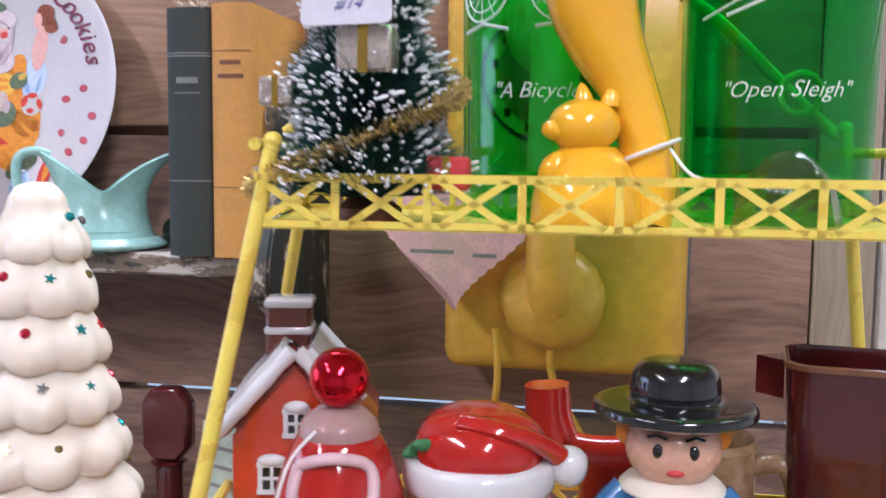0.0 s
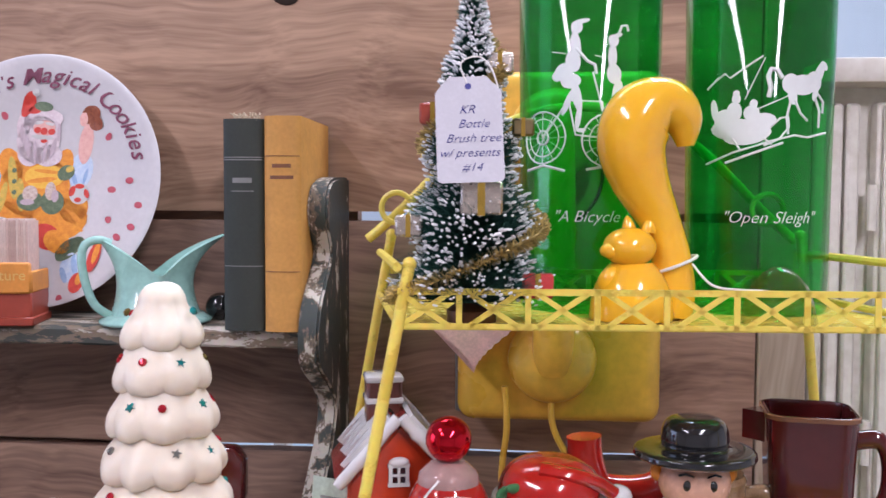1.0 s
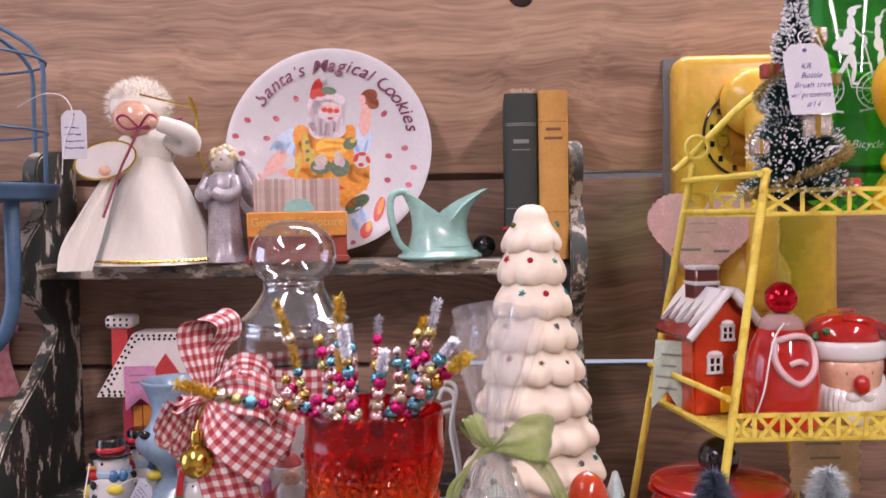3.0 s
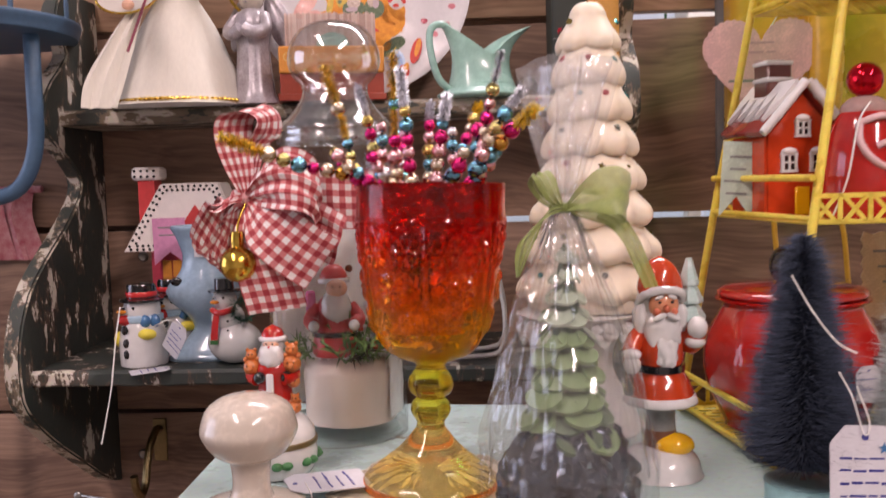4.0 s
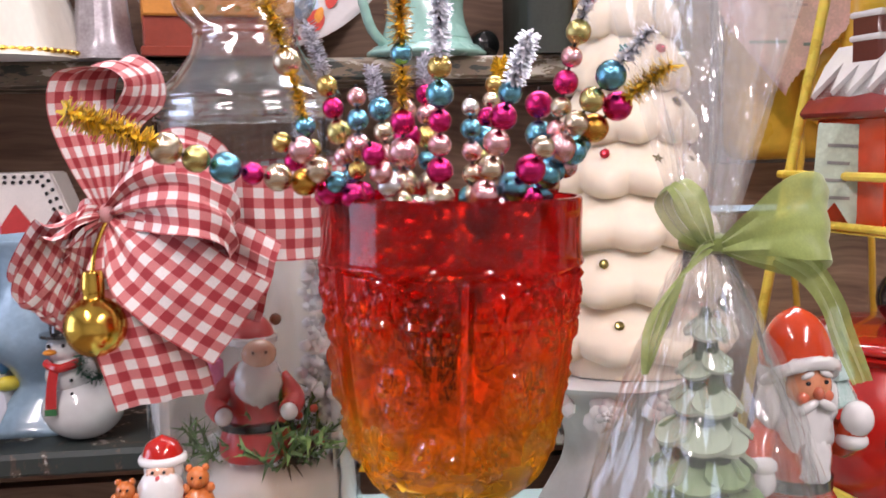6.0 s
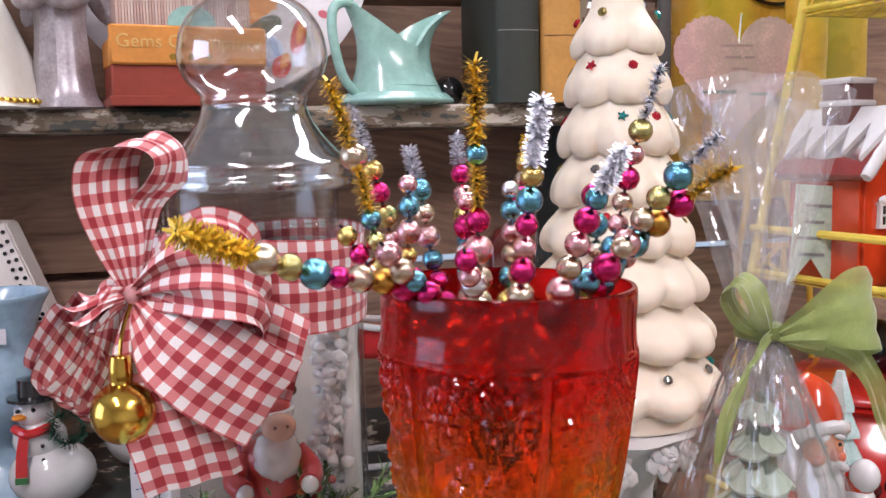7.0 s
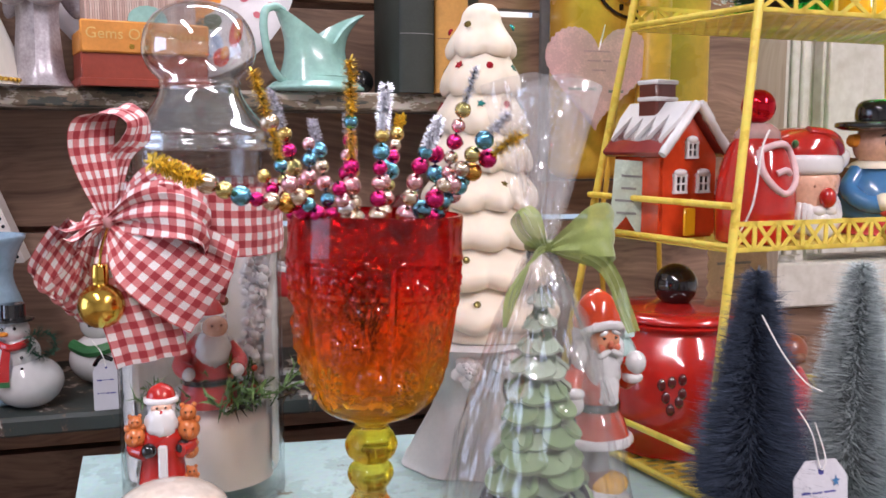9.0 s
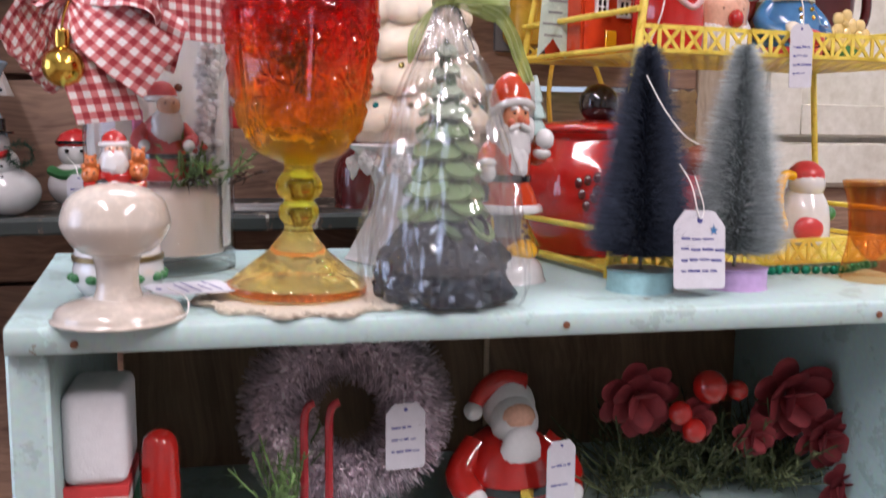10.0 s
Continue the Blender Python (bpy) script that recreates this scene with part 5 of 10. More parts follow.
ribbon_tag(pose(-0.458, 0.846, MID + 0.139, 4, 0, 6), 0.034, 0.05, pmat("orchid_paper", (0.72, 0.3, 0.5), 0.7), "orchid pink paper flag with faded writing on the card house", 2)
price_tag(pose(-0.409, 0.735, MID + 0.043, 0, 35, -30), 0.023, 0.034, "white price tag leaning against a snowman shaker", bars=4,
          string=[(-0.437, 0.73, MID + 0.041), (-0.42, 0.733, MID + 0.048), (-0.409, 0.7345, MID + 0.04)], seed=4)
t = price_tag(pose(-0.425, 0.742, MID + 0.0012, -88, 0, -60), 0.022, 0.036, "white price tag lying flat on the lower tier", bars=3, seed=9)
bm = B()
tube(bm, smooth_prof([(-0.47, 0.742, MID + 0.06), (-0.472, 0.733, MID + 0.03), (-0.474, 0.728, MID + 0.002), (-0.476, 0.724, MID - 0.02), (-0.486, 0.722, MID - 0.066)], 5), 0.0007, 6)
tagged(part("string", bm, M_STRING), "white cotton string hanging over the shelf edge", "string")
price_tag(pose(-0.309, 0.742, MID + 0.0365, -7, 0, 4), 0.0195, 0.036, "blank white price tag leaning by a snowman", bars=2, string=[(-0.32, 0.765, MID + 0.05), (-0.312, 0.745, MID + 0.044), (-0.309, 0.741, MID + 0.034)], seed=5)

nail = thing("nail", pose(-0.61, 0.922, 1.141), "long bare steel nail standing out of the planks", "nail")
bm = B()
tube(bm, [(0, 0.002, 0), (0.114, -0.062, 0.009)], 0.0019, 8)
part("shank", bm, M_STEEL, nail)
part("head", mk(ball, 0.0, -0.001, 0.0, 0.0055, 0.0025, 0.0055), M_STEEL, nail)


# ---- the mint display stand ----
STAND = pose(-0.319, 0.421, 0, 0, 0, -4.5)          # front left corner of the top, x along the front, y to the back
stand = thing("display_stand", STAND, "mint green painted wooden display stand with chipped edges", "display stand")


def rough_board(x0, x1, y0, y1, z0, z1, seed, n=50, skew=0.0):
    bm = B()
    grid = []
    for i in range(n + 1):
        x = x0 + (x1 - x0) * i / n
        d = 0.0011 * noise.noise((x * 35, seed, 0.5)) + 0.0007 * noise.noise((x * 120, seed, 4))
        r = 0.0028 + 0.0012 * noise.noise((x * 50, seed, 9))
        xb = x + skew * (1 - i / n)
        grid.append([bm.verts.new(p) for p in ((xb, y1, z0), (x, y0 + 0.001 + d, z0), (x, y0 + d, z0 + 0.0012), (x, y0 + d, z1 - r), (x, y0 + r * 0.4 + d, z1 - r * 0.3), (x, y0 + r + d, z1), (xb, y1, z1))])
    for a, b in zip(grid, grid[1:]):
        for k in range(7):
            bm.faces.new((a[k], a[(k + 1) % 7], b[(k + 1) % 7], b[k]))
    bm.faces.new(list(reversed(grid[0]))), bm.faces.new(grid[-1])
    return tri_fix(bm)


part("top_board", rough_board(0, 0.60, 0, 0.292, MINT - 0.015, MINT, 2, skew=-0.03), M_MINT, stand)
bm = B()
box(bm, 0.0085, 0.134, (0.9 + MINT - 0.0152) / 2, 0.022, 0.25, MINT - 0.0152 - 0.9, 0.002)
part("side_panel", bm, M_MINT, stand)
bm = B()
box(bm, 0.576, 0.134, (0.9 + MINT - 0.0152) / 2, 0.022, 0.25, MINT - 0.0152 - 0.9, 0.002)
part("side_panel", bm, M_MINT, stand)
bm = B()
box(bm, 0.2945, 0.2535, (0.9 + MINT - 0.0152) / 2, 0.539, 0.008, MINT - 0.0152 - 0.9)
part("back_panel", bm, wood_mat("dark_back_board", (0.09, 0.055, 0.03), (0.2, 0.13, 0.075), 2, 0.7), stand)
bm = B()
box(bm, 0.2945, 0.13, 1.117, 0.539, 0.238, 0.016, 0.0015)
part("inner_shelf", bm, M_MINT, stand)
bm = B()
box(bm, 0.2945, 0.134, 0.893, 0.588, 0.262, 0.014, 0.0015)
part("bottom_board", bm, M_MINT, stand)
for x, y in ((0.014, 0.02), (0.014, 0.245), (0.575, 0.02), (0.575, 0.245)):
    bm = B()
    box(bm, x, y, 0.443, 0.03, 0.03, 0.886, 0.003)
    part("leg", bm, M_MINT, stand)
for x, z in ((0.035, 1.2905), (0.31, 1.2915), (0.52, 1.291)):
    part("nail_hole", mk(lathe, [(0.0022, 0), (0.0022, 0.0008), (0.0006, 0.001)], 10), M_BROWN, stand, m=pose(x, -0.0004, z, 90, 0, 0))


def on_stand(x, y, z=MINT, rz=0.0):
    return pose(x, y, z, 0, 0, rz)


# ---- glass goblet with beaded picks ----
def amberina_mat():
    m = bpy.data.materials.new("red_to_amber_glass")
    m.use_nodes = True
    n, l = links_of(m)
    b = n["Principled BSDF"]
    tc, sep, ramp = n.new("ShaderNodeTexCoord"), n.new("ShaderNodeSeparateXYZ"), n.new("ShaderNodeValToRGB")
    mr = n.new("ShaderNodeMapRange")
    mr.inputs["From Min"].default_value, mr.inputs["From Max"].default_value = 0.0, 0.194
    l.new(tc.outputs["Object"], sep.inputs[0]), l.new(sep.outputs[2], mr.inputs[0]), l.new(mr.outputs[0], ramp.inputs[0])
    e = ramp.color_ramp.elements
    e[0].position, e[0].color = 0.0, (1.0, 0.9, 0.5, 1)
    e[1].position, e[1].color = 1.0, (0.66, 0.014, 0.02, 1)
    for p, c in ((0.045, (1.0, 0.93, 0.6)), (0.16, (1.0, 0.88, 0.42)), (0.26, (0.97, 0.82, 0.08)), (0.4, (1.0, 0.76, 0.05)), (0.46, (1.0, 0.66, 0.05)), (0.55, (1.0, 0.62, 0.05)), (0.64, (1.0, 0.45, 0.04)), (0.74, (1.0, 0.26, 0.03)), (0.84, (0.9, 0.05, 0.016))):
        q = e.new(p)
        q.color = (*c, 1)
    l.new(ramp.outputs[0], b.inputs["Base Color"])
    b.inputs["Roughness"].default_value = 0.03
    b.inputs["IOR"].default_value = 1.45
    b.inputs["Transmission Weight"].default_value = 0.97
    b.inputs["Coat Weight"].default_value = 0.0
    clear, mix = n.new("ShaderNodeBsdfTransparent"), n.new("ShaderNodeMixShader")
    l.new(ramp.outputs[0], clear.inputs[0])
    mix.inputs[0].default_value = 0.22
    l.new(b.outputs[0], mix.inputs[1]), l.new(clear.outputs[0], mix.inputs[2])
    # translucent share by height imitates light caught in the lower bowl
    glow, body = n.new("ShaderNodeBsdfTranslucent"), n.new("ShaderNodeMixShader")
    l.new(ramp.outputs[0], glow.inputs[0])
    amount = n.new("ShaderNodeValToRGB")
    f = amount.color_ramp.elements
    f[0].position, f[0].color = 0.38, (0.02, 0.02, 0.02, 1)
    f[1].position, f[1].color = 0.95, (0.02, 0.02, 0.02, 1)
    f.new(0.45).color = (0.17, 0.17, 0.17, 1)
    f.new(0.68).color = (0.025, 0.025, 0.025, 1)
    l.new(mr.outputs[0], amount.inputs[0]), l.new(amount.outputs[0], body.inputs[0])
    l.new(mix.outputs[0], body.inputs[1]), l.new(glow.outputs[0], body.inputs[2])
    l.new(body.outputs[0], n["Material Output"].inputs[0])
    return m


M_AMBER = amberina_mat()


def goblet_bowl():
    """Pressed-glass bowl: arched panels between ribs, each panel with starred discs."""
    bm = B()
    outer = smooth_prof([(0.0095, 0.080), (0.0185, 0.0828), (0.0285, 0.0875), (0.0372, 0.0965), (0.0422, 0.110), (0.0455, 0.126), (0.0478, 0.143), (0.0497, 0.162), (0.0501, 0.170), (0.0492, 0.1735), (0.0488, 0.180), (0.049, 0.1915), (0.0484, 0.194)], 10)
    inner = [(0.0468, 0.194), (0.0462, 0.18), (0.0455, 0.16), (0.0442, 0.14), (0.0412, 0.12), (0.0352, 0.103), (0.025, 0.094), (0.01, 0.0905), (0.0006, 0.09)]
    n = 288
    discs = []
    for k in range(6):
        a0 = 2 * math.pi * k / 6
        for da, z in ((-0.27, 0.153), (0.27, 0.153), (0.0, 0.129), (-0.29, 0.108), (0.29, 0.108), (0.0, 0.166)):
            discs.append((a0 + da, z, 0.0115 if z > 0.12 else 0.0095))

    def relief(a, z, r):
        if z > 0.171 or z < 0.088:
            return 0.0
        edge = min(1, (0.171 - z) / 0.0025, (z - 0.088) / 0.006)
        h = 0.0
        for da, dz, R in discs:
            d = (a - da + math.pi) % (2 * math.pi) - math.pi
            u, v = d * r, z - dz
            q = math.hypot(u, v)
            if q < R:
                th = math.atan2(v, u)
                tri = abs(((th * 8 / math.pi) % 2) - 1)
                h = max(h, (0.0004 + 0.0022 * tri * min(1, q / (0.4 * R))) * min(1, (R - q) / (0.3 * R)) + (0.0008 if q < 0.16 * R else 0))
        k = (a * 6 / (2 * math.pi)) % 1.0
        rib = max(0, 1 - abs(k - 0.5) / 0.045)
        return edge * (max(h, 0.0022 * rib) - 0.0022)

    rings = []
    for r, z in outer:
        rings.append([bm.verts.new(((r + relief(2 * math.pi * i / n, z, r)) * math.cos(2 * math.pi * i / n), (r + relief(2 * math.pi * i / n, z, r)) * math.sin(2 * math.pi * i / n), z)) for i in range(n)])
    for r, z in inner:
        rings.append([bm.verts.new((r * math.cos(2 * math.pi * i / n), r * math.sin(2 * math.pi * i / n), z)) for i in range(n)])
    for a, b in zip(rings, rings[1:]):
        for i in range(n):
            bm.faces.new((a[i], a[(i + 1) % n], b[(i + 1) % n], b[i]))
    bm.faces.new(rings[-1])
    bm.faces.new(list(reversed(rings[0])))
    return bm


GX, GY = -0.158, 0.479
goblet = thing("goblet", pose(GX, GY, MINT + 0.0032, 0, 1.6, 0), "red to amber pressed-glass goblet standing on a doily", "goblet")
bowl = part("bowl", goblet_bowl(), M_AMBER, goblet, m=Matrix.Diagonal((0.955, 0.955, 1, 1)))
for p in bowl.data.polygons:
    p.use_smooth = not (0.088 < p.center.z < 0.171 and p.center.xy.length > 0.0372)
hexa = lambda s: (lambda a, k: 1 + s * abs(math.cos(3 * a)))
part("stem", mk(lathe, smooth_prof([(0.0098, 0.0798), (0.0088, 0.077), (0.0125, 0.071), (0.0138, 0.066), (0.012, 0.0605), (0.0086, 0.0575), (0.011, 0.0545), (0.0122, 0.050), (0.011, 0.046), (0.0085, 0.042), (0.0088, 0.0385)][::-1], 4), 42, wob=hexa(0.06)), M_AMBER, goblet)
FOOT = smooth_prof([(0.0006, 0.0045), (0.03, 0.003), (0.041, 0.0), (0.0425, 0.001), (0.0428, 0.0045), (0.040, 0.0085), (0.031, 0.016), (0.020, 0.025), (0.0125, 0.034), (0.009, 0.0383)], 6)
bm = B()
rings = []
for k, (r, z) in enumerate(FOOT):
    ring = []
    for i in range(192):
        a = 2 * math.pi * i / 192
        lift = 0.0
        if k < 11:
            fan = abs((a * 20 / math.pi) % 2 - 1)
            knurl = abs((a * 48 / math.pi) % 2 - 1)
            lift = 0.0048 * (0.5 + 0.5 * math.cos(r * 900)) * fan * min(1.0, r / 0.016) * max(0.0, min(1.0, (0.0375 - r) / 0.006)) + 0.0022 * knurl * max(0.0, 1 - abs(r - 0.0385) / 0.0035)
        rr_ = r * (1 + (0.012 * math.cos(12 * a) if 0.02 < r else 0))
        ring.append(bm.verts.new((rr_ * math.cos(a), rr_ * math.sin(a), z + lift)))
    rings.append(ring)
for a_, b_ in zip(rings, rings[1:]):
    for i in range(192):
        bm.faces.new((a_[i], a_[(i + 1) % 192], b_[(i + 1) % 192], b_[i]))
bm.faces.new(rings[-1]), bm.faces.new(list(reversed(rings[0])))
part("foot", bm, M_AMBER, goblet)

part("foot_rim", mk(lathe, smooth_prof([(0.0424, 0.0008), (0.0434, 0.001), (0.0437, 0.003), (0.0432, 0.0052), (0.0424, 0.005)], 3), 72, cap=False), thin_glass_mat("red_orange_glass_rim", (0.95, 0.3, 0.06), floor=0.08), goblet, "red-orange rim of the foot")

# doily
M_LINEN = pmat("ecru_crochet", (0.68, 0.6, 0.48), 0.85, scale=260, mix=0.5, bump=0.5)
doily = thing("doily", on_stand(GX + 0.006, GY - 0.004, MINT, 10) @ Matrix.Diagonal((0.93, 0.93, 1, 1)), "small ecru crocheted doily under the goblet", "doily")
bm = B()
lathe(bm, [(0.0005, 0.0006), (0.045, 0.0006), (0.062, 0.0007), (0.073, 0.0006), (0.073, 0.002), (0.062, 0.0022), (0.045, 0.002), (0.0005, 0.0022)], 96, wob=lambda a, k: 1 + (0.06 * math.cos(12 * a) if k in (2, 3, 4, 5) else 0))
part("cloth", bm, M_LINEN, doily)
bm = B()
rnd = random.Random(5)
for k in range(60):
    a = 2 * math.pi * k / 60
    r = 0.0705 * (1 + 0.06 * math.cos(12 * a))
    q = [(r * math.cos(a) + 0.0032 * math.cos(t), r * math.sin(a) + 0.0032 * math.sin(t), 0.0022 + 0.0015 * rnd.random() * math.sin(t) ** 2) for t in [2 * math.pi * j / 9 for j in range(9)]]
    tube(bm, q, 0.0007, 5, closed=True)
part("crochet_edge", bm, M_LINEN, doily)["kind"] = "stuff"

# beaded picks
BEADS = {}
for k_, (key, col) in enumerate((("pink", (0.85, 0.04, 0.24)), ("teal", (0.03, 0.38, 0.55)), ("gold", (0.85, 0.62, 0.2)), ("rose", (0.9, 0.45, 0.48)), ("champagne", (0.88, 0.74, 0.55)), ("silver", (0.82, 0.82, 0.84)), ("amber", (0.8, 0.42, 0.08)), ("olive", (0.62, 0.52, 0.1)))):
    mt = pmat("bead_" + key, col, 0.1, 0.96, col2=tuple(min(c * 0.35 + 0.3 * (k_ % 2), 1) for c in col), scale=330, mix=0.75, bump=0.14)
    me = bpy.data.meshes.new("bead")
    bmx = B()
    ball(bmx, 0, 0, 0, 1, u=14, v=10)
    bmx.to_mesh(me)
    bmx.free()
    me.materials.append(mt)
    for p in me.polygons:
        p.use_smooth = True
    BEADS[key] = me
M_TGOLD = pmat("gold_tinsel", (0.98, 0.66, 0.06), 0.3, 0.2, island=0.5)
M_TSILV = pmat("silver_tinsel", (0.78, 0.78, 0.84), 0.3, 0.25, island=0.6)
M_WIRE = pmat("dark_wire", (0.05, 0.04, 0.04), 0.5, 0.8)

# tip of each pick, its tinsel and its beads from the tinsel inwards
PICKS = [
    ((-0.265, 0.413, 1.526), "g", ["champagne", "olive", "teal", "pink", "champagne", "amber", "pink", "teal"]),
    ((-0.087, 0.436, 1.538), "g", ["pink", "amber", "teal", "teal", "teal", "pink", "rose"]),
    ((-0.171, 0.452, 1.574), "g", ["teal", "collar", "pink", "rose", "champagne", "pink", "teal"]),
    ((-0.2165, 0.473, 1.570), "g", ["champagne", "collar", "teal", "olive", "gold", "pink", "rose"]),
    ((-0.203, 0.520, 1.563), "s", ["gold", "pink", "olive", "rose", "teal", "pink"]),
    ((-0.178, 0.533, 1.547), "s", ["teal", "champagne", "rose", "teal", "pink"]),
    ((-0.156, 0.540, 1.552), "s", ["pink", "rose", "gold", "teal", "champagne"]),
    ((-0.122, 0.545, 1.550), "g", ["gold", "champagne", "pink", "teal", "olive", "rose"]),
    ((-0.1625, 0.411, 1.560), "s", ["gold", "teal", "pink", "rose", "pink", "champagne"]),
    ((-0.1065, 0.450, 1.572), "s", ["olive", "rose", "pink", "champagne", "rose", "teal"]),
    ((-0.095, 0.431, 1.549), "s", ["teal", "olive", "champagne", "rose", "teal", "pink"]),
    ((-0.137, 0.412, 1.545), "s", ["teal", "pink", "rose", "champagne", "rose"]),
    ((-0.185, 0.500, 1.538), "s", ["rose", "teal", "rose", "gold", "pink"]),
    ((-0.140, 0.515, 1.534), "s", ["silver", "teal", "rose", "champagne", "teal"]),
    ((-0.122, 0.470, 1.534), "s", ["pink", "teal", "champagne", "rose", "pink"]),
    ((-0.168, 0.478, 1.532), "s", ["rose", "pink", "silver", "teal", "champagne"]),
    ((-0.206, 0.437, 1.518), "s", ["rose", "champagne", "teal", "pink"]),
    ((-0.183, 0.424, 1.516), "s", ["pink", "rose", "silver", "champagne"]),
    ((-0.128, 0.428, 1.517), "s", ["champagne", "pink", "teal", "rose"]),
    ((-0.109, 0.456, 1.519), "s", ["teal", "rose", "pink", "gold"]),
    ((-0.214, 0.475, 1.521), "s", ["gold", "pink", "champagne", "rose"]),
]
prn = random.Random(21)
for k, (tip, kind_, beads) in enumerate(PICKS):
    tipv = Vector(tip)
    out = Vector((tipv.x - GX, tipv.y - GY, 0))
    ang = math.atan2(out.y, out.x)
    rim = Vector((GX + 0.0392 * math.cos(ang) * min(1, out.length / 0.04), GY + 0.0392 * math.sin(ang) * min(1, out.length / 0.04), MINT + 0.198))
    root = Vector((GX - 0.012 * math.cos(ang) + prn.uniform(-0.008, 0.008), GY - 0.012 * math.sin(ang) + prn.uniform(-0.008, 0.008), MINT + 0.108))
    mid = rim.lerp(tipv, 0.5) + Vector((0, 0, 0.004 if tipv.z > 1.53 else -0.002))
    path = [Vector(p) for p in smooth_prof([tuple(root), tuple(root.lerp(rim, 0.6)), tuple(rim), tuple(mid), tuple(tipv)], 8)]
    cum = [0.0]
    for a, b in zip(path, path[1:]):
        cum.append(cum[-1] + (b - a).length)

    def along(s):
        s = max(0.0, min(cum[-1], s))
        for i in range(len(path) - 1):
            if cum[i + 1] >= s:
                return path[i].lerp(path[i + 1], (s - cum[i]) / max(cum[i + 1] - cum[i], 1e-9))
        return path[-1]

    pick = thing("beaded_pick", pose(*root), "wire pick with metallic glass beads and a %s tinsel tip" % ("gold" if kind_ == "g" else "silver") if k < 12 else "short wire pick strung with metallic glass beads", "decoration", "beaded picks in the goblet")
    bm = B()
    tube(bm, [p - root for p in path], 0.0006, 5)
    part("wire", bm, M_WIRE, pick)
    tl = (0.024, 0.016, 0.026, 0.022, 0.022, 0.014, 0.014, 0.01, 0.022, 0.018, 0.014, 0.016)[k] if k < 12 else 0.001
    L = cum[-1]
    bm = B() if k < 12 else None
    if bm:
        tinsel(bm, [along(L - tl * (1 - j / 6)) - root for j in range(7)], 0.0048 if k < 4 else 0.0038, 200, k, 0.0006 if k < 4 else 0.0005)
        part("tinsel_tip", bm, M_TGOLD if kind_ == "g" else M_TSILV, pick)["kind"] = "stuff"
    s = L - tl
    j = 0
    while s > 0.012 and j < len(beads) + 5:
        key = beads[j] if j < len(beads) else prn.choice(("pink", "teal", "rose", "gold", "champagne"))
        if key == "collar":
            bm = B()
            tinsel(bm, [along(s - 0.0135 * q / 4) - root for q in range(5)], 0.004, 260, 90 + k, 0.0005)
            part("tinsel_collar", bm, M_TGOLD, pick)["kind"] = "stuff"
            s -= 0.0135
            j += 1
            continue
        r = prn.choice((0.0037, 0.0043, 0.005)) * (1.25 if key in ("amber", "champagne") and j > 3 else 1.0)
        s -= r
        b_ = new("bead", BEADS[key])
        b_.parent = pick
        b_.matrix_basis = Matrix.Translation(along(s) - root) @ Euler((prn.random() * 6, prn.random() * 6, 0)).to_matrix().to_4x4() @ Matrix.Diagonal((r, r, r, 1))
        s -= r + 0.0004
        j += 1

# gold slivers added low in the bowl to imitate facet glints
bm = B()
rnd = random.Random(9)
for _ in range(1800):
    p = Vector((GX + 0.002 + rnd.gauss(0, 0.018), GY + rnd.gauss(0, 0.018), MINT + 0.099 + abs(rnd.gauss(0, 0.014))))
    if (p - Vector((GX, GY, p.z))).length > 0.03:
        continue
    d = Vector((rnd.gauss(0, 1), rnd.gauss(0, 1), rnd.gauss(0, 1))).normalized() * 0.004
    s_ = d.cross(Vector((rnd.gauss(0, 1), rnd.gauss(0, 1), 1))).normalized() * 0.002
    bm.faces.new([bm.verts.new(p - d - s_), bm.verts.new(p + d - s_), bm.verts.new(p + d + s_), bm.verts.new(p - d + s_)])
tagged(part("glint_slivers", bm, M_TGOLD, smooth=False), "gold slivers added inside the goblet to imitate its glints", "foil", kind="stuff")

# ---- porcelain door knob ----
knob = thing("door_knob", on_stand(-0.262, 0.434), "ivory porcelain door knob standing on its rose plate", "door knob")
part("rose_plate", mk(lathe, smooth_prof([(0.0005, 0), (0.0335, 0.0), (0.0345, 0.003), (0.032, 0.0075), (0.024, 0.0105), (0.0135, 0.0125), (0.0005, 0.013)], 4), 48), M_BONE, knob)
part("neck", mk(lathe, smooth_prof([(0.0135, 0.012), (0.0115, 0.018), (0.0112, 0.026), (0.0125, 0.034), (0.0145, 0.037)], 3), 32), M_BONE, knob)
part("grip", mk(lathe, smooth_prof([(0.0005, 0.036), (0.0145, 0.0362), (0.0225, 0.041), (0.0283, 0.0505), (0.0285, 0.057), (0.0245, 0.067), (0.014, 0.0735), (0.0005, 0.0755)], 4), 48), M_BONE, knob)
price_tag(pose(-0.246, 0.4555, MINT + 0.0115, -87, -3, 116), 0.033, 0.052, "white price tag with faint writing resting by the goblet foot", bars=4,
          string=[(-0.232, 0.408, MINT + 0.004), (-0.226, 0.412, MINT + 0.006), (-0.226, 0.436, MINT + 0.01), (-0.236, 0.4615, MINT + 0.0112)], seed=7)

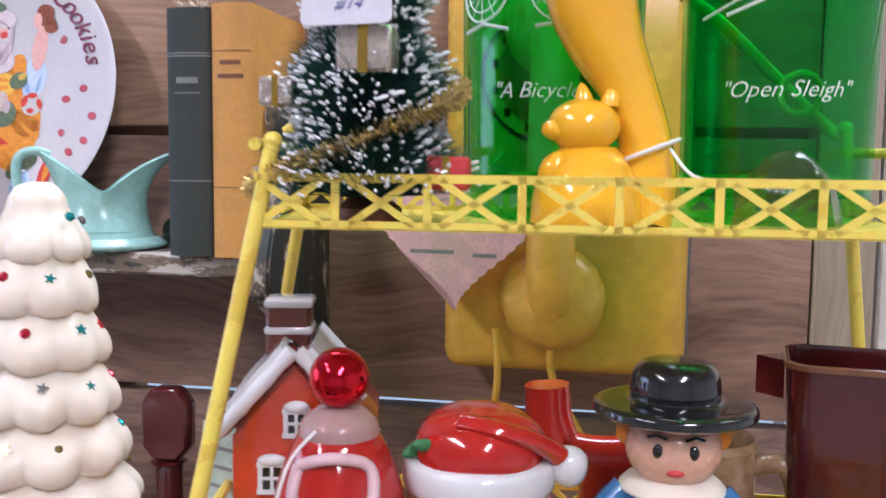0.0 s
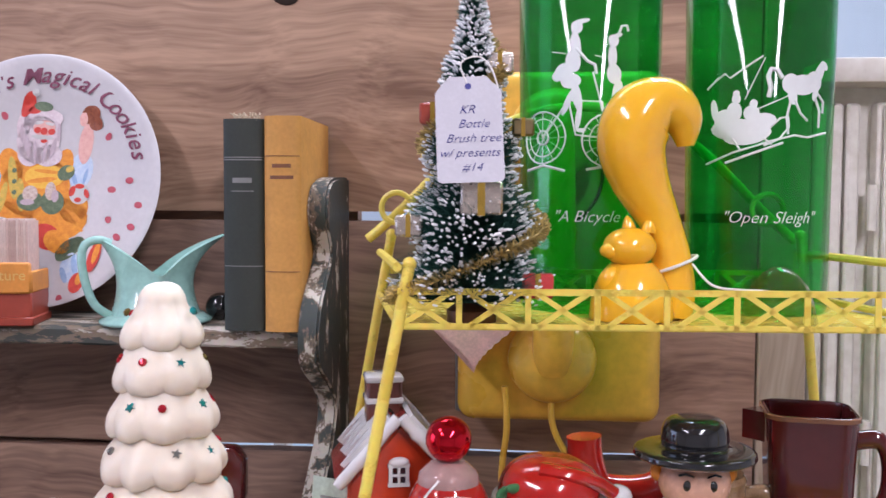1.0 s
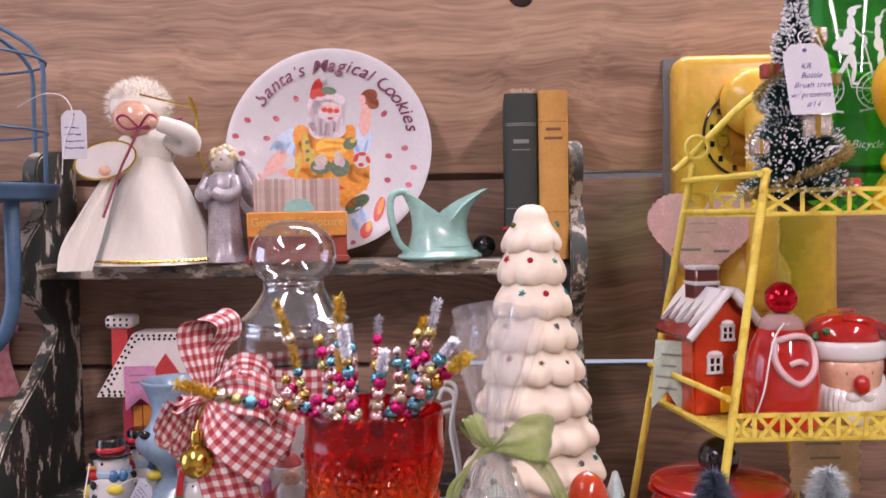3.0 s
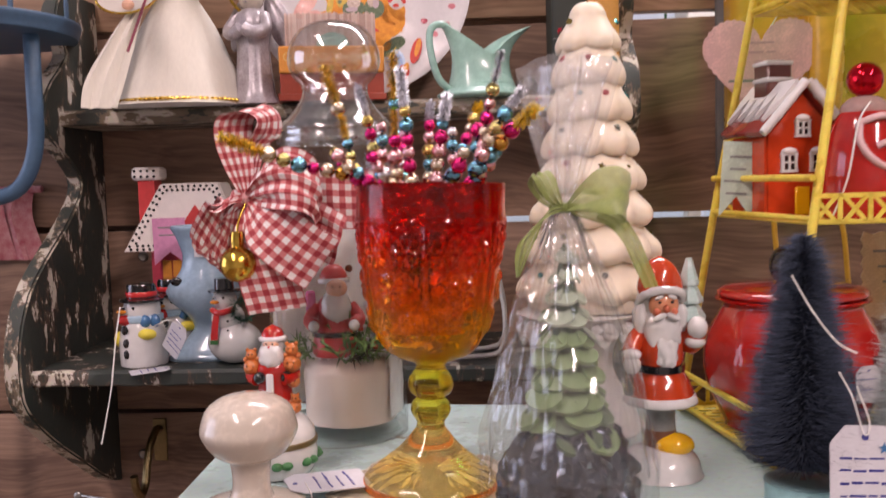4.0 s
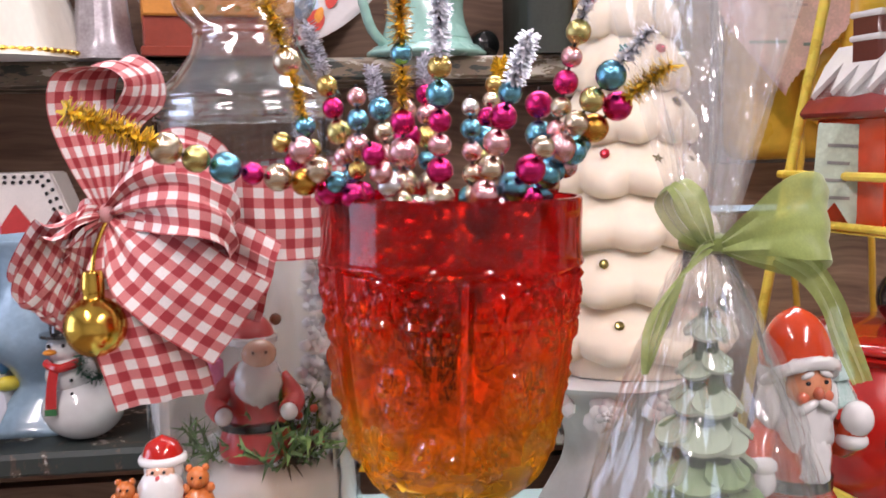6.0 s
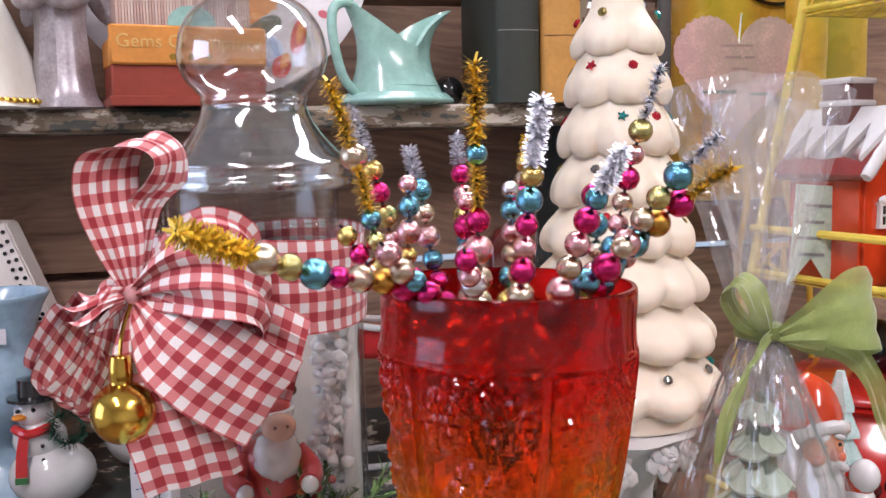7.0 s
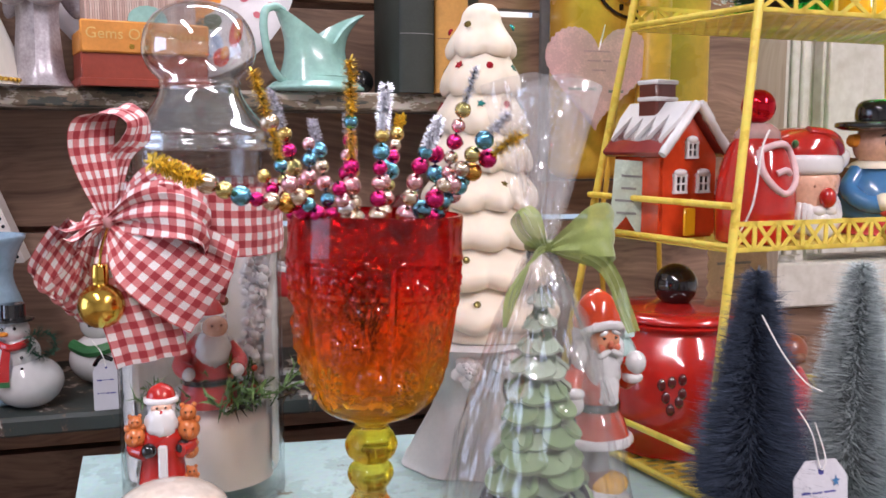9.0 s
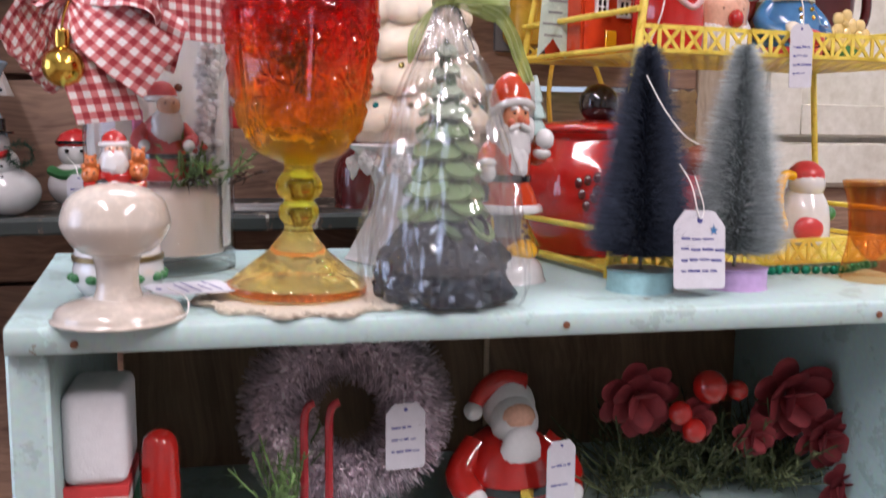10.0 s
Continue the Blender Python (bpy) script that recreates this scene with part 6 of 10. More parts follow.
# ---- little holiday trinket box ----
tb = thing("trinket_box", on_stand(-0.266, 0.514), "small porcelain holiday trinket box with holly and a red-coated figure", "trinket box")
part("box_base", mk(lathe, smooth_prof([(0.0005, 0), (0.019, 0), (0.0255, 0.006), (0.0275, 0.015), (0.0265, 0.0225)], 4), 36), M_WHITE, tb)
part("hinge_band", mk(lathe, [(0.0268, 0.0222), (0.0278, 0.0226), (0.0278, 0.0256), (0.0268, 0.026)], 36), M_BRASS, tb, "dull brass hinge band")
tlid = part("lid", mk(lathe, smooth_prof([(0.0265, 0.0258), (0.0255, 0.031), (0.0215, 0.0375), (0.014, 0.042), (0.0005, 0.0435)], 4), 36), M_WHITE, tb)
for a in (200, 245, 290, 335, 20, 80, 140):
    bm = B()
    for d in (-7, 7):
        ball(bm, 0.027 * math.cos(radians(a + d)), 0.027 * math.sin(radians(a + d)), 0.0125, 0.0042, 0.0042, 0.003, u=8, v=6)
    part("holly_leaf", bm, M_GRASS, tb)


def trinket_figure():
    """The gift bringer with small bears."""
    P = [(M_RED, mk(lathe, smooth_prof([(0.0005, 0.042), (0.013, 0.042), (0.0135, 0.047), (0.0112, 0.064), (0.0128, 0.074), (0.0085, 0.081), (0.006, 0.083)], 3), 28))]
    for s in (-1, 1):
        b = B()
        tube(b, smooth_prof([(s * 0.0105, 0, 0.077), (s * 0.015, -0.004, 0.069), (s * 0.009, -0.0115, 0.068)], 4), 0.0042, 10)
        P.append((M_RED, b))
    P.append((M_WHITE, mk(box, 0, -0.0128, 0.057, 0.005, 0.003, 0.03, 0.001)))
    P.append((M_WHITE, mk(lathe, [(0.012, 0.0415), (0.0145, 0.042), (0.0145, 0.0455), (0.0125, 0.046)], 28)))
    b = mk(ball, 0, -0.0065, 0.0828, 0.0086, 0.007, 0.0098, 22, 14)
    P.append((M_WHITE, lumpy(b, 0.0012, 500)))
    P.append((M_WHITE, mk(ball, 0, 0, 0.0895, 0.0078)))
    P.append((M_SKIN, mk(ball, 0, -0.0066, 0.0905, 0.0056, 0.004, 0.0042)))
    P.append((M_REDP, mk(ball, 0, -0.0108, 0.0895, 0.0012)))
    P.append((M_BLACK, mk(ball, -0.0022, -0.0104, 0.0918, 0.0007)))
    P.append((M_BLACK, mk(ball, 0.0022, -0.0104, 0.0918, 0.0007)))
    P.append((M_RED, mk(lathe, smooth_prof([(0.0078, 0.0935), (0.0082, 0.095), (0.006, 0.1005), (0.0005, 0.1035)], 3), 20)))
    P.append((M_WHITE, mk(lathe, smooth_prof([(0.0076, 0.0922), (0.0094, 0.093), (0.0094, 0.0952), (0.0076, 0.0962)], 3), 20)))
    b = B()
    ball(b, -0.007, -0.0125, 0.0695, 0.0042), ball(b, 0.0105, -0.0085, 0.069, 0.0042)
    P.append((M_BLACK, b))
    b, e = B(), B()
    for x, z, r in ((-0.0138, 0.0755, 0.0058), (-0.0138, 0.0838, 0.0038), (0.014, 0.0775, 0.0062), (0.014, 0.0872, 0.0045), (0.0145, 0.0655, 0.0046), (0.015, 0.0475, 0.0042), (0.015, 0.0535, 0.0031)):
        ball(b, x, -0.0055, z, r, r * 0.9, r)
        ball(b, x - r * 0.7, -0.0055, z + r * 0.9, r * 0.35, u=7, v=5), ball(b, x + r * 0.7, -0.0055, z + r * 0.9, r * 0.35, u=7, v=5)
        ball(b, x, -0.0055 - r * 0.85, z - r * 0.15, r * 0.38, u=8, v=5)
        for d in (-0.35, 0.35):
            ball(e, x + d * r, -0.0055 - r * 0.84, z + r * 0.25, 0.0006, u=5, v=4)
    P.append((pmat("ginger_brown_paint", (0.6, 0.17, 0.04), 0.3, scale=60, coat=0.4), b))
    P.append((M_BLACK, e))
    return P


bm, mats = joined(trinket_figure())
part("moulded_figure", bm, mats, tlid, "red-coated bearded figure holding ginger bears")

# ---- glass jar with a gingham bow ----
JX, JY, JR = -0.2405, 0.622, 0.0535
jar = thing("glass_jar", on_stand(JX, JY), "tall clear glass jar with a round-knobbed lid", "jar")
part("jar_body", mk(lathe, smooth_prof([(0.0005, 0.0), (0.049, 0.0), (0.053, 0.003), (JR, 0.02), (JR, 0.186), (0.0525, 0.193), (0.0455, 0.2), (0.0432, 0.204), (0.043, 0.228), (0.0415, 0.2285), (0.041, 0.204), (0.0435, 0.198), (0.0505, 0.19), (0.0512, 0.18), (0.0512, 0.02), (0.049, 0.009), (0.0005, 0.008)], 3), 64), M_JARGLASS, jar)
part("neck_ring", mk(lathe, smooth_prof([(0.0432, 0.2075), (0.045, 0.208), (0.0455, 0.2105), (0.045, 0.213), (0.0432, 0.2135)], 3), 64, cap=False), M_JARGLASS, jar)
lid = part("lid", mk(lathe, smooth_prof([(0.0455, 0.2288), (0.047, 0.2298), (0.0472, 0.2335), (0.0455, 0.2355), (0.0452, 0.2385), (0.046, 0.2405), (0.0445, 0.243), (0.0365, 0.2505), (0.03, 0.2585), (0.0262, 0.2655), (0.0252, 0.2695),
                                        (0.0232, 0.2695), (0.024, 0.265), (0.028, 0.2575), (0.0345, 0.2485), (0.042, 0.2415), (0.043, 0.237), (0.043, 0.2292)], 3), 64, cap=False), M_LIDGLASS, jar, m=pose(0.004, 0, 0))
part("lid_knob", mk(lathe, smooth_prof([(0.0252, 0.2695), (0.026, 0.2715), (0.0255, 0.2735), (0.028, 0.2765), (0.0325, 0.2815), (0.0355, 0.2885), (0.036, 0.2955), (0.0335, 0.306), (0.026, 0.3165), (0.0135, 0.3225), (0.0005, 0.324)], 4), 48, cap=False), M_LIDGLASS, lid)

candle = tagged(part("pillar_candle", mk(lathe, smooth_prof([(0.0005, 0.0), (0.044, 0.0), (0.0465, 0.003), (0.0475, 0.034), (0.0455, 0.043), (0.034, 0.0505), (0.0005, 0.0545)], 3), 48, wob=lambda a, k: 1 + 0.05 * noise.noise((3 * math.cos(a), 3 * math.sin(a), k * 0.3))),
                     pmat("blush_candle_wax", (0.8, 0.68, 0.6), 0.5, scale=40, mix=0.3, sss=0.3), m=on_stand(JX + 0.009, JY - 0.009, MINT + 0.0135) @ Matrix.Diagonal((0.74, 0.74, 1, 1))), "blush white snow-dusted candle inside the jar", "candle")
bm = B()
rnd = random.Random(14)
for _ in range(1500):
    a, rr_ = rnd.uniform(0, 2 * math.pi), 0.034 * math.sqrt(rnd.random())
    ball(bm, rr_ * math.cos(a), rr_ * math.sin(a), 0.0585 - 6.0 * max(0.0, rr_ - 0.02) ** 2 * 2 + rnd.random() * 0.003, rnd.uniform(0.0006, 0.0014), u=6, v=4)
tagged(part("artificial_snow", bm, M_SNOW, m=on_stand(JX + 0.009, JY - 0.009, MINT + 0.009)), "loose white artificial snow on the candle", "snow", kind="stuff")


def sprig(bm, base, count, length, seed, spread=0.9, width=0.001):
    rnd = random.Random(seed)
    for _ in range(count):
        d = Vector((rnd.gauss(0, spread), rnd.gauss(0, spread), rnd.uniform(0.5, 1.3))).normalized()
        p = Vector(base) + Vector((rnd.gauss(0, 0.006), rnd.gauss(0, 0.006), 0))
        q = p + d * length * rnd.uniform(0.6, 1.1)
        tube(bm, [p, q], 0.0006, 4)
        for j in range(12):
            c = p.lerp(q, 0.2 + 0.8 * j / 12)
            e = (d * 0.6 + Vector((rnd.gauss(0, 1), rnd.gauss(0, 1), rnd.gauss(0, 1))).normalized()).normalized() * 0.0095
            s_ = e.cross(d).normalized() * width
            bm.faces.new([bm.verts.new(c - s_), bm.verts.new(c + s_), bm.verts.new(c + e)])


M_SPRIG = pmat("muted_pine_green", (0.16, 0.28, 0.09), 0.7, island=0.5)
M_CANDYRED = pmat("berry_red_paint", (0.5, 0.06, 0.03), 0.3)
M_SPRIG2 = pmat("dark_brown_needle", (0.06, 0.035, 0.02), 0.7, island=0.5)
bm = B()
sprig(bm, (0.014, -0.033, 0.064), 22, 0.04, 3, 0.7, 0.0012)
sprig(bm, (0.026, -0.024, 0.064), 18, 0.036, 4, 0.8, 0.0012)
sprig(bm, (-0.028, -0.02, 0.064), 8, 0.022, 5)
tagged(part("pine_sprigs", bm, M_SPRIG, m=on_stand(JX + 0.004, JY - 0.002, MINT - 0.001)), "green artificial pine sprigs inside the jar", "greenery", kind="stuff")
bm = B()
sprig(bm, (0.014, -0.03, 0.064), 12, 0.02, 8, 1.2)
sprig(bm, (0.03, -0.008, 0.064), 8, 0.024, 9)
for k in range(9):
    a_ = k * 0.7
    tagged(part("berry", mk(ball, 0.018 + 0.012 * math.cos(a_), -0.03 + 0.008 * math.sin(a_), 0.074 + 0.0022 * k, 0.0021), M_CANDYRED, m=on_stand(JX + 0.004, JY - 0.002, MINT - 0.001)), "tiny red berry among the sprigs in the jar", "berry", "berries in the jar")
tagged(part("brown_sprigs", bm, M_SPRIG2, m=on_stand(JX + 0.004, JY - 0.002, MINT - 0.001)), "dark brown dried sprigs inside the jar", "greenery", kind="stuff")
bm = B()
frn = random.Random(6)
for k in range(300):
    r_ = frn.uniform(0.0014, 0.0036)
    ball(bm, 0.031 + frn.gauss(0, 0.0035), -0.006 + frn.gauss(0, 0.006), 0.066 + 0.1 * k / 300 + frn.gauss(0, 0.003), r_, r_, r_ * 0.9, u=9, v=6)
lumpy(bm, 0.0012, 520, 2.0)
tagged(part("foam_column", bm, M_SNOW, m=on_stand(JX + 0.004, JY - 0.002, MINT - 0.001)), "ragged white foam column inside the jar", "lining", kind="stuff")


# white foam lining with a ragged edge against the back of the jar
bm = B()
n = 60
cols = []
for k in range(n + 1):
    a = radians(-30 + 240 * k / n)
    edge = min(1.0, min(k, n - k) / 9)
    top = 0.062 + (0.108 + 0.006 * noise.noise((k * 0.9, 1, 0))) * edge ** 0.5 + 0.004 * (k % 2)
    col = []
    for j in range(15):
        z = 0.008 + (top - 0.008) * j / 14
        r = 0.0455 + 0.0022 * noise.noise((k * 0.6, j * 0.7, 3)) + 0.0018 * noise.noise((k * 1.7, j * 1.9, 8))
        col.append((bm.verts.new((r * math.cos(a), r * math.sin(a), z)), bm.verts.new(((r + 0.004) * math.cos(a), (r + 0.004) * math.sin(a), z))))
    cols.append(col)
for c0, c1 in zip(cols, cols[1:]):
    for j in range(14):
        bm.faces.new((c0[j][0], c0[j + 1][0], c1[j + 1][0], c1[j][0]))
        bm.faces.new((c0[j][1], c1[j][1], c1[j + 1][1], c0[j + 1][1]))
    bm.faces.new((c0[14][0], c0[14][1], c1[14][1], c1[14][0]))
tagged(part("foam_lining", bm, pmat("white_snow_foam", (0.92, 0.89, 0.86), 0.9, scale=160, mix=0.15, bump=0.6, sss=0.5), m=on_stand(JX, JY, MINT + 0.009)), "rough white foam lining inside the back of the jar", "lining")


def jar_figure():
    P = [(M_REDP, mk(lathe, smooth_prof([(0.0005, 0), (0.019, 0), (0.0205, 0.012), (0.015, 0.03), (0.0165, 0.045), (0.01, 0.054)], 3), 28)),
         (M_WHITE, lumpy(mk(ball, 0.002, -0.0105, 0.046, 0.0135, 0.0105, 0.015, 24, 16), 0.002, 300)), (M_SKIN, mk(ball, 0.003, -0.0145, 0.0625, 0.0098, 0.0075, 0.0082)),
         (M_REDP, mk(lathe, smooth_prof([(0.0125, 0.068), (0.012, 0.074), (0.007, 0.081), (0.0005, 0.0835)], 3), 20)), (M_WHITE, mk(lathe, [(0.012, 0.0655), (0.0145, 0.0665), (0.0145, 0.07), (0.012, 0.071)], 20)),
         (M_BLACK, mk(lathe, [(0.0195, 0.018), (0.021, 0.0185), (0.021, 0.0225), (0.019, 0.023)], 28))]
    b = B()
    ball(b, 0.0065, -0.0215, 0.0645, 0.001), ball(b, -0.0005, -0.0215, 0.0645, 0.001), ball(b, 0.014, 0.004, 0.078, 0.0035)
    P.append((M_BROWN, b))
    for s in (-1, 1):
        b = B()
        tube(b, smooth_prof([(s * 0.014, -0.002, 0.045), (s * 0.022, -0.008, 0.034), (s * 0.018, -0.018, 0.03)], 4), 0.0062, 10)
        P.append((M_REDP, b))
        P.append((M_WHITE, mk(ball, s * 0.018, -0.0195, 0.0295, 0.0052)))
    P.append((M_HOTPINK, mk(box, -0.021, -0.004, 0.047, 0.009, 0.004, 0.026, 0.002)))
    return P


figure("jar_figurine", jar_figure(), on_stand(JX + 0.003, JY - 0.03, MINT + 0.0672, 8) @ Matrix.Diagonal((0.84, 0.84, 0.84, 1)), "small red-coated holiday figurine with a white beard inside the jar", "figurine")

# the ribbon: band round the jar, loops and tails at a knot
KN = Vector((-0.292, 0.5585, 1.489))
bow = thing("ribbon_bow", pose(*KN), "red and white gingham ribbon bow tied round the jar", "bow")
bm = B()
pts, wd = [], []
for k in range(25):
    a = math.pi * 1.25 + 2 * math.pi * k / 24
    pts.append((JX + (JR + 0.0018) * math.cos(a) - KN.x, JY + (JR + 0.0018) * math.sin(a) - KN.y, 1.487 + 0.002 * math.sin(2 * a) - KN.z))
    wd.append((0, 0, 1))
cloth_strip(bm, pts, wd, [0.043] * 25, ripple=0.0004)
part("band", bm, M_GINGHAM, bow)


def loop(pts, dirs, widths, name="loop", ripple=0.0012, seed=0):
    bm_ = B()
    cloth_strip(bm_, pts, dirs, widths, uv_w=0.043, ripple=ripple, seed=seed)
    part(name, bm_, M_GINGHAM, bow)


# upright loop
loop([(0, -0.001, 0), (-0.003, -0.004, 0.02), (-0.007, -0.004, 0.042), (-0.004, -0.004, 0.058), (0.008, -0.002, 0.064), (0.018, 0.0, 0.058), (0.016, 0.002, 0.046), (0.006, 0.003, 0.034), (0.002, 0.001, 0.004)],
     [(1, 0.3, 0), (1, 0.3, 0.1), (1, 0.5, 0.1), (0.9, 0.8, 0.1), (0.6, 1, 0.3), (0.5, 1, 0.2), (0.7, 0.8, 0), (1, 0.5, 0), (1, 0.3, 0)], [0.007, 0.02, 0.027, 0.03, 0.03, 0.028, 0.025, 0.016, 0.007])
# loops falling to one side
for j, (dx, dy, dz) in enumerate(((0, 0, 0), (0.004, -0.008, -0.006), (0.007, 0.008, 0.004), (0.011, -0.002, -0.013))):
    loop([(0, 0, 0), (-0.012 + dx * 0.4, 0.0 + dy, 0.002 + dz * 0.4), (-0.025 + dx, 0.004 + dy, -0.012 + dz), (-0.035 + dx, 0.008 + dy, -0.03 + dz), (-0.037 + dx, 0.012 + dy, -0.038 + dz), (-0.032 + dx, 0.014 + dy, -0.04 + dz), (-0.021 + dx, 0.012 + dy, -0.026 + dz), (-0.013, 0.006 + dy * 0.5, -0.008 + dz * 0.5), (0, 0.001, 0)],
         [(0.2, 0.9, 0.6), (0.5, 0.8, 0.9), (0.5, 0.7, -0.9), (0.6, 0.6, -0.9), (0.6, 0.7, -0.8), (0.6, 0.7, -0.8), (0.5, 0.7, -0.9), (0.4, 0.8, 0.6), (0.2, 0.9, 0.6)], [0.006, 0.018, 0.027, 0.03, 0.03, 0.03, 0.026, 0.015, 0.006], seed=j)
# loop over the front
loop([(0, -0.002, 0), (0.014, -0.012, 0.006), (0.032, -0.02, 0.008), (0.048, -0.02, 0.004), (0.055, -0.012, -0.004), (0.048, -0.006, -0.012), (0.03, -0.004, -0.01), (0.012, -0.002, -0.004), (0, 0, 0)],
     [(0, -0.3, 1), (-0.1, -0.3, 1), (0, 0.25, 1), (0, 0.35, 1), (0.1, 0.4, 1), (0, 0.3, 1), (0, 0.2, 1), (0, 0, 1), (0, 0, 1)], [0.008, 0.026, 0.034, 0.033, 0.032, 0.03, 0.026, 0.018, 0.008], ripple=0.002, seed=2)
loop([(0.001, 0.001, 0), (0.016, -0.006, 0.017), (0.03, -0.014, 0.026), (0.044, -0.012, 0.022), (0.05, -0.006, 0.01), (0.036, -0.004, 0.004), (0.016, 0.0, 0.002), (0.001, 0.001, 0)],
     [(0, 0.4, 1), (-0.3, 0.5, 1), (-0.2, 0.6, 1), (0.2, 0.6, 1), (0.2, 0.5, 1), (0, 0.4, 1), (0, 0.3, 1), (0, 0.3, 1)], [0.008, 0.018, 0.022, 0.022, 0.022, 0.02, 0.014, 0.008], ripple=0.0015, seed=4)
# tails
loop([(0, -0.002, -0.002), (0.014, -0.013, -0.016), (0.03, -0.018, -0.029), (0.044, -0.017, -0.04), (0.056, -0.015, -0.048)],
     [(0.5, 0.05, 0.8), (0.7, 0.05, 0.75), (0.7, 0.0, 0.7), (0.65, 0.0, 0.75), (0.6, 0, 0.8)], [0.01, 0.036, 0.043, 0.043, 0.043], "tail", 0.0012, 1)
loop([(0.002, -0.001, -0.002), (0.006, -0.008, -0.022), (0.012, -0.012, -0.044), (0.018, -0.012, -0.064), (0.022, -0.01, -0.081)],
     [(1, 0.2, 0.3), (1, 0.25, 0.2), (1, 0.25, 0.15), (1, 0.25, 0.1), (1, 0.25, 0.1)], [0.01, 0.03, 0.04, 0.042, 0.042], "tail", 0.0015, 6)
loop([(0.006, -0.001, -0.001), (0.03, -0.004, -0.012), (0.052, -0.006, -0.024), (0.068, -0.008, -0.032)], [(0.3, 0.1, 1)] * 4, [0.012, 0.032, 0.038, 0.036], "tail", 0.002, 8)
bm = B()
ball(bm, 0, -0.002, 0, 0.0034, 0.004, 0.0046)
part("knot", bm, pmat("pale_ribbon_knot", (0.6, 0.3, 0.3), 0.7, scale=300, mix=0.6, bump=0.4), bow)

bell = thing("bell", pose(-0.2968, 0.5455, 1.4425), "shiny gold jingle bell hanging from the bow", "bell")
bm = B()
lathe(bm, smooth_prof([(0.0005, -0.0132), (0.006, -0.0118), (0.011, -0.0072), (0.0131, 0.0), (0.011, 0.0072), (0.006, 0.0115), (0.0045, 0.0125), (0.0048, 0.0165), (0.0042, 0.0225), (0.0034, 0.0235), (0.0005, 0.0238)], 4), 32)
part("shell", bm, M_GOLD, bell)
bm = B()
tube(bm, smooth_prof([(0, 0, 0.023), (0.001, 0.003, 0.032), (0.004, 0.009, 0.042), (0.006, 0.012, 0.046)], 4), 0.0009, 6)
part("cord", bm, M_GOLD, bell)
for a in (-0.6, 0.5):
    part("slot_hole", mk(ball, 0, 0, 0, 0.0016, 0.0016, 0.0016), M_BLACK, bell, m=pose(0.0075 * math.sin(a), -0.0098 * math.cos(a), -0.0045))


# ---- cream ceramic tree on a white rose pedestal ----
TX, TY = -0.038, 0.640
ped = thing("pedestal_vase", on_stand(TX - 0.012, TY - 0.012), "white bisque pedestal vase with moulded roses", "vase")
part("body", mk(lathe, smooth_prof([(0.0005, 0), (0.046, 0), (0.047, 0.004), (0.040, 0.018), (0.0275, 0.042), (0.0255, 0.058), (0.032, 0.074), (0.042, 0.087), (0.046, 0.0925), (0.0005, 0.0938)], 4), 48, wob=lambda a, k: 1 + 0.03 * math.cos(8 * a)), M_MATTW, ped)
for k in range(9):
    a = 2 * math.pi * k / 9 + 0.2
    bm = B()
    for layer in range(4):
        for j in range(5):
            b_ = 2 * math.pi * j / 5 + layer * 0.6
            rr_ = 0.0115 * (1 - layer * 0.25)
            ball(bm, rr_ * 0.55 * math.cos(b_), rr_ * 0.55 * math.sin(b_), 0.002 + layer * 0.0022, rr_ * 0.62, rr_ * 0.5, 0.0028, u=8, v=5, m=Matrix.Rotation(b_, 4, "Z"))
    part("rose", bm, M_MATTW, ped, m=pose(0.0385 * math.cos(a), 0.0385 * math.sin(a), 0.076 + 0.005 * (k % 2), 0, 0, 0) @ Matrix.Rotation(a, 4, "Z") @ Matrix.Rotation(radians(72), 4, "Y"))

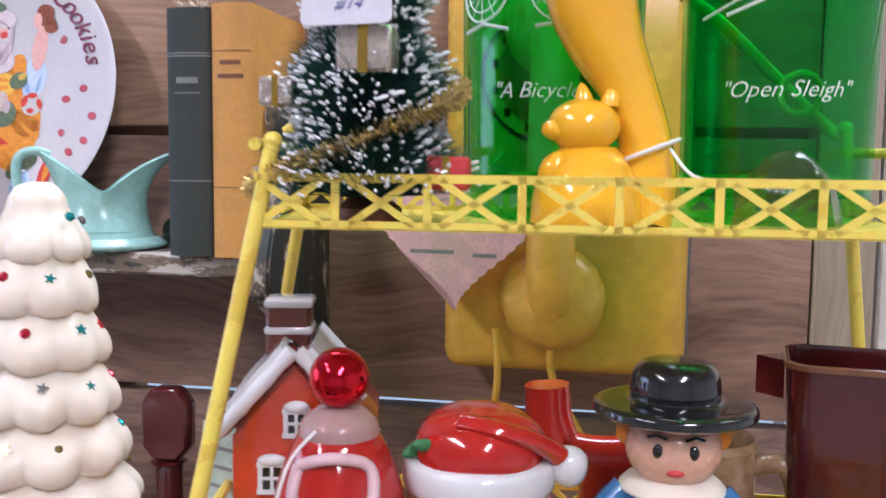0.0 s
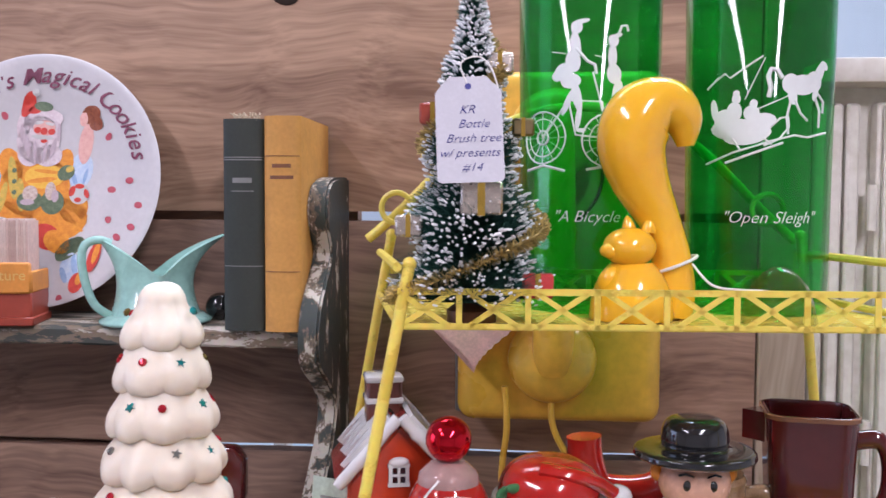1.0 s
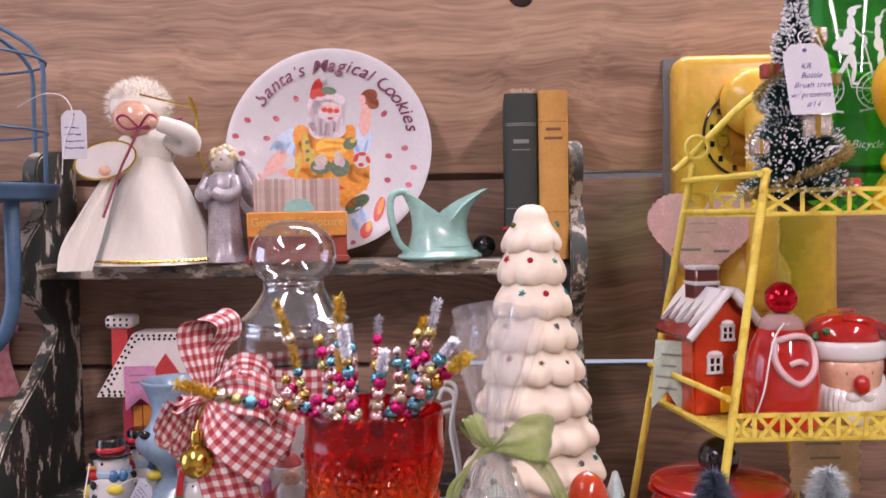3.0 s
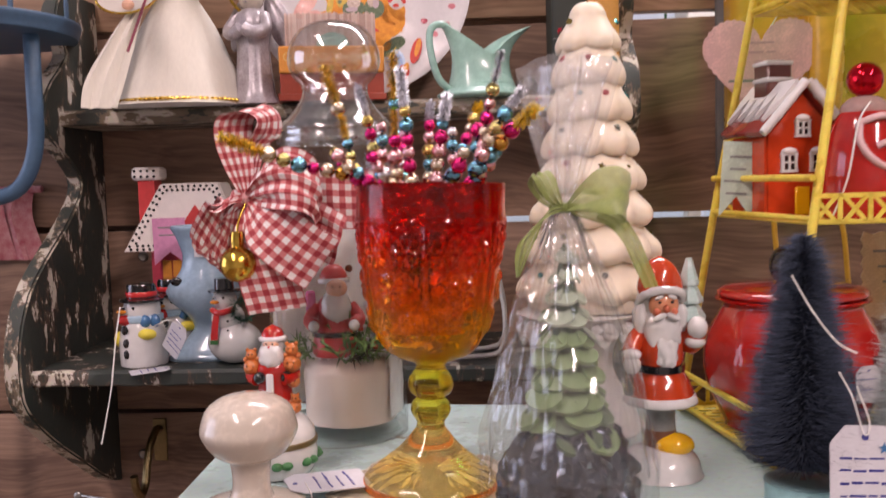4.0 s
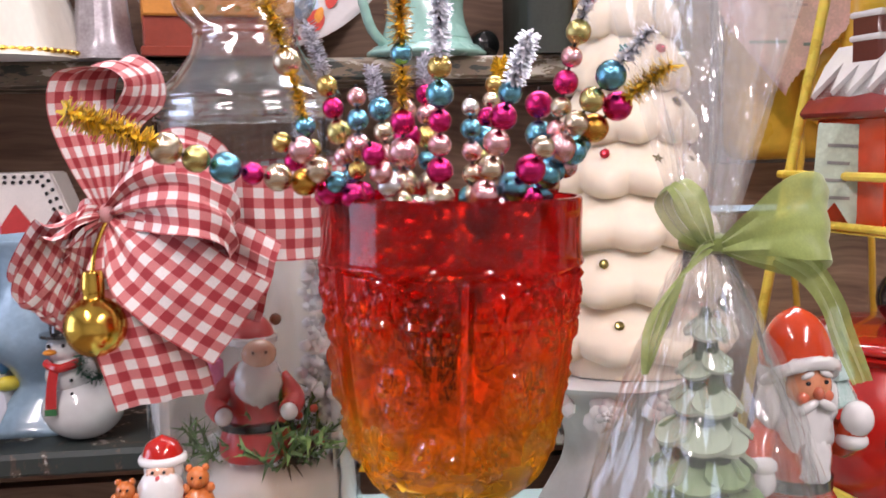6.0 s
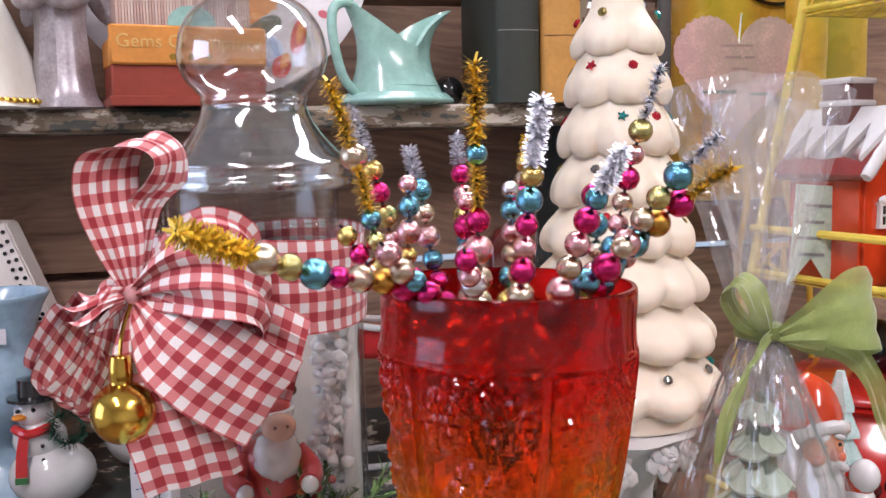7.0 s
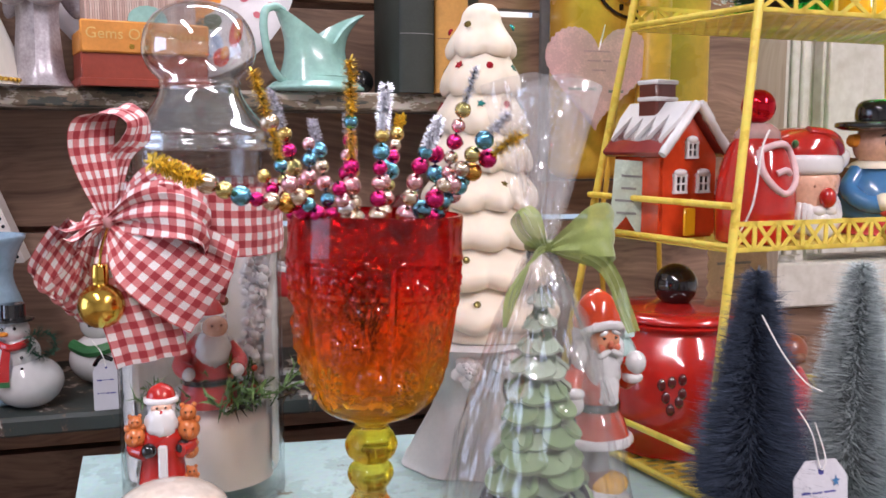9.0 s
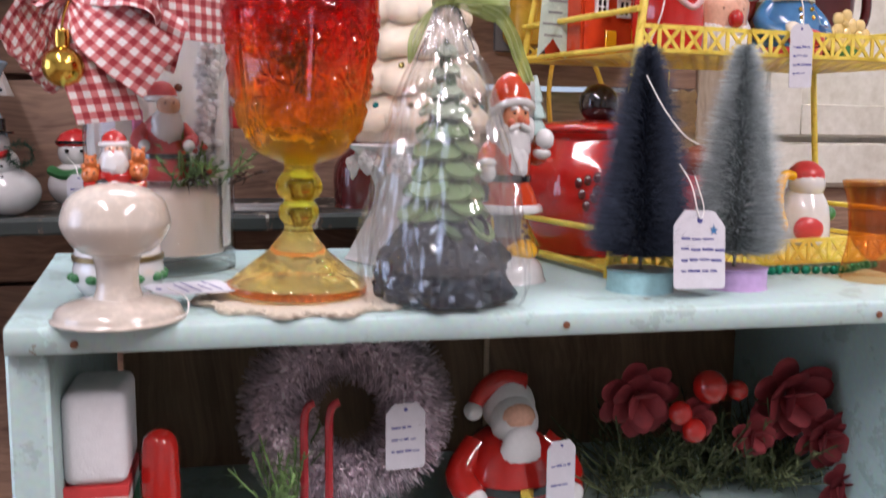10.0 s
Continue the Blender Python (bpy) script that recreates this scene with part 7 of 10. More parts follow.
tree = thing("ceramic_tree", on_stand(TX, TY, MINT + 0.0942), "cream glazed ceramic tree with tiny coloured gems and stars", "decoration")
TIERS = [(0.009, 0.0590, 11), (0.038, 0.0540, 10), (0.066, 0.0480, 10), (0.093, 0.0425, 9), (0.120, 0.0375, 9), (0.147, 0.0330, 8), (0.1745, 0.0287, 7), (0.202, 0.0250, 6)]
GEMS = []
grn = random.Random(3)
for i, (z0, r0, lobes) in enumerate(TIERS):
    gap = TIERS[i + 1][0] - z0 if i < 7 else 0.0
    ph = grn.random() * 6
    bm = B()
    if i < 7:
        prof = [(r0 * 0.7, 0.004), (r0 * 0.84, 0.0005), (r0 * 0.94, 0.001), (r0 * 1.0, 0.0055), (r0 * 0.985, 0.0115), (r0 * 0.92, 0.0165), (r0 * 0.83, 0.021), (r0 * 0.74, gap - 0.001), (r0 * 0.68, gap + 0.006)]
    else:
        prof = [(r0 * 0.55, 0.006), (r0 * 0.8, 0.0), (r0 * 0.95, 0.0005), (r0 * 1.0, 0.006), (r0 * 0.9, 0.0125), (r0 * 0.72, 0.019), (r0 * 0.6, 0.0245), (r0 * 0.54, 0.03), (r0 * 0.4, 0.0348), (r0 * 0.2, 0.0368), (0.0005, 0.0372)]
    prof = smooth_prof(prof, 4)
    n = 120
    rings = []
    for k, (r, z) in enumerate(prof):
        t = k / len(prof)
        soft = max(0.0, 1 - max(0.0, t - 0.32) * (1.9 if i < 7 else 2.6))
        ring = []
        for j in range(n):
            a = 2 * math.pi * j / n
            lob = abs(math.cos(0.5 * lobes * a + ph + 0.25 * math.sin(2 * a + i))) ** 0.9
            w = lob - 0.72
            bumpy = noise.noise((5 * math.cos(a) + i, 5 * math.sin(a), t * 3))
            rr_ = r * (1 + 0.125 * w * soft + 0.03 * bumpy)
            ring.append(bm.verts.new((rr_ * math.cos(a), rr_ * math.sin(a), z0 + z - 0.004 * (lob - 0.3) * max(0.0, 0.75 - t) - 0.001 * bumpy)))
        rings.append(ring)
    for a_, b_ in zip(rings, rings[1:]):
        for j in range(n):
            bm.faces.new((a_[j], a_[(j + 1) % n], b_[(j + 1) % n], b_[j]))
    bm.faces.new(rings[-1]), bm.faces.new(list(reversed(rings[0])))
    part("tier", bm, M_CREAM, tree)
    for j in range(lobes):
        a = 2 * (math.pi * j - ph) / lobes
        if grn.random() < 0.62:
            GEMS.append((a + grn.uniform(-0.08, 0.08), z0 + 0.0195 + grn.uniform(-0.003, 0.002), r0 * 0.885))
bm = B()
lathe(bm, [(0.0005, -0.0002), (0.05, -0.0002), (0.0515, 0.002), (0.0505, 0.012), (0.0005, 0.012)], 48)
part("base_ring", bm, M_CREAM, tree)
GEM_M = [pmat("gem_red", (0.6, 0.03, 0.05), 0.1, 0.5), pmat("gem_teal", (0.03, 0.32, 0.32), 0.1, 0.5), pmat("gem_grey", (0.3, 0.3, 0.28), 0.12, 0.7), pmat("gem_olive", (0.26, 0.2, 0.06), 0.12, 0.6)]
gem_meshes = []
for mt in GEM_M:
    for star in (0, 1):
        bm = B()
        if star:
            o = [((0.0031 if q % 2 == 0 else 0.0013) * math.cos(math.pi * q / 5 + 1.57), (0.0031 if q % 2 == 0 else 0.0013) * math.sin(math.pi * q / 5 + 1.57)) for q in range(10)]
            slab(bm, o, -0.0008, 0.0009)
            bmesh.ops.triangulate(bm, faces=[f for f in bm.faces if len(f.verts) > 4])
        else:
            lathe(bm, [(0.0026, -0.0008), (0.0026, 0.0006), (0.0015, 0.0016), (0.0004, 0.0017)], 8)
        me = bpy.data.meshes.new("gem")
        bm.to_mesh(me)
        bm.free()
        me.materials.append(mt)
        gem_meshes.append(me)
for a, z, r in GEMS:
    g_ = new("gem", grn.choice(gem_meshes))
    g_.parent = tree
    g_.matrix_basis = Matrix.Translation((r * math.cos(a), r * math.sin(a), z)) @ Matrix.Rotation(a, 4, "Z") @ Matrix.Rotation(radians(58), 4, "Y")

# ---- wrapped tree candle ----
BX, BY = -0.0725, 0.442
wax = thing("tree_candle", on_stand(BX, BY, MINT + 0.001), "sage green layered tree candle on a dark foil base", "candle")
M_WAXP = pmat("pale_sage_wax", (0.46, 0.56, 0.42), 0.3, scale=40, mix=0.25, sss=0.2)
M_WAXG = pmat("sage_green_wax", (0.2, 0.31, 0.14), 0.35, scale=40, mix=0.35, sss=0.2)
M_WAXD = pmat("deep_sage_wax", (0.08, 0.14, 0.07), 0.35, scale=40, mix=0.35)


def scale_mesh(mt):
    bm = B()
    o = []
    for k in range(9):
        a = math.pi * k / 8
        o.append((0.5 * math.cos(a), -0.5 - 0.5 * math.sin(a)))
    o = [(0.3, 0.0)] + [(x * 1.15, y * 0.9) for x, y in o] + [(-0.3, 0.0)]
    vs = slab(bm, o, -0.05, 0.05)
    for v in vs:
        v.co.z += -0.35 * v.co.y ** 2 - 0.25 * v.co.x ** 2
    bmesh.ops.triangulate(bm, faces=[f for f in bm.faces if len(f.verts) > 4])
    me = bpy.data.meshes.new("wax_scale")
    bm.to_mesh(me)
    bm.free()
    me.materials.append(mt)
    for p in me.polygons:
        p.use_smooth = True
    me.set_sharp_from_angle(angle=radians(50))
    return me


SC = [scale_mesh(M_WAXP), scale_mesh(M_WAXG), scale_mesh(M_WAXD)]
bm = B()
lathe(bm, smooth_prof([(0.02, 0.035), (0.018, 0.06), (0.012, 0.1), (0.006, 0.135), (0.002, 0.156), (0.0005, 0.158)], 3), 24)
part("core", bm, M_WAXD, wax)
rnd = random.Random(2)
for i in range(10):
    t = i / 9
    z, r = 0.05 + 0.1 * t, 0.032 * (1 - t) + 0.004
    cnt = max(5, int(9.8 - 4.8 * t))
    for j in range(cnt):
        a = 2 * math.pi * (j + 0.5 * (i % 2)) / cnt + rnd.uniform(-0.12, 0.12)
        me = SC[0] if t > 0.6 + rnd.uniform(-0.15, 0.15) else (SC[1] if t > 0.12 or rnd.random() < 0.6 else SC[2])
        w_ = new("wax_scale", me)
        w_.parent = wax
        s_ = 0.0215 * (1 - 0.6 * t) * rnd.uniform(0.88, 1.1)
        w_.matrix_basis = Matrix.Translation((r * 0.42 * math.cos(a), r * 0.42 * math.sin(a), z + 0.004 + rnd.uniform(-0.0015, 0.0015))) @ Matrix.Rotation(a + math.pi / 2, 4, "Z") @ Matrix.Rotation(radians(24 + rnd.uniform(-7, 9)), 4, "X") @ Matrix.Rotation(rnd.uniform(-0.15, 0.15), 4, "Z") @ Matrix.Diagonal((s_ * 1.15, s_, s_ * 1.3, 1))
M_FOIL = pmat("dark_slate_foil", (0.016, 0.028, 0.044), 0.18, 0.5, scale=60, mix=0.5, bump=0.15)
bm = B()
n = 56
rings = []
for k in range(17):
    t = k / 16
    z = 0.001 + 0.056 * t
    r = 0.0385 * (1 - 0.15 * t - 0.42 * t ** 3)
    ring = []
    for i in range(n):
        a = 2 * math.pi * i / n
        q = Vector((math.cos(a) * 2.4, math.sin(a) * 2.4, z * 60))
        rr_ = r * (1 + 0.34 * abs(noise.noise(q * 0.9)) + 0.2 * abs(noise.noise(q * 1.9)) - 0.04) if k else r
        ring.append(bm.verts.new((rr_ * math.cos(a), rr_ * math.sin(a), z + (0.003 * noise.noise(q * 1.6) if 0 < k else 0))))
    rings.append(ring)
for a_, b_ in zip(rings, rings[1:]):
    for i in range(n):
        bm.faces.new((a_[i], a_[(i + 1) % n], b_[(i + 1) % n], b_[i]))
bm.faces.new(rings[-1]), bm.faces.new(list(reversed(rings[0])))
bmesh.ops.triangulate(bm, faces=bm.faces)
part("foil_base", bm, M_FOIL, wax, "crumpled dark slate foil base", smooth=False)

wrap = thing("cellophane_wrap", on_stand(BX, BY), "clear crinkled cellophane bag gathered with green ribbon", "gift wrap")


def wrap_mesh(z0=0.0, z1=1.0, size=1.0, seed=0.0, n=84):
    """Crumpled film in flat facets: a pleated tent up to the knot."""
    bm = B()
    prof = smooth_prof([(0.0475, 0.0006), (0.052, 0.010), (0.0505, 0.04), (0.0435, 0.08), (0.032, 0.118), (0.0195, 0.15), (0.0095, 0.173), (0.0058, 0.1805), (0.0085, 0.188)], 4)
    crn = random.Random(int(seed * 10) + 5)
    rings = []
    for k, (r, z) in enumerate(prof):
        if z < z0 or z > z1:
            continue
        ring = []
        for i in range(n):
            a = 2 * math.pi * (i + 0.5 * (k % 2)) / n
            c, s_ = math.cos(a), math.sin(a)
            drift = noise.noise((1.5 * c + seed, 1.5 * s_, z * 7))
            pleat = abs(math.sin(5.5 * a + 2.2 * drift + seed)) ** 0.7 - 0.6
            amp = 0.05 + 0.16 * max(0.0, min(1.0, (z - 0.09) / 0.08))
            crease = noise.noise((4.2 * c + seed, 4.2 * s_, z * 42)) * 0.075 + noise.noise((9 * c, 9 * s_ + seed, z * 80)) * 0.04
            rr_ = r * size * (1 + amp * pleat + crease) + crn.gauss(0, 0.0006)
            ring.append(bm.verts.new((rr_ * c, rr_ * s_, z + (crn.gauss(0, 0.001) if k else 0))))
        rings.append(ring)
    for k, (a_, b_) in enumerate(zip(rings, rings[1:])):
        for i in range(n):
            j = (i + 1) % n
            if k % 2:
                bm.faces.new((a_[i], a_[j], b_[j])), bm.faces.new((a_[i], b_[j], b_[i]))
            else:
                bm.faces.new((a_[i], a_[j], b_[i])), bm.faces.new((a_[j], b_[j], b_[i]))
    return bm


part("bag", wrap_mesh(0.0, 0.184), M_CELLO, wrap, smooth=False)
part("inner_fold", wrap_mesh(0.02, 0.184, 0.9, 4.3, 60), M_CELLO, wrap, smooth=False)
part("gathered_fold", wrap_mesh(0.15, 0.184, 0.74, 3.1, 54), M_CELLO2, wrap, smooth=False)


def fan_sheet(turn, wide, high, tilt, seed):
    """A pleated sheet of film that spreads upwards from the knot to a straight cut edge."""
    bm = B()
    crn = random.Random(seed)
    nu, nv = 26, 16
    grid = []
    for q in range(nv + 1):
        v = q / nv
        row = []
        for k in range(nu + 1):
            u = 2 * k / nu - 1
            x = u * (0.0055 + wide * v ** 0.85)
            y = (0.0045 * math.sin(7.5 * u + seed) + 0.009 * noise.noise((u * 2.6 + seed, v * 2.2, 1))) * (0.25 + 0.9 * v) + crn.gauss(0, 0.0004) - tilt * v
            z = 0.1785 + high * v * (1 - 0.07 * u * u + 0.03 * noise.noise((u * 3, seed, 2)))
            row.append(bm.verts.new(Matrix.Rotation(radians(turn), 3, "Z") @ Vector((x, y, z))))
        grid.append(row)
    for q in range(nv):
        for k in range(nu):
            a, b, c, d = grid[q][k], grid[q][k + 1], grid[q + 1][k + 1], grid[q + 1][k]
            for f in (((a, b, c), (a, c, d)) if (q + k) % 2 else ((a, b, d), (b, c, d))):
                bm.faces.new(f)
    return bm


for turn, wide, high, tilt, seed in ((-18, 0.027, 0.092, -0.012, 1), (14, 0.022, 0.084, -0.004, 5), (-52, 0.021, 0.09, -0.014, 9)):
    part("gathered_fan", fan_sheet(turn, wide, high, tilt, seed), M_CELLO2, wrap, smooth=False)
M_GRIB = pmat("olive_organza_ribbon", (0.3, 0.38, 0.1), 0.45, scale=200, mix=0.2, alpha=0.78, sheen=0.4, bump=0.02)
kn = Vector((0.0, -0.004, 0.1805))


def grib(pts, dirs, ws, name, ripple=0.0012, seed=0):
    bm_ = B()
    cloth_strip(bm_, [tuple(Vector(p) * 0.84 + kn) for p in pts], dirs, [w * 0.84 for w in ws], ripple=ripple, seed=seed)
    part(name, bm_, M_GRIB, wrap)


grib([(0.002, -0.006, 0), (0.011, -0.015, 0.006), (0.024, -0.02, 0.011), (0.037, -0.017, 0.011), (0.043, -0.006, 0.005), (0.035, 0.003, -0.002), (0.017, 0, -0.003), (0.002, -0.003, 0)], [(0, 0.3, 1), (-0.15, 0.1, 1), (-0.1, 0.2, 1), (0.1, 0.4, 1), (0.2, 0.5, 1), (0, 0.5, 1), (0, 0.4, 1), (0, 0.3, 1)], [0.006, 0.018, 0.031, 0.034, 0.032, 0.026, 0.013, 0.006], "bow_loop", 0.0006)
grib([(-0.002, -0.005, 0), (-0.008, -0.01, 0.008), (-0.013, -0.011, 0.019), (-0.017, -0.007, 0.024), (-0.019, -0.002, 0.017), (-0.012, -0.001, 0.006), (-0.003, -0.003, 0)], [(0.8, 0.4, 0.4), (0.9, 0.4, 0.2), (0.8, 0.5, 0.2), (0.7, 0.7, 0.2), (0.8, 0.6, 0.2), (0.8, 0.5, 0.3), (0.8, 0.4, 0.4)], [0.005, 0.011, 0.015, 0.016, 0.014, 0.01, 0.005], "bow_loop", 0.0008, 2)
grib([(-0.002, -0.006, 0), (-0.012, -0.014, -0.003), (-0.022, -0.018, -0.014), (-0.029, -0.02, -0.028), (-0.033, -0.02, -0.045)], [(0.4, 0.3, 0.9), (0.5, 0.3, 0.8), (0.8, 0.4, 0.5), (0.9, 0.4, 0.2), (0.9, 0.4, 0.1)], [0.006, 0.012, 0.016, 0.012, 0.002], "ribbon_tail", 0.0008, 3)
grib([(0.022, -0.008, -0.004), (0.034, -0.011, -0.01), (0.043, -0.011, -0.022), (0.05, -0.01, -0.038), (0.057, -0.011, -0.055)], [(0.3, 0.2, 0.9), (0.5, 0.3, 0.8), (0.85, 0.3, 0.35), (0.9, 0.2, 0.2), (0.95, 0.2, 0.1)], [0.008, 0.012, 0.011, 0.011, 0.010], "ribbon_tail", 0.0006, 5)
bm = B()
lathe(bm, [(0.0062, 0.1775), (0.008, 0.1785), (0.0085, 0.1805), (0.008, 0.1828), (0.0062, 0.1835)], 20, wob=lambda a, k: 1 + 0.08 * math.sin(5 * a))
part("ribbon_knot", bm, M_GRIB, wrap)


# ---- red-coated figurine with a small tree ----
def bearded_figure():
    P = [(M_WHITE, mk(lathe, smooth_prof([(0.0005, 0), (0.0295, 0), (0.0305, 0.003), (0.0275, 0.012), (0.018, 0.0185), (0.0005, 0.02)], 3), 36))]
    P.append((M_YGLAZE, mk(ball, 0.008, -0.008, 0.0215, 0.0155, 0.0125, 0.0078)))
    P.append((M_BROWN, mk(lathe, smooth_prof([(0.0125, 0.02), (0.0118, 0.028), (0.0105, 0.033)], 3), 24)))
    P.append((M_GREYP, mk(lathe, smooth_prof([(0.0115, 0.031), (0.0108, 0.038), (0.0125, 0.046), (0.0185, 0.05)], 3), 24)))
    P.append((M_ORRED, mk(lathe, smooth_prof([(0.0085, 0.0495), (0.0255, 0.05), (0.0255, 0.053), (0.0215, 0.063), (0.0168, 0.071), (0.0182, 0.082), (0.017, 0.092), (0.011, 0.1)], 3), 36, wob=lambda a, k: 1 + 0.02 * math.cos(6 * a))))
    P.append((M_WHITE, mk(lathe, smooth_prof([(0.0238, 0.0478), (0.0275, 0.0488), (0.028, 0.0512), (0.0262, 0.0542), (0.0232, 0.0545)], 3), 36, wob=lambda a, k: 1 + 0.02 * math.cos(11 * a))))
    P.append((M_BLACK, mk(lathe, [(0.017, 0.0695), (0.0186, 0.07), (0.0186, 0.0745), (0.017, 0.075)], 36)))
    # hair and long waved beard
    for c, r, amp in (((0, 0.002, 0.113), (0.0165, 0.0145, 0.0165), 0.0014), ((0, -0.0085, 0.0965), (0.0145, 0.0105, 0.0185), 0.0026), ((0.001, -0.0145, 0.0845), (0.0085, 0.0065, 0.013), 0.002), ((-0.0145, -0.002, 0.105), (0.006, 0.0075, 0.0125), 0.0016), ((0.0145, -0.002, 0.105), (0.006, 0.0075, 0.0125), 0.0016)):
        P.append((M_WHITE, lumpy(mk(ball, *c, *r, 30, 20), amp, 260, c[2] * 50)))
    P.append((pmat("tan_red_face_paint", (0.75, 0.3, 0.16), 0.2, coat=0.6), mk(ball, 0, -0.0115, 0.114, 0.0112, 0.0075, 0.0098, 24, 16)))
    b = B()
    ball(b, 0, -0.0193, 0.1125, 0.0026, 0.0026, 0.0028)
    ball(b, -0.0062, -0.0168, 0.1105, 0.0032, 0.0022, 0.0026), ball(b, 0.0062, -0.0168, 0.1105, 0.0032, 0.0022, 0.0026)
    P.append((pmat("ruddy_cheek_paint", (0.7, 0.17, 0.09), 0.2, coat=0.6), b))
    b = B()
    for s in (-1, 1):
        ball(b, s * 0.0048, -0.0188, 0.1072, 0.0058, 0.0022, 0.0022, m=Matrix.Rotation(radians(s * 22), 4, "Y"))
        ball(b, s * 0.0048, -0.0178, 0.1198, 0.0036, 0.0014, 0.0013, m=Matrix.Rotation(radians(s * 16), 4, "Y"))
    P.append((M_WHITE, b))
    P.append((M_ORRED, mk(lathe, smooth_prof([(0.0165, 0.121), (0.0172, 0.1255), (0.0142, 0.1345), (0.0085, 0.1415), (0.0005, 0.1452)], 3), 28, wob=lambda a, k: 1 + 0.03 * math.cos(3 * a + k * 0.2))))
    b = B()
    tube(b, smooth_prof([(-0.0165, -0.002, 0.115), (-0.0132, -0.0125, 0.1215), (0, -0.0172, 0.1245), (0.0132, -0.0125, 0.1215), (0.0165, -0.002, 0.115)], 6), 0.0029, 10)
    P.append((M_WHITE, lumpy(b, 0.0011, 420)))
    b = B()
    for s in (-1, 1):
        tube(b, smooth_prof([(s * 0.0145, 0, 0.094), (s * 0.0225, -0.006, 0.087), (s * 0.0245, -0.012, 0.096 if s > 0 else 0.078)], 4), 0.0068, 12)
    P.append((M_ORRED, b))
    b = B()
    ball(b, 0.0245, -0.014, 0.099, 0.0076), ball(b, -0.0245, -0.013, 0.0765, 0.0068)
    ball(b, 0.0235, -0.0115, 0.0895, 0.0078, 0.0078, 0.0042), ball(b, -0.0245, -0.0125, 0.083, 0.0075, 0.0075, 0.004)
    P.append((M_WHITE, b))
    b = B()
    for z, r in ((0.108, 0.0112), (0.1195, 0.0096), (0.131, 0.0068)):
        lathe(b, [(r, z - 0.006), (r * 1.02, z - 0.004), (0.002, z + 0.012)], 16, wob=lambda a, k: 1 + 0.14 * math.cos(6 * a), m=Matrix.Translation((0.0235, 0.003, 0)))
    P.append((pmat("snowy_spruce_glaze", (0.3, 0.5, 0.45), 0.25, col2=(0.75, 0.8, 0.8), scale=150, mix=0.9, coat=0.5), b))
    b = B()
    for s in (-1, 1):
        ball(b, s * 0.0046, -0.0181, 0.1166, 0.0013, 0.0008, 0.0009)
    P.append((M_BLACK, b))
    b = B()
    box(b, -0.0275, -0.013, 0.0625, 0.0075, 0.0075, 0.012, 0.0015)
    tube(b, [(-0.0275 + 0.003 * math.cos(q), -0.013, 0.0695 + 0.003 * math.sin(q)) for q in [2 * math.pi * k / 12 for k in range(12)]], 0.0006, 5, closed=True)
    P.append((M_BLACK, b))
    return P


figure("bearded_figurine", bearded_figure(), on_stand(-0.007, 0.508, MINT, 6) @ Matrix.Diagonal((0.87, 0.87, 1, 1)), "glazed red-coated bearded figurine holding a small snowy tree", "figurine")


# ---- bottle brush trees ----
def brush_tree(name, x, y, h, r, mat_, base_mat, base_label, label, seed):
    t = thing(name, on_stand(x, y), label, "decoration", "bottle brush trees on the stand")
    part("base", mk(lathe, smooth_prof([(0.0005, 0), (0.021, 0), (0.0218, 0.0015), (0.0218, 0.0125), (0.021, 0.014), (0.0005, 0.0143)], 3), 32), base_mat, t, base_label)
    bm = B()
    for k in range(2):
        tube(bm, [(0.0009 * math.cos(j * 0.9 + k * math.pi), 0.0009 * math.sin(j * 0.9 + k * math.pi), 0.014 + (h - 0.02) * j / 40) for j in range(41)], 0.0009, 5)
    part("wire_stem", bm, M_STEEL, t)
    bm = B()
    bristles(bm, 26000, lambda q: (0.024 + (h - 0.028) * q, r * (1 - q) ** 0.66 * min(1, 0.8 + q * 3) + 0.0012), seed, 0.12, 0.0005, 0.22, 0.0042)
    lathe(bm, [(0.001, 0.022), (r * 0.58, 0.026)] + [(r * 0.6 * (1 - q / 10) ** 0.66 + 0.0006, 0.026 + (h - 0.036) * q / 10) for q in range(1, 11)], 20)
    part("bristles", bm, mat_, t)["kind"] = "stuff"
    return t


brush_tree("bottle_brush_tree", 0.067, 0.451, 0.163, 0.0365, M_BB_BLUE, M_TURQ, "pale turquoise round base", "navy blue bottle brush tree on a round painted base", 1)
brush_tree("bottle_brush_tree", 0.1365, 0.447, 0.166, 0.034, M_BB_GREY, M_PURPLE, "lilac round base", "sage grey bottle brush tree on a round painted base", 2)
brush_tag = price_tag(pose(0.090, 0.419, MINT + 0.056, -8, 3, 6), 0.040, 0.050, "white price tag with a blue star between the brush trees", bars=4,
          string=[(0.078, 0.425, MINT + 0.085), (0.083, 0.418, MINT + 0.072), (0.089, 0.4172, MINT + 0.0515), (0.092, 0.4172, MINT + 0.058), (0.086, 0.42, MINT + 0.078)], seed=3)
bm = B()
o = [((0.0034 if q % 2 == 0 else 0.0014) * math.sin(math.pi * q / 5), (0.0034 if q % 2 == 0 else 0.0014) * math.cos(math.pi * q / 5)) for q in range(10)]
slab(bm, o, 0.0, 0.0003)
bmesh.ops.triangulate(bm, faces=[f for f in bm.faces if len(f.verts) > 4])
part("printed_star", bm, M_BLUEG, brush_tag, "blue star stamp", m=pose(0.0105, -0.0009, -0.0125, 90, 0, 0))
bm = B()
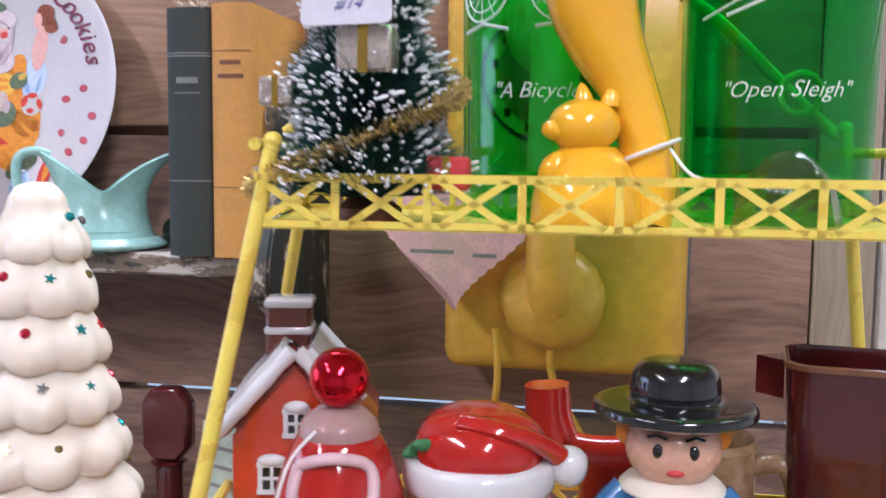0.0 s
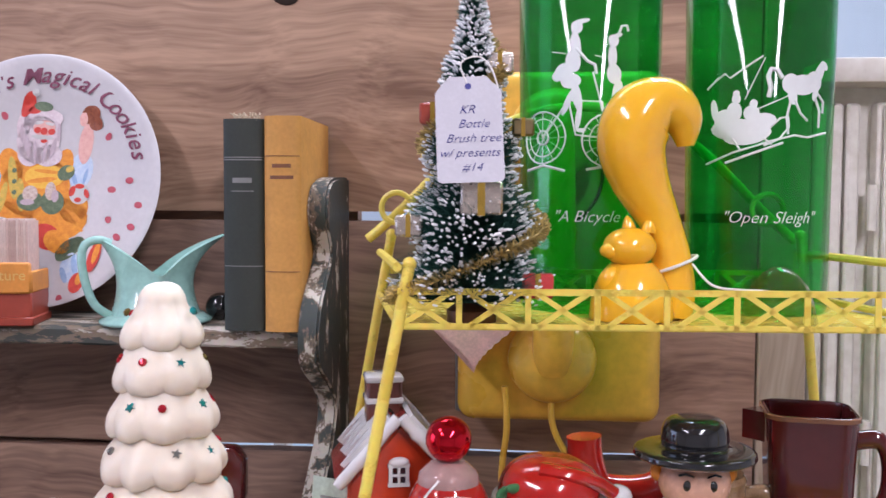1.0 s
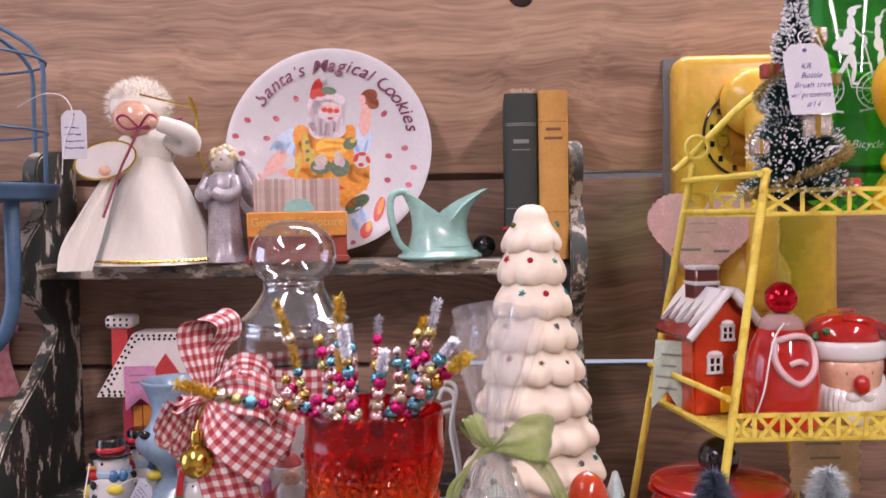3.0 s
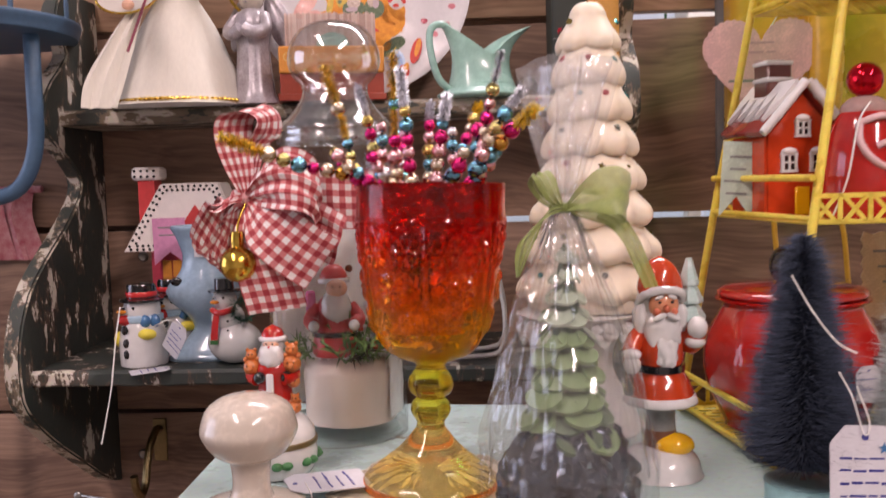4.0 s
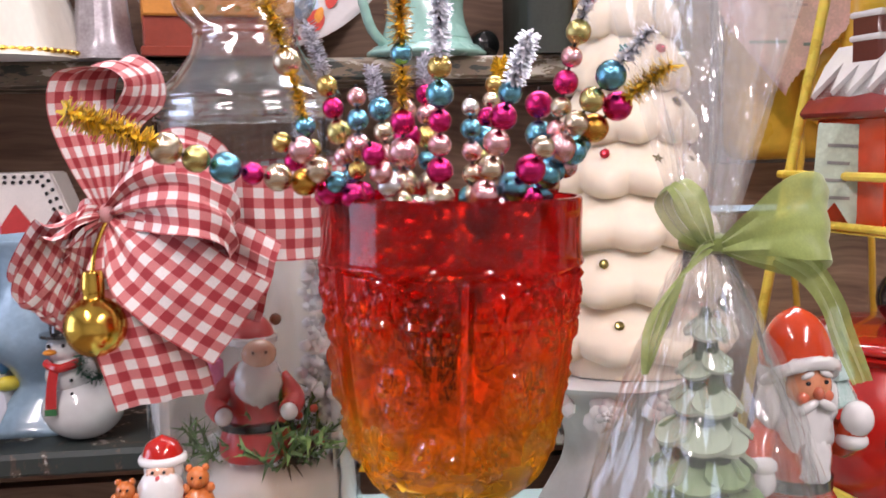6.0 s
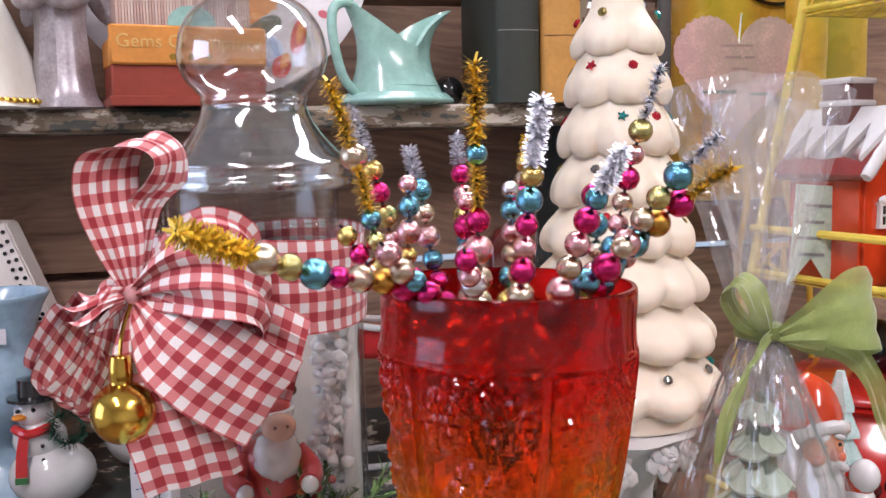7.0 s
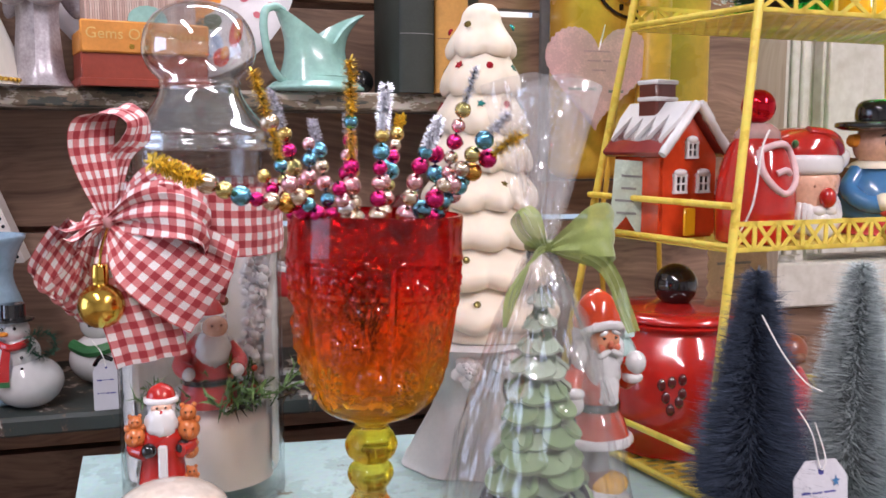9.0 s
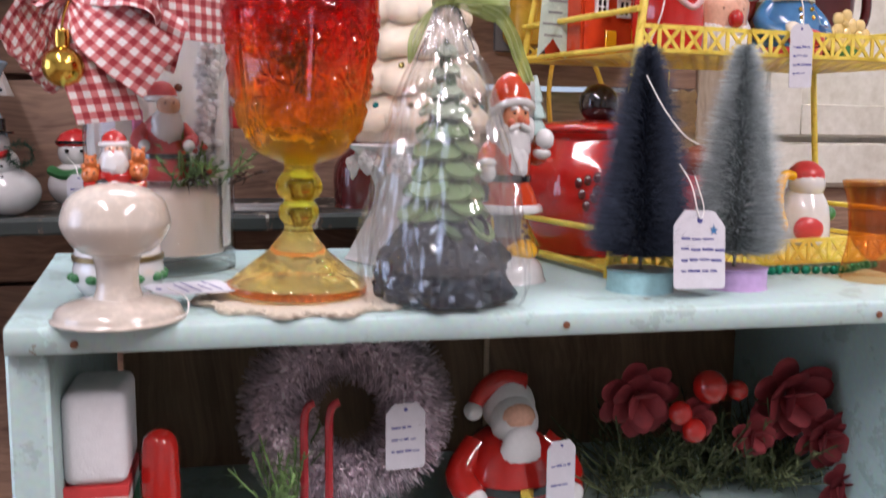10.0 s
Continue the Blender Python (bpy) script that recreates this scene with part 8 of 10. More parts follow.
tube(bm, smooth_prof([(0.052, 0.425, MINT + 0.14), (0.062, 0.42, MINT + 0.12), (0.073, 0.414, MINT + 0.104), (0.083, 0.412, MINT + 0.098)], 5), 0.0005, 6)
tagged(part("string", bm, M_STRING), "white string looped round the navy brush tree", "string")

# ---- red cookie jar ----
RJ = (0.109, 0.609)
cj = thing("cookie_jar", on_stand(*RJ, MINT + 0.0045), "glossy red ceramic jar with a black ball on its lid", "jar")
part("body", mk(lathe, smooth_prof([(0.0005, 0), (0.044, 0), (0.05, 0.005), (0.0615, 0.03), (0.065, 0.05), (0.062, 0.07), (0.053, 0.088), (0.0505, 0.094), (0.053, 0.099), (0.0005, 0.0995)], 4), 56, wob=lambda a, k: 1 + 0.012 * math.cos(10 * a)), M_RED, cj)
lidr = part("lid", mk(lathe, smooth_prof([(0.053, 0.0998), (0.0545, 0.102), (0.05, 0.106), (0.03, 0.1085), (0.012, 0.1095), (0.0005, 0.1095)], 3), 56), M_RED, cj)
part("lid_ball", mk(ball, 0, 0, 0.1225, 0.0165, u=28, v=18), M_BLACK, lidr)
for a, z in ((-2.1, 0.055), (-1.35, 0.05), (-0.7, 0.052)):
    bm = B()
    for q in range(7):
        an = q * 0.9
        d = 0.0095 if q % 2 else 0.006
        r = 0.0652 + 0.0002
        aa = a + d * math.cos(an) / r
        zz = z + d * math.sin(an) * 1.3
        rr_ = 0.0648 - 0.9 * abs(zz - 0.05) ** 1.6
        ball(bm, (rr_) * math.cos(aa), (rr_) * math.sin(aa), zz, 0.0034, 0.0028, 0.0046, u=7, v=5)
    part("relief_sprig", bm, M_MAROON, cj, "dark raised sprig pattern")
price_tag(pose(0.142, 0.5475, MINT + 0.062, 0, 0, 18), 0.02, 0.026, "small white price label hanging on the red jar", bars=2, seed=12)

# ---- inside the stand, on its inner shelf ----
INZ = 1.125




wreath = thing("tinsel_wreath", pose(-0.122, 0.505, INZ + 0.0885, 0, 0, -6), "silver and mauve tinsel wreath with a tiny candy cane", "wreath")
M_MAUVE = pmat("mauve_tinsel", (0.82, 0.72, 0.77), 0.35, 0.25, island=0.8)
bm = B()
pts = [(0.047 * math.cos(q), 0, 0.047 * math.sin(q)) for q in [2 * math.pi * k / 48 for k in range(49)]]
tinsel(bm, pts, 0.0255, 620, 4, 0.0013)
part("tinsel_ring", bm, M_MAUVE, wreath)["kind"] = "stuff"
bm = B()
tube(bm, pts[:-1], 0.0195, 14, closed=True)
part("ring_core", bm, pmat("dusky_tinsel_core", (0.62, 0.52, 0.58), 0.5, 0.0, scale=400, mix=0.5), wreath)
M_CANE = pmat("candy_cane_red", (0.42, 0.03, 0.04), 0.25, coat=0.5)
for dx in (0, 0.016):
    bm = B()
    q = smooth_prof([(-0.03 + dx, -0.028, -0.09), (-0.03 + dx, -0.03, -0.02), (-0.0295 + dx, -0.03, 0.006), (-0.027 + dx, -0.03, 0.014), (-0.023 + dx, -0.0295, 0.016)], 5)
    tube(bm, q, 0.0028, 8)
    part("candy_cane", bm, M_CANE, wreath)
bm = B()
sprig(bm, (-0.045, -0.026, -0.05), 16, 0.05, 6, 0.5)
part("green_sprig", bm, M_SPRIG, wreath)["kind"] = "stuff"
price_tag(pose(-0.089, 0.472, 1.227, 0, 0, 2), 0.027, 0.045, "white price tag hanging on the tinsel wreath", bars=3, seed=8)


def seated_figure():
    P = [(M_RED, mk(lathe, smooth_prof([(0.0005, 0), (0.036, 0), (0.044, 0.015), (0.045, 0.04), (0.036, 0.068), (0.02, 0.08)], 3), 32))]
    b = B()
    ball(b, 0, -0.012, 0.09, 0.022, 0.02, 0.024), ball(b, 0, -0.03, 0.066, 0.019, 0.01, 0.026), ball(b, 0, 0.004, 0.1, 0.025, 0.022, 0.026)
    ball(b, -0.036, -0.006, 0.1, 0.0085)
    P.append((M_MATTW, b))
    P.append((M_SKIN, mk(ball, 0, -0.02, 0.096, 0.0165, 0.013, 0.014)))
    b = B()
    tube(b, smooth_prof([(0.012, 0.006, 0.116), (-0.006, 0.006, 0.122), (-0.024, 0.002, 0.115), (-0.034, -0.004, 0.104)], 5), [0.014 - 0.0005 * k for k in range(16)], 12)
    P.append((M_RED, b))
    for s in (-1, 1):
        b = B()
        tube(b, smooth_prof([(s * 0.03, 0, 0.066), (s * 0.05, -0.014, 0.045), (s * 0.044, -0.034, 0.03)], 4), 0.0135, 12)
        P.append((M_RED, b))
        P.append((M_MATTW, mk(ball, s * 0.044, -0.036, 0.028, 0.0125)))
    b = B()
    lathe(b, [(0.0448, 0.03), (0.0462, 0.0305), (0.0462, 0.038), (0.0445, 0.0385)], 32)
    P.append((M_BLACK, b))
    P.append((M_GOLD, mk(box, 0, -0.0465, 0.034, 0.012, 0.003, 0.011, 0.001)))
    return P


figure("seated_statuette", seated_figure(), pose(0.0, 0.515, INZ, 0, 0, 0) @ Matrix.Diagonal((0.82, 0.82, 0.8, 1)), "red-coated bearded statuette seated under the stand's top", "figurine")
price_tag(pose(0.019, 0.463, INZ + 0.07, 0, 0, 6), 0.022, 0.05, "cream price tag tied to the statuette", bars=2, seed=10)
cloth = thing("folded_cloth", pose(-0.2775, 0.477, INZ, 0, 0, -4), "folded white towel with red and green stripes", "towel")
for k, (mt, z0, z1) in enumerate(((pmat("white_terry", (0.72, 0.72, 0.74), 0.9, scale=150, mix=0.3, bump=0.5), 0.073, 0.129), (M_REDP, 0.066, 0.073), (M_MATTW, 0.058, 0.066), (pmat("green_terry", (0.05, 0.2, 0.1), 0.9, scale=150), 0.0, 0.058))):
    bm = B()
    box(bm, 0, 0, (z0 + z1) / 2, 0.036, 0.055, z1 - z0 - 0.0003, 0.006 if z1 > 0.09 else 0.0, seg=3)
    part("towel_stripe", bm, mt, cloth)
bm = B()
lathe(bm, smooth_prof([(0.0005, 0), (0.018, 0), (0.019, 0.02), (0.018, 0.058), (0.012, 0.066), (0.0005, 0.068)], 3), 24)
tagged(part("red_candle", bm, M_RED, m=pose(-0.2435, 0.465, INZ) @ Matrix.Diagonal((0.61, 0.61, 1.47, 1))), "red candle on the inner shelf", "candle")
flowers = thing("flower_arrangement", pose(0.165, 0.51, INZ, 0, 0, -5), "red flowers and pine greenery with shiny red berries", "arrangement")
bm = B()
for k in range(9):
    sprig(bm, (-0.08 + 0.0195 * k, -0.01 + 0.012 * (k % 3), 0.004), 26, 0.075, 40 + k, 0.7)
part("greenery", bm, pmat("dull_olive_needle", (0.07, 0.09, 0.035), 0.8, island=0.6), flowers)["kind"] = "stuff"
M_PETAL = pmat("dusty_red_petal", (0.27, 0.03, 0.035), 0.75, col2=(0.13, 0.015, 0.02), scale=60, mix=0.7)
for k, (x, y, z, r) in enumerate(((-0.07, -0.02, 0.085, 0.03), (-0.03, -0.03, 0.07, 0.018), (0.055, -0.02, 0.08, 0.034), (0.08, -0.03, 0.05, 0.026), (0.02, -0.03, 0.055, 0.018), (0.09, -0.04, 0.014, 0.02))):
    bm = B()
    frn = random.Random(k)
    for ring_, cnt, rad_, tilt in ((0, 7, 0.62, 14), (1, 6, 0.42, 34), (2, 4, 0.2, 58)):
        for j in range(cnt):
            a = 2 * math.pi * (j + 0.5 * ring_) / cnt + frn.uniform(-0.2, 0.2)
            m_ = Matrix.Rotation(-a, 4, "Y") @ Matrix.Rotation(radians(-tilt + frn.uniform(-9, 9)), 4, "Z")
            ball(bm, r * rad_ * math.cos(a), -r * 0.16 * ring_, r * rad_ * math.sin(a), r * 0.46, r * 0.05, r * 0.34, u=12, v=7, m=m_)
    part("flower", bm, M_PETAL, flowers, m=pose(x, y, z, 12, 0, 0))
for x, y, z, r in ((-0.02, -0.035, 0.095, 0.013), (-0.045, -0.04, 0.078, 0.009), (-0.036, -0.045, 0.066, 0.009), (0.005, -0.03, 0.09, 0.008)):
    part("berry", mk(ball, x, y, z, r), M_RED, flowers)
bm = B()
tube(bm, [(0.33 - 0.335, 0.02, 0.0), (-0.005, 0.02, 0.155)], 0.0025, 8)
tagged(part("wooden_skewer", bm, M_TAN, m=pose(0.03, 0.62, INZ)), "thin upright wooden stick at the back of the shelf", "stick")


# ---- yellow wire rack ----
TIERC = [
    # height, front left, front right, back left, back right
    (MINT + 0.0042, (0.066, 0.497), (0.425, 0.518), (0.037, 0.672), (0.40, 0.695)),
    (MID_T, (0.094, 0.517), (0.41, 0.536), (0.065, 0.670), (0.38, 0.690)),
    (TOP_T, (0.122, 0.538), (0.392, 0.552), (0.094, 0.665), (0.362, 0.685)),
]
rack = thing("tiered_rack", pose(0.23, 0.6, MINT), "yellow enamelled three-tier metal rack with lattice edging", "rack")
RO = Vector((0.23, 0.6, MINT))


def rp(x, y, z):
    return Vector((x, y, z)) - RO


def bar(a, b, r=0.0028, name="rail", n=8):
    bm = B()
    tube(bm, [a, b], r, n)
    part(name, bm, M_YEL, rack)


def lattice(a, b, z0, h, name="lattice_strip", seg=0.0365):
    """A pressed-metal strip: top and bottom rails with crosses and uprights between."""
    bm = B()
    A, E = Vector((*a, 0)), Vector((*b, 0))
    d = E - A
    L = d.length
    d.normalize()
    nrm = Vector((d.y, -d.x, 0))
    n = max(2, round(L / seg))
    th = 0.0006

    def flat(p, q, w):
        u = (q - p).normalized()
        s = u.cross(nrm).normalized() * w / 2
        vs = [bm.verts.new(v) for v in (p - s - nrm * th, p + s - nrm * th, q + s - nrm * th, q - s - nrm * th, p - s + nrm * th, p + s + nrm * th, q + s + nrm * th, q - s + nrm * th)]
        for f in ((0, 1, 2, 3), (7, 6, 5, 4), (0, 4, 5, 1), (1, 5, 6, 2), (2, 6, 7, 3), (3, 7, 4, 0)):
            bm.faces.new([vs[i] for i in f])

    base = A - Vector((RO.x, RO.y, 0))
    at = lambda s, z: base + d * s + Vector((0, 0, z - RO.z))
    flat(at(0, z0 + 0.0012), at(L, z0 + 0.0012), 0.0026)
    flat(at(0, z0 + h - 0.0014), at(L, z0 + h - 0.0014), 0.0032)
    for k in range(n):
        s0, s1 = L * k / n, L * (k + 1) / n
        g = (s1 - s0) * 0.24
        flat(at(s0 + g * 0.15, z0 + 0.001), at(s1 - g, z0 + h - 0.002), 0.0027)
        flat(at(s0 + g * 0.15, z0 + h - 0.002), at(s1 - g, z0 + 0.001), 0.0027)
        flat(at(s1 - g * 0.42, z0), at(s1 - g * 0.42, z0 + h), 0.003)
    part(name, tri_fix(bm), M_YEL, rack, smooth=False)


def tray(z, fl, fr, bl, br):
    """Slotted sheet between four corners."""
    bm = B()
    nx, ny = 96, 40
    vs = {}

    def V(i, j):
        if (i, j) not in vs:
            u, w = i / nx, j / ny
            p = (Vector(fl).lerp(Vector(fr), u)).lerp(Vector(bl).lerp(Vector(br), u), w)
            vs[i, j] = bm.verts.new((p.x - RO.x, p.y - RO.y, z - RO.z - 0.0008))
        return vs[i, j]

    for i in range(nx):
        for j in range(ny):
            row = j // 2
            if j % 2 == 1 and (i + 2 * (row % 2)) % 4 in (0, 1, 2) and 1 < i < nx - 2 and 1 < j < ny - 2:
                continue
            bm.faces.new((V(i, j), V(i + 1, j), V(i + 1, j + 1), V(i, j + 1)))
    r = bmesh.ops.extrude_face_region(bm, geom=list(bm.faces))
    for v in r["geom"]:
        if isinstance(v, bmesh.types.BMVert):
            v.co.z += 0.0008
    part("tray", tri_fix(bm), M_YEL, rack, smooth=False)


for z, fl, fr, bl, br in TIERC:
    tray(z, fl, fr, bl, br)
    lattice(fl, fr, z, 0.0195, seg=0.0195 if z < 1.5 else 0.034)
    lattice(bl, br, z, 0.0195, seg=0.026)
    for f, b in ((fl, bl), (fr, br)):
        bar(rp(*f, z + 0.003), rp(*b, z + 0.003), 0.0022, "edge_wire")
        bar(rp(*f, z + 0.030), rp(*b, z + 0.030), 0.0024, "side_rail")
for key, topz in ((1, 1.654), (2, 1.654), (3, 1.664), (4, 1.664)):
    pts = [rp(*TIERC[0][key], MINT), rp(*TIERC[1][key], MID_T), rp(*TIERC[2][key], TOP_T)]
    dirv = (pts[2] - pts[1]).normalized()
    bm = B()
    tube(bm, [pts[0], pts[1], pts[2], pts[2] + dirv * (topz - TOP_T)], 0.0031, 10)
    part("post", bm, M_YEL, rack)
    part("post_cap", mk(ball, *(pts[2] + dirv * (topz - TOP_T)), 0.0036), M_YEL, rack)
bm = B()
a0, a1 = rp(0.086, 0.666, 1.66), rp(0.355, 0.687, 1.66)
tube(bm, smooth_prof([tuple(a0), tuple(a0.lerp(a1, 0.06) + Vector((0, 0, 0.014))), tuple(a0.lerp(a1, 0.27) + Vector((0, 0, 0.066))), tuple(a0.lerp(a1, 0.5) + Vector((0, 0, 0.084))),
                      tuple(a0.lerp(a1, 0.73) + Vector((0, 0, 0.066))), tuple(a0.lerp(a1, 0.94) + Vector((0, 0, 0.014))), tuple(a1)], 6), 0.0031, 10)
part("back_arch", bm, M_YEL, rack)
for x, y in ((0.105, 0.664), (0.336, 0.684)):
    bm = B()
    tube(bm, [rp(x + 0.0095 * math.cos(q), y - 0.003, 1.68 + 0.0095 * math.sin(q)) for q in [2 * math.pi * k / 20 for k in range(20)]], 0.0018, 8, closed=True)
    part("scroll_ring", bm, M_YEL, rack)


# ---- top tier ----
M_FOILGIFT = pmat("crinkled_silver_foil", (0.62, 0.54, 0.46), 0.25, 0.8, scale=160, mix=0.5, bump=0.4)


def snowy_tree():
    t = thing("bottle_brush_tree", pose(0.157, 0.568, TOP_T), "dark green bottle brush tree with white flocking and tiny presents", "decoration")
    H = 0.172
    zr = lambda q: (0.010 + (H - 0.012) * q, 0.0405 * (1 - q) ** 0.9 * (0.86 + 0.14 * math.cos(q * 26)) + 0.0035)
    bm = B()
    bristles(bm, 18000, zr, 11, 0.25, 0.0006)
    part("bristles", bm, M_BB_GREEN, t)["kind"] = "stuff"
    bm = B()
    rnd = random.Random(4)
    for _ in range(3000):
        q = rnd.random() ** 1.2
        z, r = zr(q)
        a = rnd.uniform(0, 2 * math.pi)
        r *= rnd.uniform(0.78, 1.02)
        c, s = math.cos(a), math.sin(a)
        sz = rnd.uniform(0.00055, 0.00095)
        ball(bm, r * c, r * s, z + r * 0.3 * rnd.random(), sz * rnd.uniform(1.2, 3.2), sz, sz, u=5, v=3, m=Matrix.Rotation(a + rnd.gauss(0, 0.4), 4, "Z") @ Matrix.Rotation(-0.3, 4, "Y"))
    part("flocking", bm, M_SNOW, t)["kind"] = "stuff"
    bm = B()
    tube(bm, [(0, 0, 0.001), (0, 0, H - 0.004)], 0.002, 6)
    part("wire_stem", bm, M_BROWN, t)
    part("base", mk(lathe, [(0.0005, 0), (0.013, 0), (0.013, 0.006), (0.008, 0.01), (0.0005, 0.011)], 20), M_BROWN, t)
    pts = []
    for k in range(60):
        q = 0.01 + 0.94 * k / 59
        z, r = zr(q)
        a = 3.5 + 11.9 * (q - 0.01)
        pts.append(((r * 1.03) * math.cos(a), (r * 1.03) * math.sin(a), z + 0.002))
    bm = B()
    tinsel(bm, pts, 0.0048, 110, 6, 0.0005)
    part("garland", bm, pmat("antique_gold_tinsel", (0.72, 0.55, 0.2), 0.35, 0.25, island=0.5), t)["kind"] = "stuff"
    for x, z, s_, mt in ((0.006, 0.064, 0.0165, M_FOILGIFT), (-0.02, 0.107, 0.011, M_BRICK), (0.034, 0.02, 0.0125, M_REDP), (0.014, 0.132, 0.011, M_FOILGIFT), (-0.031, 0.05, 0.011, M_FOILGIFT), (0.026, 0.1, 0.009, M_BRASS)):
        q = (z - 0.010) / (H - 0.012)
        r = zr(q)[1]
        y = -math.sqrt(max(r * r - x * x, 0.00002))
        bm = B()
        box(bm, x, y, z, s_ * 1.25, s_ * 0.8, s_, 0.0012)
        p_ = part("present", bm, mt, t)
        bm = B()
        box(bm, x, y, z, s_ * 0.22, s_ * 0.84, s_ * 1.04)
        part("present_ribbon", bm, M_GOLD, p_)
    return t


snowy_tree()
price_tag(pose(0.1555, 0.5465, TOP_T + 0.1235, -15, -2, 4), 0.0325, 0.054, "white handwritten price tag hanging on the snowy brush tree", lines=("KR", "Bottle", "Brush tree", "w/ presents", "#14"),
          string=[(0.1555, 0.5455, TOP_T + 0.1195), (0.152, 0.547, TOP_T + 0.130), (0.160, 0.551, TOP_T + 0.134), (0.167, 0.549, TOP_T + 0.128), (0.172, 0.547, TOP_T + 0.112)])

squirrel = []
squirrel.append((M_YGLAZE, mk(lathe, smooth_prof([(0.0005, 0), (0.0205, 0), (0.022, 0.006), (0.0205, 0.018), (0.0155, 0.03), (0.011, 0.036)], 4), 32)))
b_ = B()
ball(b_, -0.002, -0.003, 0.0455, 0.0142, 0.0135, 0.0125, 22, 14)
for s in (-1, 1):
    lathe(b_, smooth_prof([(0.0042, 0.0), (0.0036, 0.004), (0.002, 0.0085), (0.0005, 0.0105)], 3), 10, m=pose(s * 0.0048 + 0.003, -0.002, 0.0545, 0, s * 8, 0))
ball(b_, -0.0125, -0.007, 0.0435, 0.0062, 0.0055, 0.005)
ball(b_, -0.0135, -0.007, 0.026, 0.0055, 0.005, 0.0085, m=Matrix.Rotation(radians(25), 4, "Y"))
squirrel.append((M_YGLAZE, b_))
b_ = B()
q = smooth_prof([(0.03, 0.004, 0.001), (0.032, 0.005, 0.016), (0.031, 0.005, 0.034), (0.025, 0.005, 0.052), (0.014, 0.005, 0.074), (0.009, 0.005, 0.093), (0.014, 0.005, 0.108), (0.027, 0.005, 0.114), (0.036, 0.005, 0.106), (0.038, 0.005, 0.092)], 6)
rad = smooth_prof([(0.0125, 0), (0.0125, 0), (0.0105, 0), (0.011, 0), (0.0155, 0), (0.0185, 0), (0.0185, 0), (0.0145, 0), (0.011, 0), (0.0045, 0)], 6)
tube(b_, q, [r_[0] for r_ in rad], 18)
squirrel.append((M_YGLAZE, b_))
for _, b_ in squirrel[:2]:
    for v in b_.verts:
        v.co.z *= 0.85
        v.co.x += 0.009
figure("squirrel_figurine", squirrel, pose(0.232, 0.583, TOP_T, 0, 0, 6), "glossy golden yellow ceramic squirrel with a tall curled tail", "figurine")
bm = B()
tube(bm, [(0.263 + 0.0128 * math.cos(q_), 0.59 + 0.0128 * math.sin(q_), TOP_T + 0.029 + 0.005 * math.cos(q_)) for q_ in [2 * math.pi * k / 24 for k in range(24)]], 0.0009, 6, closed=True)
tube(bm, smooth_prof([(0.272, 0.581, TOP_T + 0.03), (0.28, 0.57, TOP_T + 0.02), (0.292, 0.562, TOP_T + 0.0185), (0.305, 0.5585, TOP_T + 0.0185)], 5), 0.0007, 6)
tagged(part("string", bm, M_STRING), "white tag string tied round the squirrel's tail", "string")
bm = B()
lathe(bm, smooth_prof([(0.0005, 0.0), (0.017, 0.0), (0.0175, 0.006), (0.0145, 0.018), (0.008, 0.027), (0.003, 0.03), (0.0005, 0.0305)], 3), 24, wob=lambda a, k: 1 + 0.06 * math.cos(8 * a))
tagged(part("glass_finial", bm, thin_glass_mat("smoky_clear_glass", (0.85, 0.8, 0.74), bump=0.4, scale=120), m=pose(0.313, 0.568, TOP_T)), "small clear fluted glass finial", "ornament")


def on_glass(pts, r, R, bm, z0):
    """A stroke bent round a glass of radius R: points are (arc, height)."""
    tube(bm, [((R + 0.0005) * math.sin(u / R), -(R + 0.0005) * math.cos(u / R), z0 + v) for u, v in pts], r, 5)


def blob_on_glass(outline, R, bm, z0, lift=0.0006, rings=3):
    cx, cy = sum(p[0] for p in outline) / len(outline), sum(p[1] for p in outline) / len(outline)
    last = None
    P = lambda u, v: bm.verts.new(((R + lift) * math.sin(u / R), -(R + lift) * math.cos(u / R), z0 + v))
    mid = P(cx, cy)
    for k in range(1, rings + 1):
        ring = [P(cx + (x - cx) * k / rings, cy + (y - cy) * k / rings) for x, y in outline]
        n = len(ring)
        for i in range(n):
            if last is None:
                bm.faces.new((mid, ring[i], ring[(i + 1) % n]))
            else:
                bm.faces.new((last[i], ring[i], ring[(i + 1) % n], last[(i + 1) % n]))
        last = ring


def circle_pts(cx, cy, r, n=22):
    return [(cx + r * math.cos(2 * math.pi * k / n), cy + r * math.sin(2 * math.pi * k / n)) for k in range(n + 1)]


